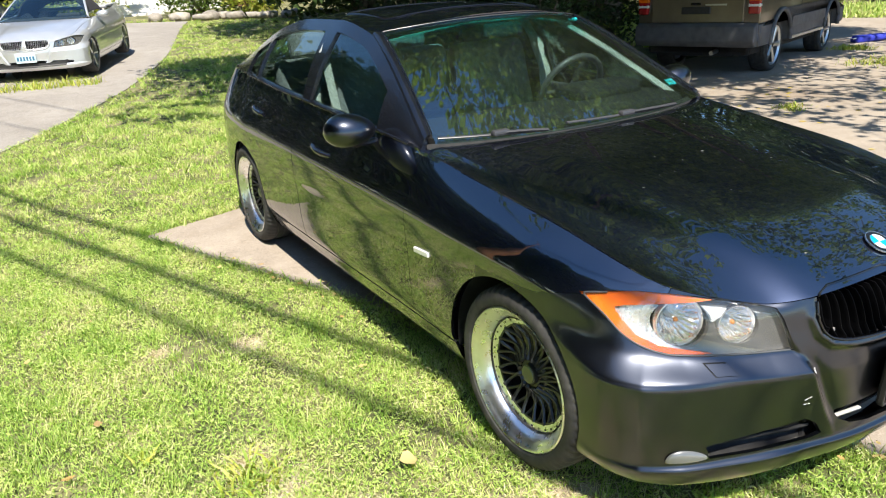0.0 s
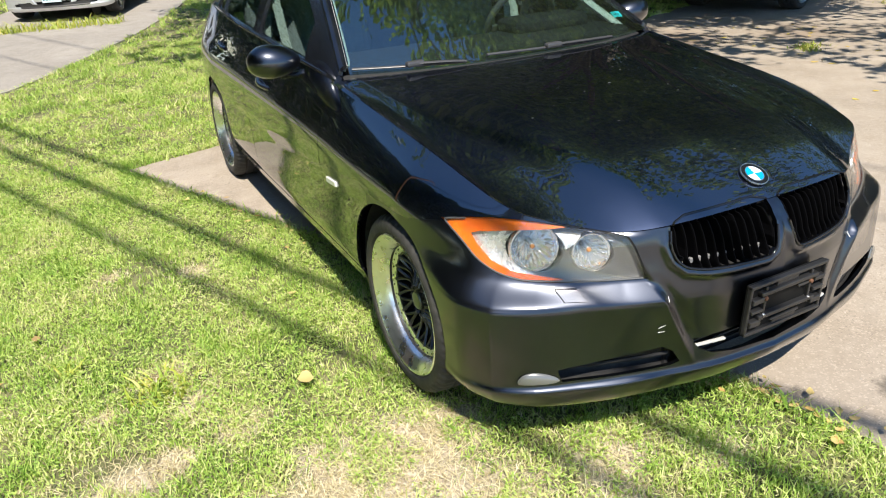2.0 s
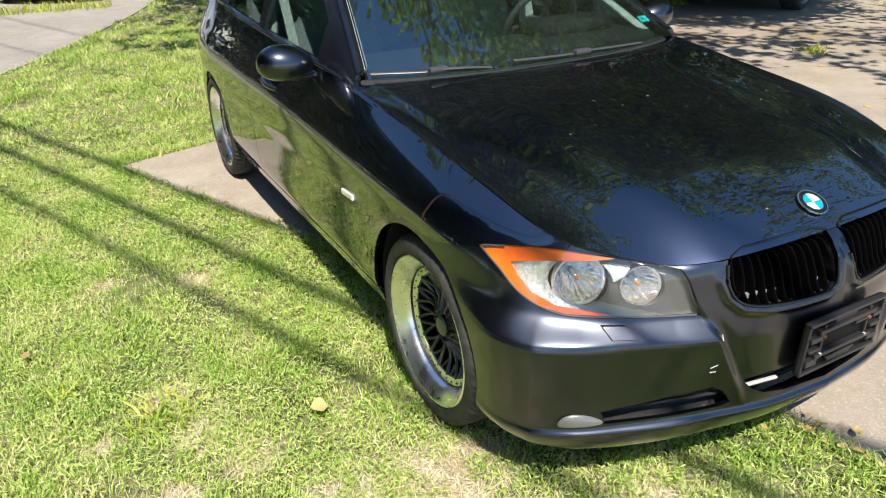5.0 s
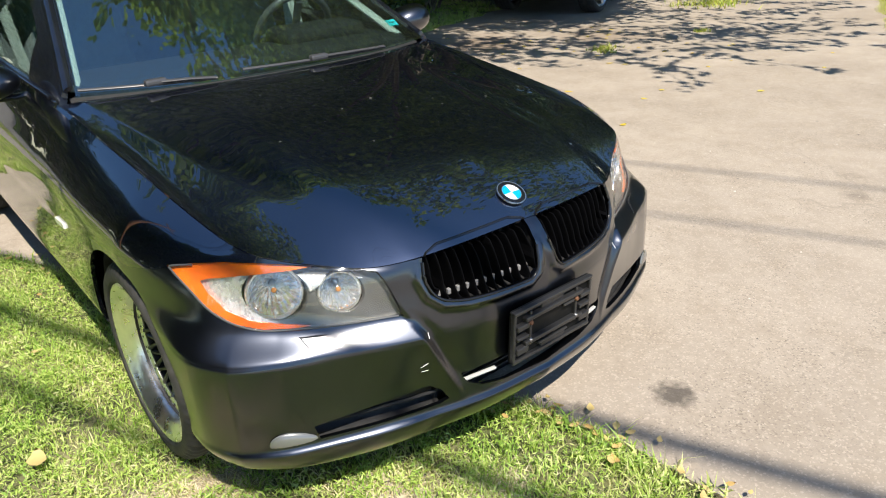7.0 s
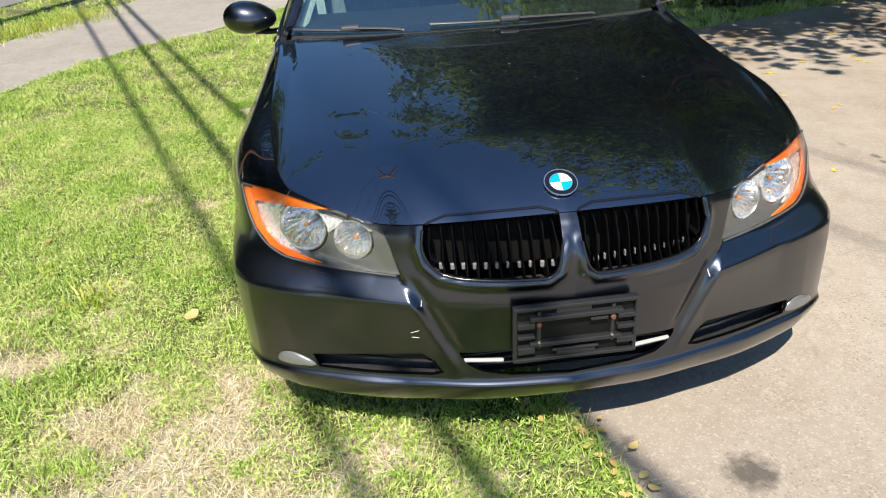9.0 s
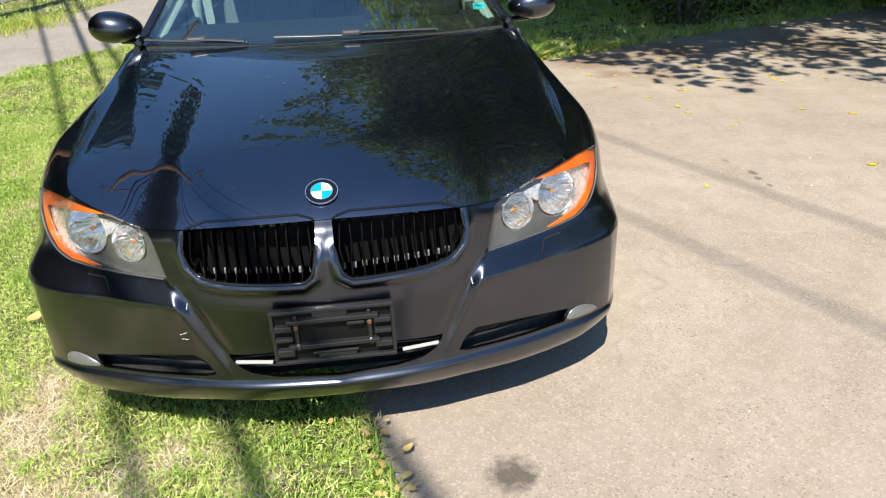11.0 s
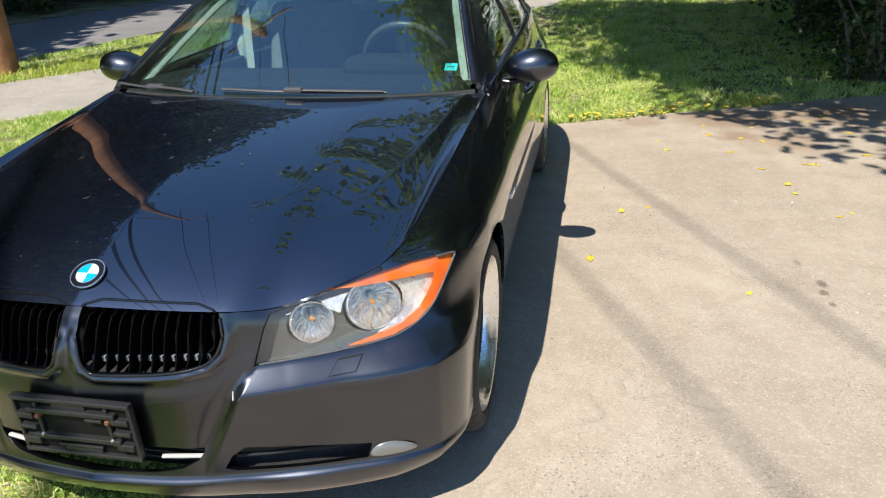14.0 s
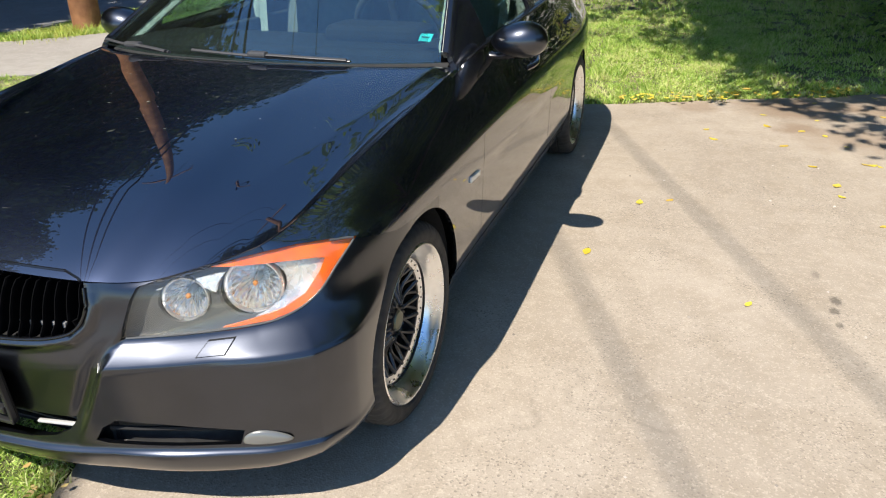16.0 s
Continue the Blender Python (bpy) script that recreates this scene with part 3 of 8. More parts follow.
WINDOWS = (window_poly(1.06, 1.79, 0.02, 0.03), window_poly(1.885, 2.66, 0.02, 0.0), window_poly(2.70, 2.93, 0.0, 0.02))
GLASS = pane("window_glass", (0.68, 0.80, 0.78), 0.0, 2.1)
SCREEN_GLASS = pane("windshield_glass", (0.74, 0.91, 0.88), 0.0, 2.75, (1.225, 1.32), 0.003)
_me = solid(flank_sheet.mesh(), [_p for _p in (prism(w, "x", 0.2, 1.2) for w in WINDOWS)])
_other = mirrored(_me)
part("window_frame", flank_sheet.finish(_me), FRAME_BLACK, sedan)
part("window_frame", flank_sheet.finish(_other, True), FRAME_BLACK, sedan)
for w in WINDOWS:
    _me = solid(glass_sheet.mesh(), [prism(grown(w, 0.006), "x", 0.2, 1.2)], "INTERSECT")
    _other = mirrored(_me)
    for me, mirror in ((_me, False), (_other, True)):
        part("side_window", glass_sheet.finish(me, mirror), GLASS, sedan, "tinted side window").visible_shadow = False

# windscreen, pillars, roof, rear window, boot lid
def screen_edge(k):
    """Points of the windscreen's side edge, bottom to top."""
    y = 0.735 + (1.40 - 0.735) * k
    x, z = rail(y)
    return np.stack([x - 0.042, y - 0.012, z + 0.012], -1)


_k = np.linspace(0, 1, 30)
_e = screen_edge(_k)
_u = np.linspace(-1, 1, 49)
_grid = np.stack([np.stack([e[0] * _u, e[1] - (0.150 - 0.03 * k) * (1 - np.abs(_u) ** 2.2), e[2] + (0.0 + 0.036 * k) * (1 - np.abs(_u) ** 2.2)], -1) for k, e in zip(_k, _e)])
_down = _grid[0] - _grid[1]
_grid = np.concatenate([_grid[:1] + (_down / np.linalg.norm(_down, axis=-1, keepdims=True) * 0.055)[None], _grid])
screen_sheet = Sheet(_grid, (0, -1, 1), 0.005)
part("windshield", screen_sheet.finish(screen_sheet.mesh()), SCREEN_GLASS, sedan, "windshield reflecting trees and sky").visible_shadow = False
_trim = [tuple(p) for p in _grid[-1] + np.array((0, -0.004, 0.005))]
part("windshield_trim", tube(_trim, 0.0022, 6), WIPER_GREY, sedan, "thin grey trim along the windshield's top")
for _c in (0, -1):
    part("windshield_seal", tube([tuple(p) for p in _grid[1:, _c] + np.array((0, -0.003, 0.004))], 0.003, 6), FRAME_BLACK, sedan)
_r = np.stack([*rail(0.71 + (1.42 - 0.71) * _k)[:1], 0.71 + (1.42 - 0.71) * _k, rail(0.71 + (1.42 - 0.71) * _k)[1]], -1)
_rows = [_e + (_r - _e) * t + np.array([0.006, -0.004, 0.010]) * math.sin(math.pi * t) for t in np.linspace(0.06, 1.0, 8)]
pillar_sheet = Sheet(np.array(_rows), (0.5, -0.5, 0.6), 0.02)
_me = pillar_sheet.mesh()
_other = mirrored(_me)
part("windshield_pillar", pillar_sheet.finish(_me), FRAME_BLACK, sedan)
part("windshield_pillar", pillar_sheet.finish(_other, True), FRAME_BLACK, sedan)

ROOF_Y, ROOF_Z = (1.20, 1.45, 1.80, 2.2, 2.55, 2.75), (1.352, 1.384, 1.402, 1.392, 1.355, 1.320)
_rows = []
for v in np.linspace(0, 1, 40):
    y = (1.278 + 0.12 * np.abs(_u) ** 2.2) * (1 - v) + (2.68 - 0.06 * np.abs(_u) ** 2) * v
    xr, zr = rail(y)
    zc = spline(ROOF_Y, ROOF_Z, y)
    _rows.append(np.stack([_u * xr, y, zc - (zc - zr) * np.abs(_u) ** 2.4], -1))
roof_sheet = Sheet(np.array(_rows), (0, 0, 1), 0.02)
part("roof", roof_sheet.finish(roof_sheet.mesh()), PAINT, sedan)
_rows = []
for v in np.linspace(0, 1, 20):
    y = 2.68 + (3.22 - 2.68) * v - 0.06 * np.abs(_u) ** 2 * (1 - v)
    xr, zr = rail(np.clip(y, 0.7, 3.25))
    zc = 1.342 + (1.06 - 1.342) * v + 0.012 * math.sin(math.pi * v)
    _rows.append(np.stack([_u * (xr - 0.01), y, zc - (zc - np.minimum(zr, zc)) * np.abs(_u) ** 3], -1))
rear_sheet = Sheet(np.array(_rows), (0, 1, 1), 0.005)
part("rear_window", rear_sheet.finish(rear_sheet.mesh()), GLASS, sedan).visible_shadow = False
_rows = []
for v in np.linspace(0, 1, 16):
    y = 3.225 + (3.655 - 3.225) * v - 0.10 * np.abs(_u) ** 3 * v
    _rows.append(np.stack([_u * (0.695 - 0.06 * v), y, 1.058 - 0.015 * v - 0.018 * np.abs(_u) ** 2 + 0.008 * v**4], -1))
boot_sheet = Sheet(np.array(_rows), (0, 0, 1), 0.015)
part("trunk_lid", boot_sheet.finish(boot_sheet.mesh()), PAINT, sedan)

# ---- sedan: wheels, lights, grille, trim, cabin ----
AMBER = grain(mat("amber_plastic", (0.86, 0.20, 0.008), 0.2, 0.0, Coat_Weight=1.0, Coat_Roughness=0.03), (0.72, 0.085, 0.002), (0.94, 0.21, 0.004), 9, rough=(0.15, 0.35), bump=0.3, bump_scale=160, distance=0.002)
BULB_TINT = mat("tinted_bulb", (0.72, 0.30, 0.08), 0.15, 0.5)
LAMP_GREY = grain(mat("lamp_housing", (0.3, 0.3, 0.29), 0.4, 0.2), (0.075, 0.077, 0.077), (0.11, 0.112, 0.112), 20)
LAMP_SILVER = grain(mat("lamp_silver", (0.85, 0.85, 0.84), 0.3, 0.6), (0.7, 0.7, 0.7), (0.97, 0.97, 0.96), 45, rough=(0.15, 0.40), bump=0.5, bump_scale=90, distance=0.004)
CLEAR = pane("clear_lens", (0.96, 0.96, 0.95), 0.0, 1.5, None, 0.010)
WHITE_LENS = mat("white_lens", (0.75, 0.75, 0.70), 0.2, 0.0, Coat_Weight=0.6)
CABIN_DARK = grain(mat("cabin_dark", (0.03, 0.03, 0.032), 0.85), (0.03, 0.032, 0.034), (0.045, 0.047, 0.05), 60)
CABIN_LIGHT = grain(mat("cabin_trim_light", (0.5, 0.5, 0.47), 0.85), (0.36, 0.38, 0.36), (0.46, 0.48, 0.45), 60)


def nose_point(x, z, sheet=None):
    """The bumper's surface in front of (x, z), and its normal."""
    g = (sheet or front_sheet).g
    d = (g[..., 0] - x) ** 2 + (g[..., 2] - z) ** 2 + np.where(g[..., 1] > 0.1, 1, 0)
    near = np.argsort(d.ravel())[:6]
    w = 1 / (d.ravel()[near] + 1e-7)
    w /= w.sum()
    return (g.reshape(-1, 3)[near] * w[:, None]).sum(0), (front_sheet.n.reshape(-1, 3)[near] * w[:, None]).sum(0)


# wheels: built about the hub, outer side to +x
def wheel_at(x, y, side):
    turn = Matrix() if side > 0 else Matrix.Rotation(math.pi, 4, "Z")
    rim = part("wheel", lathe(WHEEL_RIM, 96), CHROME, sedan, "deep polished wheel lip round black cross-spokes")
    rim.matrix_world = Matrix.Translation((x, y, 0.308)) @ turn
    for name, data, m, label in WHEEL_PARTS:
        ob = part(name, data.copy(), m, rim, label)
    for k in range(32):
        a = 2 * math.pi * (k + 0.5) / 32
        ob = new("rivet", RIVET)
        ob.parent = rim
        ob.location = (-0.057, 0.186 * math.cos(a), 0.186 * math.sin(a))
    for k in range(5):
        a = 2 * math.pi * k / 5
        ob = new("wheel_bolt", BOLT)
        ob.parent = rim
        ob.location = (-0.072, 0.056 * math.cos(a), 0.056 * math.sin(a))


WHEEL_RIM = ((-0.20, 0.200), (-0.12, 0.205), (-0.071, 0.192), (-0.066, 0.172), (-0.060, 0.172), (-0.056, 0.190), (-0.050, 0.196), (-0.040, 0.200), (-0.026, 0.209), (-0.016, 0.221), (-0.008, 0.230), (0.001, 0.236), (0.003, 0.241), (0.0, 0.245), (-0.008, 0.245), (-0.015, 0.236))
_prof = [(-0.205, 0.232), (-0.222, 0.250), (-0.224, 0.275), (-0.212, 0.298), (-0.195, 0.307), (-0.16, 0.309), (-0.156, 0.302), (-0.148, 0.302), (-0.144, 0.310), (-0.115, 0.3105), (-0.111, 0.303), (-0.103, 0.303), (-0.099, 0.3105), (-0.07, 0.310), (-0.066, 0.302), (-0.058, 0.302), (-0.054, 0.309),
         (-0.018, 0.306), (-0.004, 0.298), (0.006, 0.283), (0.009, 0.268), (0.006, 0.253), (-0.001, 0.2465), (-0.012, 0.2375)]
_bm = lathe(_prof, 240)
for v in _bm.verts:
    r, a = math.hypot(v.co.y, v.co.z), math.atan2(v.co.z, v.co.y)
    k = round(a / (2 * math.pi) * 240)
    if (v.co.x > -0.054 or v.co.x < -0.16) and r > 0.290 and k % 4 == 0:
        v.co.y *= 1 - 0.008 / r
        v.co.z *= 1 - 0.008 / r
TYRE = bpy.data.meshes.new("tyre")
_bm.to_mesh(TYRE), _bm.free()
_spokes = []
for k in range(18):
    for twist in (-0.31, 0.31):
        a0, a1 = 2 * math.pi * k / 18, 2 * math.pi * k / 18 + twist
        pts = []
        for t in np.linspace(0, 1, 7):
            r, a = 0.050 + 0.124 * t, a0 + (a1 - a0) * t
            pts.append((-0.040 - 0.026 * math.sin(math.pi * min(1, t * 1.05)) + (0.004 if twist > 0 else 0), r * math.cos(a), r * math.sin(a)))
        _spokes.append(tube(pts, [0.0058] * 5 + [0.0066, 0.0075], 6, up=(1, 0, 0)))
SPOKES = bpy.data.meshes.new("spokes")
_bm = merged(*_spokes)
_bm.to_mesh(SPOKES), _bm.free()


def as_mesh(bm, name="mesh"):
    me = bpy.data.meshes.new(name)
    bm.to_mesh(me)
    bm.free()
    return me


RIVET = as_mesh(lathe(((0.0, 0.0036), (0.002, 0.0032), (0.0035, 0.0)), 8), "rivet")
RIVET.materials.append(SPOKE_BLACK)
BOLT = as_mesh(lathe(((-0.02, 0.009), (0.004, 0.009), (0.007, 0.006), (0.004, 0.0)), 10), "wheel_bolt")
BOLT.materials.append(SPOKE_BLACK)
DISC_IRON = grain(mat("brake_iron", (0.25, 0.24, 0.23), 0.4, 0.9), (0.18, 0.17, 0.16), (0.3, 0.28, 0.26), 12, rough=(0.35, 0.55))
WHEEL_PARTS = (
    ("tyre", TYRE, RUBBER, "low-profile black tyre"),
    ("cross_spokes", SPOKES, SPOKE_BLACK, "black lattice of thin wheel spokes"),
    ("spoke_ring", as_mesh(lathe(((-0.050, 0.168), (-0.036, 0.166), (-0.034, 0.176), (-0.05, 0.180), (-0.055, 0.172)), 72, closed=True)), SPOKE_BLACK, ""),
    ("hub", as_mesh(lathe(((-0.10, 0.078), (-0.052, 0.074), (-0.044, 0.066), (-0.046, 0.036), (-0.034, 0.034), (-0.032, 0.0)), 40)), SPOKE_BLACK, ""),
    ("hub_cap", as_mesh(lathe(((-0.033, 0.031), (-0.028, 0.029), (-0.026, 0.022), (-0.027, 0.0)), 32)), mat("hub_cap_grey", (0.16, 0.17, 0.12), 0.35, 0.6), "grey hub cap"),
    ("brake_disc", as_mesh(lathe(((-0.12, 0.07), (-0.12, 0.158), (-0.145, 0.158), (-0.145, 0.07)), 48, closed=True)), DISC_IRON, "grey iron brake disc"),
    ("barrel", as_mesh(lathe(((-0.045, 0.193), (-0.10, 0.19), (-0.2, 0.196), (-0.215, 0.235)), 64)), SPOKE_BLACK, ""),
)
for _nm, _me, _mt, _lb in WHEEL_PARTS[1:5]:
    _me.transform(Matrix.Translation((-0.026, 0, 0)))
for _x0, _y0, _side in ((0.888, 0.0, 1), (-0.888, 0.0, -1), (0.888, 2.76, 1), (-0.888, 2.76, -1)):
    wheel_at(_x0, _y0, _side)

# dark wheel housings and underbody
for y0 in (0.03, 2.76):
    for side in (1, -1):
        bm = lathe(((0.44, 0.345), (0.86, 0.345)), 40, arc=(-0.15, math.pi + 0.15))
        bmesh.ops.translate(bm, vec=(0, y0, 0.312), verts=bm.verts)
        bm2 = lathe(((0.44, 0.0), (0.44, 0.36)), 40)
        bmesh.ops.translate(bm2, vec=(0, y0, 0.312), verts=bm2.verts)
        me = as_mesh(merged(bm, bm2))
        part("wheel_housing", me if side > 0 else mirrored(me), BLACK_PLASTIC, sedan)
bm = bmesh.new()
box(bm, (0.86, 4.1, 0.24), (0, 1.45, 0.34), 0.05)
box(bm, (1.66, 1.85, 0.16), (0, 1.38, 0.29), 0.04)
box(bm, (0.9, 0.4, 0.24), (0, -0.26, 0.36), 0.05)
box(bm, (1.5, 0.35, 0.3), (0, 3.3, 0.45), 0.05)
part("underbody", bm, DARK_VOID, sedan)
bm = bmesh.new()
box(bm, (1.4, 0.75, 0.10), (0, 0.2, 0.60), 0.04)
box(bm, (0.9, 0.03, 0.36), (0, -0.44, 0.44), 0.01)
part("engine_bay", bm, DARK_VOID, sedan)

# front opening backs, grille slats
SLAT_BLACK = mat("slat_black", (0.003, 0.003, 0.0035), 0.5, Specular_IOR_Level=0.03)
BACK = mat("radiator_black", (0.006, 0.006, 0.006), 0.6, Specular_IOR_Level=0.2)
for side in (1, -1):
    ring = [(x * side, z) for x, z in KIDNEY]
    line = []
    for x, z in KIDNEY[1:10]:
        p, n = nose_point(x, min(z, 0.672))
        line.append((p + n * 0.002) * (side, 1, 1))
    grille = part("kidney_grille", tube(smooth_line(line, 50), 0.0042, 8), GLOSS_BLACK, sedan, "black kidney grille with upright slats")
    for k in range(12):
        x = 0.040 + 0.302 * k / 11
        pts = []
        for z in np.linspace(0.553 + 0.03 * max(0, (x - 0.27) / 0.08) ** 2 + (0.02 if x < 0.05 else 0), 0.684 - 0.006 * x, 8):
            p, n = nose_point(x, z)
            pts.append((p - n * 0.016) * (side, 1, 1))
        bm = bmesh.new()
        rows = []
        for p in pts:
            rows.append([bm.verts.new(p + np.array(o)) for o in ((-0.0024, -0.004, 0), (-0.0012, -0.010, 0), (0.0012, -0.010, 0), (0.0024, -0.004, 0), (0.0016, 0.035, 0), (-0.0016, 0.035, 0))])
        for a, b in zip(rows, rows[1:]):
            for i in range(6):
                bm.faces.new((a[i], a[(i + 1) % 6], b[(i + 1) % 6], b[i]))
        bm.faces.new(rows[0]), bm.faces.new(rows[-1])
        bmesh.ops.recalc_face_normals(bm, faces=bm.faces)
        part("slat", bm, SLAT_BLACK, grille)
    # grey blocks of the radiator frame low behind the slats
    for k in range(11):
        bm = bmesh.new()
        x = 0.054 + 0.0275 * k - 0.0137
        p, _ = nose_point(x, 0.575)
        box(bm, (0.013, 0.01, 0.016), (side * x, p[1] + 0.040, 0.570 + 0.02 * max(0, x - 0.26)), 0.002)
        part("radiator_block", bm, mat("radiator_grey", (0.20, 0.20, 0.20), 0.5) if k == 0 and side == 1 else bpy.data.materials["radiator_grey"], grille)
bm = bmesh.new()
box(bm, (0.74, 0.02, 0.15), (0, -0.585, 0.60), 0.01)
part("radiator", bm, BACK, sedan)
bm = bmesh.new()
box(bm, (0.70, 0.02, 0.16), (0, -0.64, 0.31), 0.01)
for k in range(5):
    box(bm, (0.62, 0.02, 0.005), (0, -0.665, 0.275 + 0.018 * k), 0.001)
part("lower_grille", bm, BLACK_PLASTIC, sedan, "black lower bumper grille")
for side in (1, -1):
    bm = bmesh.new()
    box(bm, (0.105, 0.012, 0.008), (0, 0, 0), 0.003)
    ob = part("grille_strip", bm, mat("pale_strip", (0.42, 0.42, 0.41), 0.4) if side > 0 else bpy.data.materials["pale_strip"], sedan, "pale strip in the lower grille")
    ob.matrix_world = Matrix.Translation((side * 0.226, -0.697, 0.307)) @ Matrix.Rotation(side * 0.17, 4, "Z")
    # side slots: recessed trough behind the bumper
    inner = Sheet(front_sheet.g - 0.05 * front_sheet.n, (0, -1, 0), 0.004)
    me = solid(inner.mesh(), [prism(grown(SLOT, 0.03) if side > 0 else flip(grown(SLOT, 0.03)), "y", -0.9, -0.4)], "INTERSECT")
    part("side_grille", inner.finish(me), BLACK_PLASTIC, sedan)
    # a ledge bar inside the slot
    pts = []
    for x in np.linspace(0.36, 0.66, 14):
        p, n = nose_point(x, 0.300)
        pts.append((p - n * 0.022) * (side, 1, 1))
    part("slot_bar", tube(pts, 0.006, 6), DARK_VOID, sedan)
    # fog lamp: a lens set into the bumper's corner
    p, n = nose_point(0.724, 0.272)
    n = n / np.linalg.norm(n)
    prof = [(0.012 * math.cos(a), math.sin(a)) for a in np.linspace(0, math.pi / 2, 9)][::-1] + [(-0.01, 1.0)]
    bm = lathe([(t, r) for t, r in prof], 40, axis="y")
    for v in bm.verts:
        v.co = Vector((v.co.x * 0.060, -v.co.y, v.co.z * (0.030 - 0.010 * v.co.x if v.co.z > 0 else 0.006)))
    bmesh.ops.recalc_face_normals(bm, faces=bm.faces)
    q = Vector(p * (side, 1, 1)) - Vector(n * (side, 1, 1)) * 0.001
    turn = Matrix.Rotation(math.atan2(n[0] * side, -n[1]), 4, "Z")
    fog = part("fog_lamp", bm, mat("fog_lens", (0.17, 0.172, 0.165), 0.26, 0.35, Coat_Weight=0.7, Coat_Roughness=0.08) if side > 0 else bpy.data.materials["fog_lens"], sedan, "cloudy oval fog lamp")
    fog.matrix_world = Matrix.Translation(q) @ turn
    # headlight washer cover
    cover = ((0.590, 0.5065), (0.646, 0.5085), (0.654, 0.534), (0.603, 0.532))
    for poly, lift, m, nm in ((grown(cover, 0.0018), 0.0012, DARK_VOID, "washer_seam"), (cover, 0.0028, BUMPER_PAINT, "headlight_washer")):
        w = Sheet(front_sheet.g + lift * front_sheet.n, (0, -1, 0), 0.006)
        me = solid(w.mesh(), [prism(poly if side > 0 else flip(poly), "y", -0.9, -0.3)], "INTERSECT")
        part(nm, w.finish(me), m, sedan)

# headlights
BOWL = grain(mat("bowl_chrome", (0.9, 0.9, 0.9), 0.12, 0.9), (0.80, 0.80, 0.80), (0.95, 0.95, 0.95), 40, rough=(0.03, 0.09), bump=0.12, bump_scale=48, distance=0.004)
_rows = slice(60, None)


def lamp_sheet(side, depth, thick):
    """The lamp's share of the front surface, set back by depth."""
    g, n = front_sheet.g[_rows], front_sheet.n[_rows]
    cols = np.where(g[0, :, 0] * side > 0.34)[0]
    g, n = g[:, cols], n[:, cols]
    return Sheet(g - depth * n * (1, 1, 0.4), (0, -1, 0), thick)


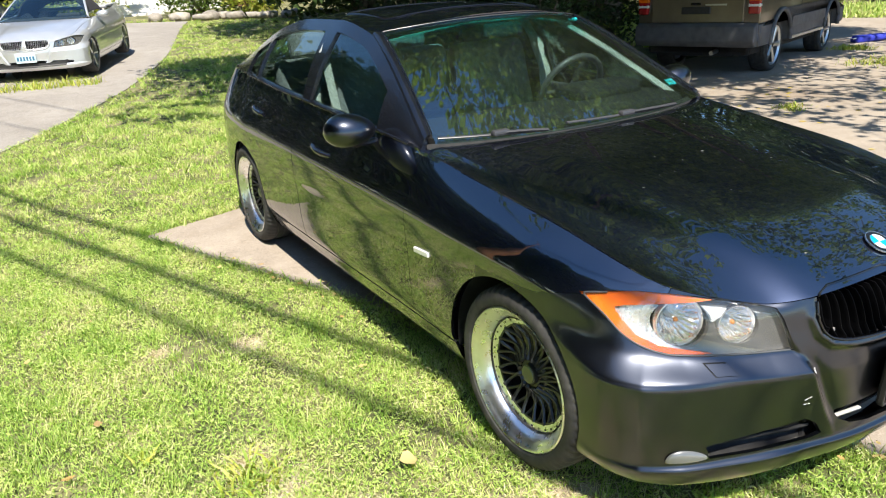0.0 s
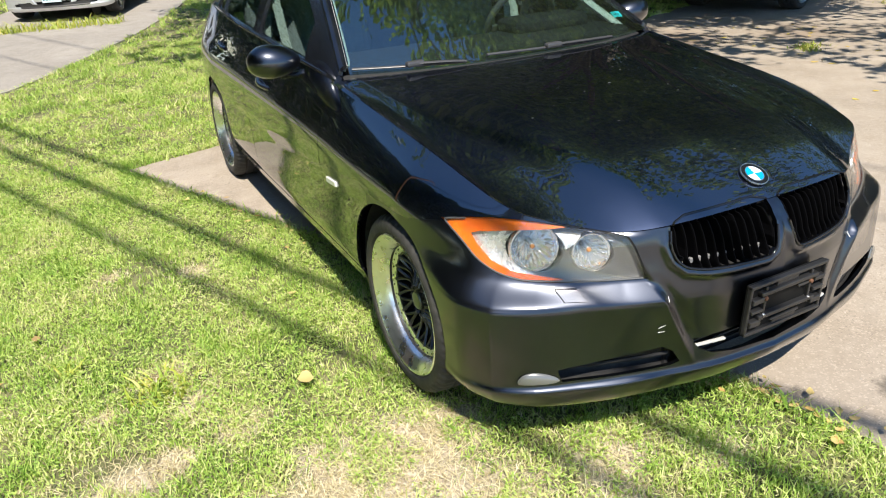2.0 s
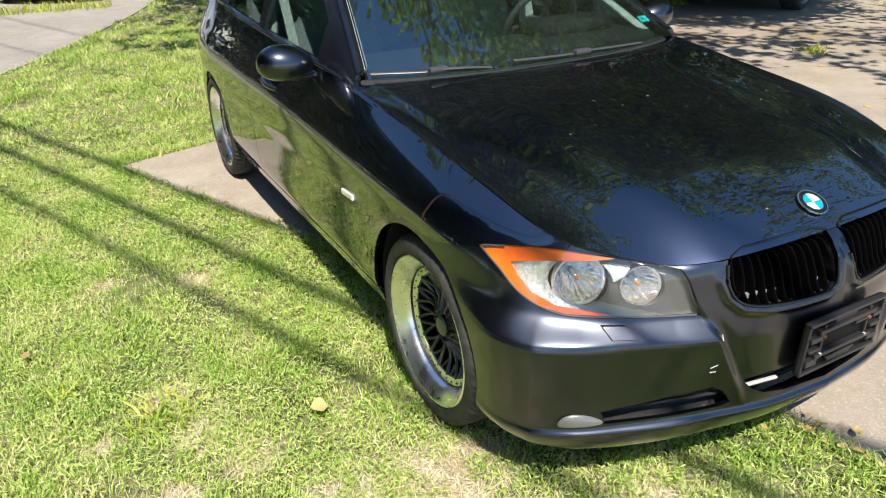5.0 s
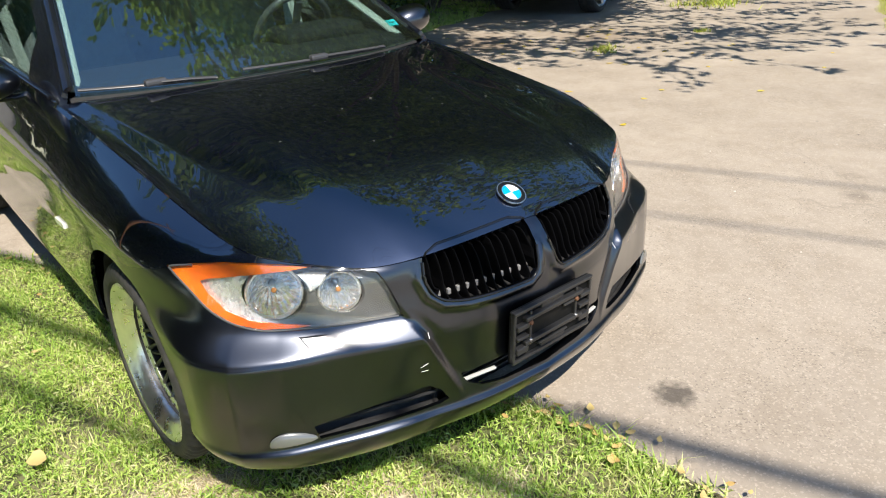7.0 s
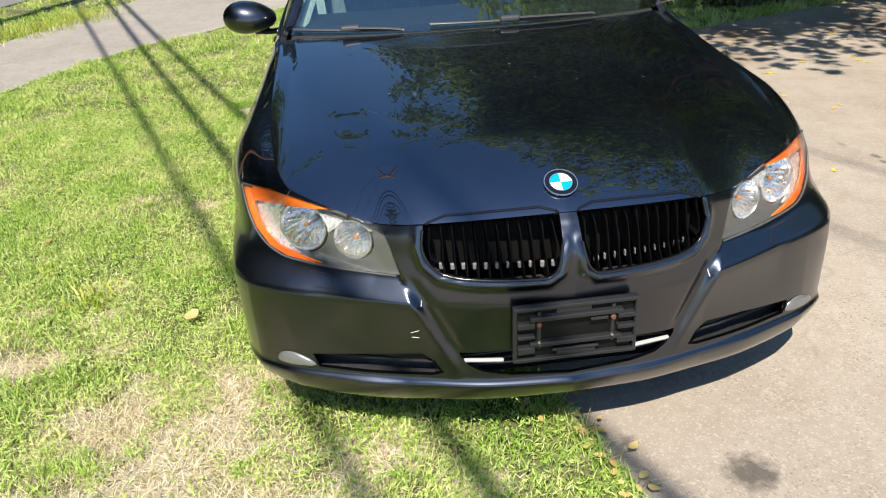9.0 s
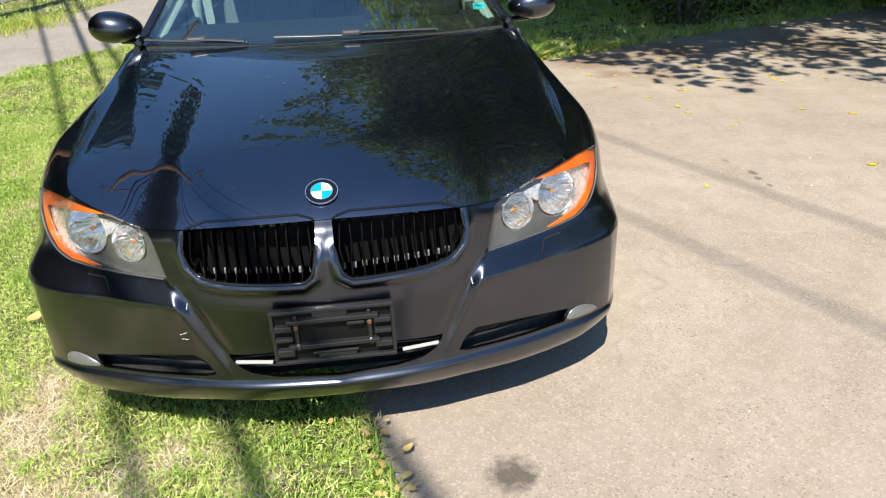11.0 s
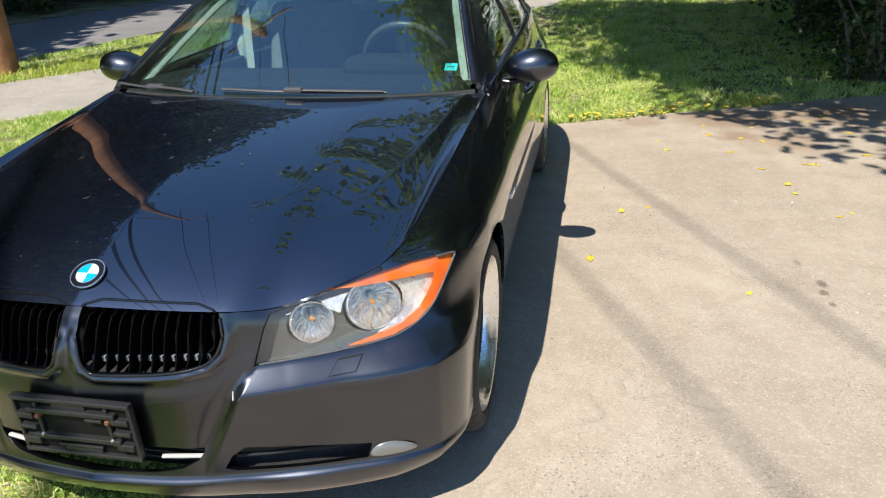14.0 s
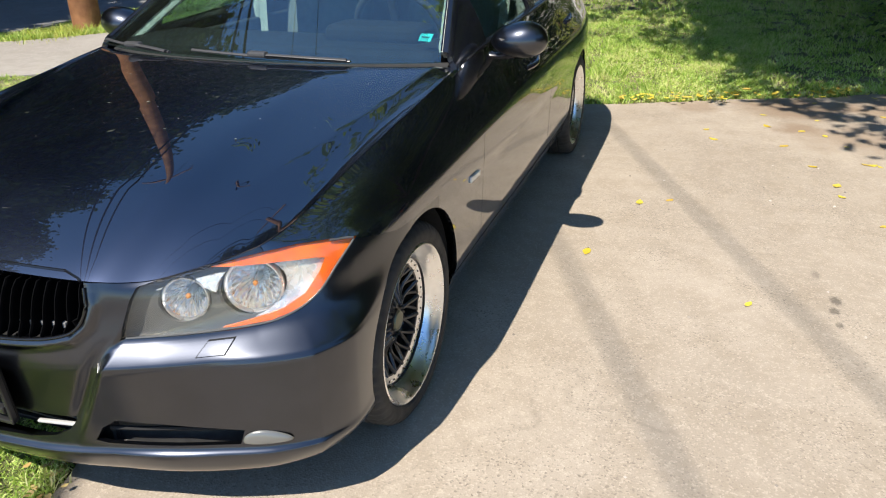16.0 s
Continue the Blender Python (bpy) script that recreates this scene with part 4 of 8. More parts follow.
AMBER_BAND = ((0.838, 0.696), (0.80, 0.707), (0.745, 0.713), (0.69, 0.711), (0.64, 0.702), (0.58, 0.688), (0.625, 0.686), (0.665, 0.686), (0.71, 0.684), (0.780, 0.677), (0.797, 0.671), (0.792, 0.645), (0.769, 0.600), (0.732, 0.576), (0.68, 0.563), (0.62, 0.5515), (0.648, 0.551), (0.715, 0.556), (0.765, 0.572), (0.80, 0.605), (0.822, 0.65))
for side in (1, -1):
    _f = (lambda p: p) if side > 0 else flip
    lens_sheet = Sheet(front_sheet.g - 0.001 * front_sheet.n, (0, -1, 0), 0.003)
    me = solid(lens_sheet.mesh(), [prism(_f(HEADLIGHT), "y", -0.9, -0.15)], "INTERSECT")
    lamp = part("headlight", lens_sheet.finish(me), CLEAR, sedan, "clear headlight with amber corner and twin round reflectors")
    lamp.visible_shadow = False
    deep = lamp_sheet(side, 0.030, 0.008)
    me = solid(deep.mesh(), [prism(_f(grown(HEADLIGHT, 0.02)), "y", -0.9, -0.1)], "INTERSECT")
    _holes = [_f([(x + r * math.cos(a), z + r * math.sin(a)) for a in np.linspace(0, 2 * math.pi, 28, endpoint=False)]) for x, z, r in ((0.662, 0.627, 0.066), (0.530, 0.612, 0.052))]
    me = solid(me, [prism(h, "y", -0.9, -0.1) for h in _holes])
    part("housing", deep.finish(me), LAMP_GREY, lamp, "grey lamp housing")
    amber = lamp_sheet(side, 0.008, 0.006)
    me = solid(amber.mesh(), [prism(_f(AMBER_BAND), "y", -0.9, -0.15)], "INTERSECT")
    part("amber_reflector", amber.finish(me), AMBER, lamp, "orange turn-signal strip")
    # silver corner reflector inside the amber band
    silver = lamp_sheet(side, 0.020, 0.006)
    corner = ((0.80, 0.672), (0.74, 0.677), (0.69, 0.678), (0.60, 0.668), (0.50, 0.650), (0.48, 0.644), (0.56, 0.648), (0.60, 0.625), (0.64, 0.59), (0.68, 0.560), (0.735, 0.572), (0.772, 0.598), (0.795, 0.64))
    me = solid(silver.mesh(), [prism(_f(corner), "y", -0.9, -0.15)], "INTERSECT")
    me = solid(me, [prism(h, "y", -0.9, -0.1) for h in _holes])
    part("corner_reflector", silver.finish(me), LAMP_SILVER, lamp, "silver reflector")
    for x, z, r, back in ((0.662, 0.627, 0.066, 0.030), (0.530, 0.612, 0.052, 0.030)):
        p, n = nose_point(x, z)
        eye = p + np.array((0, 0.006 + back / max(0.5, -n[1]), 0))
        way = Vector((0.42 * side, -1, 0.12)).normalized()
        bowl = [(-0.075 * (1 - (k / 9) ** 2), r * 0.94 * k / 9) for k in range(10)] + [(0.002, r * 0.95)]
        bm = lathe(bowl, 44, axis="x")
        _rnd = random.Random(int(1000 * x))
        for face in bm.faces:
            face.smooth = False
        for v in bm.verts:
            if v.co.x < -0.008:
                flute = round(math.atan2(v.co.z, v.co.y) / (2 * math.pi) * 44) % 2
                v.co.x += _rnd.uniform(-0.0008, 0.0008) + (0.0045 if flute and v.co.z < 0.3 * r else 0.0)
        ob = part("reflector", bm, BOWL, lamp, "round chrome reflector bowl")
        m = way.to_track_quat("X", "Z").to_matrix().to_4x4()
        ob.matrix_world = Matrix.Translation(Vector(eye * (side, 1, 1))) @ m
        ring = part("reflector_ring", lathe(((-0.001, r * 0.93), (0.005, r * 0.95), (0.008, r * 0.985), (0.008, r * 1.03), (0.003, r * 1.065), (-0.012, r * 1.07)), 48, axis="x"), CHROME, lamp, "bright ring round the reflector")
        ring.matrix_world = ob.matrix_world.copy()
        bm = lathe(((-0.075, 0.008), (-0.04, 0.007), (-0.026, 0.005), (-0.022, 0.0)), 20, axis="x")
        bulb = part("bulb", bm, SATIN_ALU, lamp)
        bulb.matrix_world = ob.matrix_world.copy()
        if r > 0.05:
            tip = part("bulb_tip", lathe(((-0.024, 0.0), (-0.022, 0.005), (-0.016, 0.007), (-0.010, 0.005), (-0.008, 0.0)), 14, axis="x"), BULB_TINT, lamp, "small amber bulb tip")
            tip.matrix_world = ob.matrix_world.copy()
    # pale rim of the lens at its outer end
    line = []
    for x, z in ((0.80, 0.707), (0.838, 0.696), (0.822, 0.65), (0.80, 0.605), (0.765, 0.572), (0.715, 0.556), (0.648, 0.551), (0.535, 0.547), (0.43, 0.546)):
        q, n = nose_point(x, z)
        line.append((q + n * 0.0005) * (side, 1, 1))
    part("lens_rim", tube(smooth_line(line, 60), 0.0028, 6), LAMP_GREY, lamp, "pale worn rim of the lens")
    # side marker
    bm = bmesh.new()
    box(bm, (0.010, 0.105, 0.028), (0, 0, 0), 0.0045, segments=3)
    for v in bm.verts:
        v.co.z *= 1 - 0.25 * abs(v.co.y) / 0.05
    ob = part("side_marker", bm, WHITE_LENS, sedan, "whitish side marker lamp on the fender")
    ob.matrix_world = Matrix.Translation((side * 0.906, 0.53, 0.594)) @ Matrix.Rotation(-0.06, 4, "X")

# plate bracket with no plate
bm = bmesh.new()
box(bm, (0.318, 0.012, 0.165), (0, 0, 0), 0.006)
BRACKET_BLACK = mat("bracket_black", (0.020, 0.020, 0.021), 0.32)
bracket = part("plate_bracket", bm, BACK, sedan, "empty black plastic licence plate bracket")
bracket.matrix_world = Matrix.Translation((0, -0.744, 0.410)) @ Matrix.Rotation(0.04, 4, "X")
RIDGES = ((0, 0.077, 0.318, 0.011, 0.016), (0, -0.077, 0.318, 0.011, 0.016), (-0.154, 0, 0.010, 0.16, 0.014), (0.154, 0, 0.010, 0.16, 0.014),
          (-0.094, 0.012, 0.010, 0.110, 0.015), (0.094, 0.012, 0.010, 0.110, 0.015), (0, 0.048, 0.235, 0.013, 0.020), (0, -0.028, 0.235, 0.013, 0.020), (0, -0.052, 0.12, 0.008, 0.016), (-0.006, 0.062, 0.09, 0.018, 0.012),
          (-0.127, 0.030, 0.044, 0.016, 0.020), (0.127, 0.034, 0.044, 0.014, 0.020), (-0.127, -0.004, 0.044, 0.010, 0.020), (0.127, 0.000, 0.044, 0.012, 0.020),
          (-0.127, -0.044, 0.044, 0.020, 0.020), (0.127, -0.040, 0.044, 0.018, 0.020), (0.004, -0.066, 0.10, 0.014, 0.012), (-0.058, -0.030, 0.045, 0.009, 0.019), (0.058, 0.032, 0.045, 0.009, 0.019))
for x, z, w, h, d in RIDGES:
    bm = bmesh.new()
    box(bm, (w, d, h), (x, -0.5 * d - 0.002, z), 0.0025)
    part("ridge", bm, BRACKET_BLACK, bracket)
for x in (-0.094, 0.094):
    for z, m in ((-0.026, SATIN_ALU), (0.030, mat("rust_brown", (0.14, 0.06, 0.03), 0.7) if x < 0 else bpy.data.materials["rust_brown"])):
        bm = lathe(((0.0, 0.0), (0.0, 0.005), (-0.004, 0.007), (-0.016, 0.007)), 14, axis="y")
        for v in bm.verts:
            v.co.y = -v.co.y - 0.022
        bmesh.ops.translate(bm, vec=(x, 0, z), verts=bm.verts)
        bmesh.ops.recalc_face_normals(bm, faces=bm.faces)
        part("screw", bm, m, bracket)

# rolled black trim of each kidney, let into the hood's front edge
for side in (1, -1):
    line = []
    for x, back in zip(np.concatenate([[0.024], np.linspace(0.028, 0.338, 24), [0.348]]), np.concatenate([[-0.004], 0.004 + 0.013 * np.clip(np.linspace(0, 1, 24) * 8, 0, 1) * np.clip(np.linspace(1, 0, 24) * 8, 0, 1), [-0.004]])):
        y = float(hood_front(np.array([x]))[0][0]) + back
        line.append((side * x, y, float(hood_z(np.array([x]), np.array([y]))[0]) + 0.0025))
    part("grille_top_trim", tube(smooth_line(line, 70), 0.0034, 6), GLOSS_BLACK, sedan)

# scuffs in the bumper's paint
CHIP = mat("bare_chip", (0.62, 0.62, 0.62), 0.7)
for x0, z0, x1, z1, r in ((-0.408, 0.408, -0.388, 0.410, 0.0008), (-0.406, 0.384, -0.388, 0.386, 0.0008), (0.374, 0.492, 0.378, 0.474, 0.0013), (-0.374, 0.490, -0.377, 0.476, 0.0010)):
    line = []
    for t in np.linspace(0, 1, 5):
        q, n = nose_point(x0 + (x1 - x0) * t, z0 + (z1 - z0) * t)
        line.append(q + n * 0.0006)
    part("paint_scuff", tube(line, r, 5), CHIP, bumper, "pale scuff in the paint")

# round badge on the hood
_z = lambda x, y: float(hood_z(np.array([abs(x)]), np.array([y]))[0]) + 0.002
_by = -0.592
_n = Vector((0, -(_z(0, _by + 0.02) - _z(0, _by - 0.02)), 0.04)).normalized()
_m = Matrix.Translation((0, _by, _z(0, _by) + 0.001)) @ _n.to_track_quat("Z", "Y").to_matrix().to_4x4()
badge = part("badge", lathe(((0.0, 0.042), (0.004, 0.042), (0.006, 0.040), (0.0065, 0.029), (0.005, 0.028), (0.005, 0.0)), 48, axis="z"), GLOSS_BLACK, sedan, "round badge with a dark ring and blue and white quarters")
badge.matrix_world = _m
part("badge_rim", lathe(((0.003, 0.0405), (0.007, 0.0405), (0.007, 0.0425), (0.003, 0.0425)), 48, axis="z", closed=True), CHROME, badge)
part("badge_rim", lathe(((0.004, 0.0275), (0.0075, 0.0275), (0.0075, 0.029), (0.004, 0.029)), 48, axis="z", closed=True), CHROME, badge)
_blue, _white = mat("badge_blue", (0.0, 0.30, 0.62), 0.2, Coat_Weight=1.0), mat("badge_white", (0.8, 0.82, 0.83), 0.2, Coat_Weight=1.0)
for k in range(4):
    bm = lathe(((0.005, 0.0), (0.007, 0.0), (0.0068, 0.0275), (0.005, 0.0275)), 10, axis="z", arc=(k * math.pi / 2, (k + 1) * math.pi / 2))
    part("badge_quarter", bm, _blue if k % 2 else _white, badge)

# cowl panel and wipers
_u = np.linspace(-1, 1, 41)
_rows = []
for t in np.linspace(0, 1, 5):
    hx = _u * 0.74
    ya = hood_rear(np.abs(hx)) - 0.02
    yb = 0.735 - 0.012 - 0.150 * (1 - np.abs(_u) ** 2.2) + 0.03
    _rows.append(np.stack([hx, ya + (yb - ya) * t, 0.900 + 0.03 * t + 0.0 * hx], -1))
cowl = Sheet(np.array(_rows), (0, 0, 1), 0.02)
part("cowl_panel", cowl.finish(cowl.mesh()), BLACK_PLASTIC, sedan, "black plastic panel under the windshield")


def on_screen(x, k, lift=0.0):
    """A point of the windscreen at x and share k of its height."""
    g = screen_sheet.g
    rows = np.linspace(0, 1, g.shape[0])
    line = np.stack([np.stack([np.interp(k, rows, g[:, c, i]) for c in range(g.shape[1])]) for i in range(3)], -1)
    if line[0, 0] > line[-1, 0]:
        line = line[::-1]
    return Vector([float(np.interp(x, line[:, 0], line[:, i])) for i in range(3)]) + lift * Vector((0, -0.75, 0.66))


for x0, x1, clip, k0, k1 in ((-0.72, -0.30, -0.50, 0.012, 0.002), (-0.20, 0.44, 0.10, 0.016, 0.0)):
    line = [on_screen(x, k0 + (k1 - k0) * (x - x0) / (x1 - x0), 0.012) for x in np.linspace(x0, x1, 16)]
    wiper = part("wiper", tube([tuple(p) for p in line], 0.008, 8, flat=0.7), WIPER_GREY, sedan, "grey wiper blade resting at the glass foot")
    arm = [on_screen(clip, k0 + (k1 - k0) * (clip - x0) / (x1 - x0), 0.026), on_screen((clip + x1) / 2, 0.004, 0.026), on_screen(x1 - 0.01, 0.0, 0.02)]
    part("wiper_arm", tube(smooth_line(arm, 12).tolist(), 0.011, 8, flat=0.5), WIPER_GREY, wiper)
    bm = bmesh.new()
    box(bm, (0.075, 0.030, 0.022), arm[0], 0.008)
    part("wiper_clip", bm, WIPER_GREY, wiper)

def side_x(y, z):
    """How far out the body side stands at (y, z)."""
    g = side_sheet.g.reshape(-1, 3)
    return float(g[np.argmin((g[:, 1] - y) ** 2 + (g[:, 2] - z) ** 2), 0])


# door mirrors, handles, window seams
for side in (1, -1):
    bm = bmesh.new()
    bmesh.ops.create_uvsphere(bm, u_segments=40, v_segments=24, radius=1)
    for v in bm.verts:
        x, y, z = v.co
        y = max(y, -1.0) if y < 0.55 else 0.55
        v.co = Vector((x * 0.105 * (1.0 if x > 0 else 1.12), y * 0.085 * (1 - 0.12 * x), z * (0.072 if z > 0 else 0.062) * (1 + 0.12 * x) + 0.004 * x))
    bmesh.ops.recalc_face_normals(bm, faces=bm.faces)
    me = as_mesh(shade(bm, 40))
    shell = part("door_mirror", me if side > 0 else mirrored(me), BUMPER_PAINT, sedan, "glossy black door mirror")
    shell.matrix_world = Matrix.Translation((side * 0.935, 1.02, 0.972)) @ Matrix.Rotation(-side * 0.12, 4, "Z")
    bm = bmesh.new()
    bmesh.ops.create_uvsphere(bm, u_segments=32, v_segments=16, radius=1)
    for v in bm.verts:
        v.co = Vector((v.co.x * 0.088, v.co.y * 0.004 + 0.048, v.co.z * 0.054))
    part("mirror_glass", shade(bm), mat("mirror_silver", (0.85, 0.87, 0.88), 0.02, 1.0) if side > 0 else bpy.data.materials["mirror_silver"], shell)
    bm = tube(((-0.02 * side, 0.0, -0.05), (-0.09 * side, 0.005, -0.062), (-0.155 * side, -0.01, -0.055)), [0.03, 0.020, 0.022], 10, flat=0.6)
    part("mirror_stalk", bm, FRAME_BLACK, shell)
    for yc, zc in ((1.50, 0.800), (2.47, 0.868)):
        line = [(side * (side_x(yc - 0.11 + 0.22 * t, zc + 0.014 * (t - 0.5)) - 0.004 + 0.020 * math.sin(math.pi * t)), yc - 0.11 + 0.22 * t, zc + 0.014 * (t - 0.5)) for t in np.linspace(0, 1, 14)]
        door = (FRONT_DOORS if yc < 2 else REAR_DOORS)[0 if side > 0 else 1]
        part("door_handle", tube(line, 0.012, 8), FRAME_BLACK, door, "black door handle")
    # dark joint between the doors and the sill
    line = [(side * (side_x(y, 0.290) + 0.0005), y, 0.290) for y in np.linspace(0.36, 2.30, 60)]
    part("sill_seam", tube(line, 0.0042, 6), DARK_VOID, sedan)
    # dark rubber line along the foot of the windows
    line = []
    for y in np.linspace(0.78, 2.95, 40):
        xb, zb = belt(y)
        line.append((side * (float(xb) + 0.001), y, float(zb) + 0.008))
    part("belt_trim", tube(line, 0.0065, 6), GLOSS_BLACK, sedan)

# cabin
bm = bmesh.new()
box(bm, (1.40, 0.36, 0.10), (0, 0.90, 0.915), 0.045, segments=3)
box(bm, (1.44, 0.20, 0.34), (0, 1.02, 0.76), 0.06, segments=3)
box(bm, (0.42, 0.20, 0.09), (0.37, 0.98, 0.98), 0.04, segments=3)
box(bm, (0.26, 0.16, 0.40), (0, 1.10, 0.62), 0.04)
DASH = grain(mat("dash_black", (0.008, 0.008, 0.009), 0.9, Specular_IOR_Level=0.1), (0.014, 0.015, 0.016), (0.022, 0.023, 0.024), 60)
part("dashboard", bm, DASH, sedan, "dark grey dashboard")
for nm, size, at in (("cabin_floor", (1.5, 2.2, 0.05), (0, 1.8, 0.40)), ("door_lining", (0.05, 2.0, 0.50), (0.755, 1.9, 0.66)), ("door_lining", (0.05, 2.0, 0.50), (-0.755, 1.9, 0.66)), ("bulkhead", (1.44, 0.05, 0.58), (0, 0.78, 0.60)), ("parcel_shelf", (1.4, 0.45, 0.04), (0, 3.0, 1.03))):
    bm = bmesh.new()
    box(bm, size, at, 0.01)
    part(nm, bm, CABIN_DARK, sedan)
liner = Sheet(roof_sheet.g - 0.035 * roof_sheet.n, (0, 0, 1), 0.006)
part("headliner", liner.finish(liner.mesh()), CABIN_LIGHT, sedan, "pale grey headliner")
for side in (1, -1):
    line = [(side * (e[0] - 0.018), e[1] + 0.075, e[2] - 0.035) for e in screen_edge(np.linspace(0.02, 1, 12))]
    part("pillar_trim", tube(line, 0.024, 8, flat=0.6), CABIN_LIGHT, sedan, "pale inner windshield pillar")
    bm = tube([(side * 0.775, 1.84, 0.75), (side * 0.745, 1.84, 1.0), (side * 0.66, 1.85, 1.2), (side * 0.565, 1.86, 1.33)], [0.045, 0.035, 0.030, 0.03], 10)
    part("middle_pillar_trim", bm, CABIN_LIGHT, sedan, "pale inner door pillar")
    line = [(side * 0.68, 1.80, 1.18), (side * 0.66, 1.74, 0.85), (side * 0.62, 1.66, 0.60)]
    part("seat_belt", tube(line, 0.022, 6, flat=0.12, up=(0, 1, 0)), CABIN_LIGHT, sedan)


SEAT_CLOTH = grain(mat("seat_cloth", (0.05, 0.05, 0.052), 0.85), (0.13, 0.14, 0.15), (0.18, 0.19, 0.20), 50)


def seat(x, y, width, name, back=0.62):
    bm = bmesh.new()
    box(bm, (width, 0.52, 0.16), (x, y, 0.60), 0.06, segments=3)
    ob = part(name, bm, SEAT_CLOTH, sedan, "dark car seat")
    bm = bmesh.new()
    box(bm, (width, 0.14, back), (0, 0, back / 2), 0.06, segments=3)
    b = part("seat_back", bm, SEAT_CLOTH, ob)
    b.matrix_world = Matrix.Translation((x, y + 0.26, 0.62)) @ Matrix.Rotation(-0.30, 4, "X")
    for dx in ((0,) if width < 0.8 else (-0.36, 0.36)):
        bm = bmesh.new()
        box(bm, (0.26, 0.10, 0.17), (0, 0, 0), 0.045, segments=3)
        h = part("headrest", bm, SEAT_CLOTH, ob)
        h.matrix_world = Matrix.Translation((x + dx, y + 0.26 + (back + 0.08) * math.sin(0.30), 0.62 + (back + 0.08) * math.cos(0.30))) @ Matrix.Rotation(-0.2, 4, "X")


seat(0.38, 1.52, 0.50, "driver_seat", 0.58)
seat(-0.38, 1.62, 0.50, "passenger_seat", 0.58)
seat(0.0, 2.42, 1.25, "rear_seat", 0.50)
# steering wheel
_t = [(0.188 * math.cos(a), 0.188 * math.sin(a), 0) for a in np.linspace(0, 2 * math.pi, 40)]
_ring = tube(_t, 0.016, 10, caps=False)
bmesh.ops.remove_doubles(_ring, verts=_ring.verts, dist=1e-4)
sw = part("steering_wheel", _ring, mat("leather_grey", (0.07, 0.07, 0.075), 0.35), sedan, "dark leather steering wheel")
sw.matrix_world = Matrix.Translation((0.37, 1.18, 0.965)) @ Matrix.Rotation(radians(-64), 4, "X")
bm = bmesh.new()
box(bm, (0.14, 0.10, 0.05), (0, 0, -0.02), 0.02)
box(bm, (0.34, 0.035, 0.02), (0, 0, -0.01), 0.006)
box(bm, (0.035, 0.17, 0.02), (0, -0.08, -0.01), 0.006)
part("wheel_spokes", bm, CABIN_DARK, sw)
# inside mirror and stickers
bm = bmesh.new()
box(bm, (0.22, 0.03, 0.065), (0, 0, 0), 0.014)
ob = part("inside_mirror", bm, CABIN_DARK, sedan, "inside rear-view mirror")
ob.matrix_world = Matrix.Translation((0.0, 1.24, 1.285))
STICKER = mat("sticker_cyan", (0.02, 0.50, 0.52), 0.5)
for x, k, w, h in ((0.642, 0.14, 0.048, 0.040), (0.50, 0.93, 0.06, 0.018)):
    bm = bmesh.new()
    box(bm, (w, h, 0.0012), (0, 0, 0))
    ob = part("sticker", bm, STICKER, sedan, "small turquoise sticker inside the glass")
    ob.matrix_world = Matrix.Translation(on_screen(x, k, -0.008)) @ Matrix.Rotation(radians(32), 4, "X") @ Matrix.Rotation(0.0, 4, "Z")
bm = bmesh.new()
box(bm, (0.03, 0.005, 0.0012), (0, 0, 0.0008))
ob2 = part("sticker_bar", bm, mat("sticker_dark", (0.01, 0.12, 0.14), 0.5), sedan)
ob2.matrix_world = Matrix.Translation(on_screen(0.642, 0.14, -0.006)) @ Matrix.Rotation(radians(32), 4, "X")
# sunroof outline
_pts = []
for x, y in ((-0.42, 1.52), (0.42, 1.52), (0.46, 1.58), (0.46, 1.98), (0.42, 2.03), (-0.42, 2.03), (-0.46, 1.98), (-0.46, 1.58), (-0.42, 1.52)):
    _pts.append((x, y))
_line = smooth_line([(x, y, 0) for x, y in _pts], 90)
_g = roof_sheet.g.reshape(-1, 3)
_line = [(p[0], p[1], float(_g[np.argmin((_g[:, 0] - p[0]) ** 2 + (_g[:, 1] - p[1]) ** 2), 2]) + 0.0) for p in _line]
part("sunroof_seal", tube(_line, 0.005, 6), GLOSS_BLACK, sedan)

# ---- ground: lawn, driveway, street, side drive ----
def nodes_of(m):
    return m.node_tree, m.node_tree.nodes, m.node_tree.links


SOIL = mat("lawn_soil", (0.2, 0.18, 0.1), 0.95)
grain(SOIL, (0.06, 0.075, 0.022), (0.24, 0.22, 0.11), 2.2, detail=9, blotch=(9.0, 0.3), bump=0.7, bump_scale=60, distance=0.012)
# straw-coloured worn spots before the sedan: (x, y, radius)
WORN = ((-0.98, -0.27, 0.18), (-1.11, -0.51, 0.22), (-1.42, -0.42, 0.17), (-1.24, -0.24, 0.15), (-0.84, -0.28, 0.12), (-0.86, -0.66, 0.14), (-1.18, -0.80, 0.24), (-0.51, -0.63, 0.14), (-0.27, -0.80, 0.09), (-1.64, 0.53, 0.09), (-1.56, 0.30, 0.09), (-1.46, 0.10, 0.08), (-1.85, -0.03, 0.12), (-1.68, 0.02, 0.07), (-2.12, 0.0, 0.09), (-1.86, 0.37, 0.06), (-1.33, -0.40, 0.10), (-1.38, 1.38, 0.08), (-1.75, 1.55, 0.05), (-0.66, -0.88, 0.15), (-1.55, -0.75, 0.17), (-0.90, -0.86, 0.12))


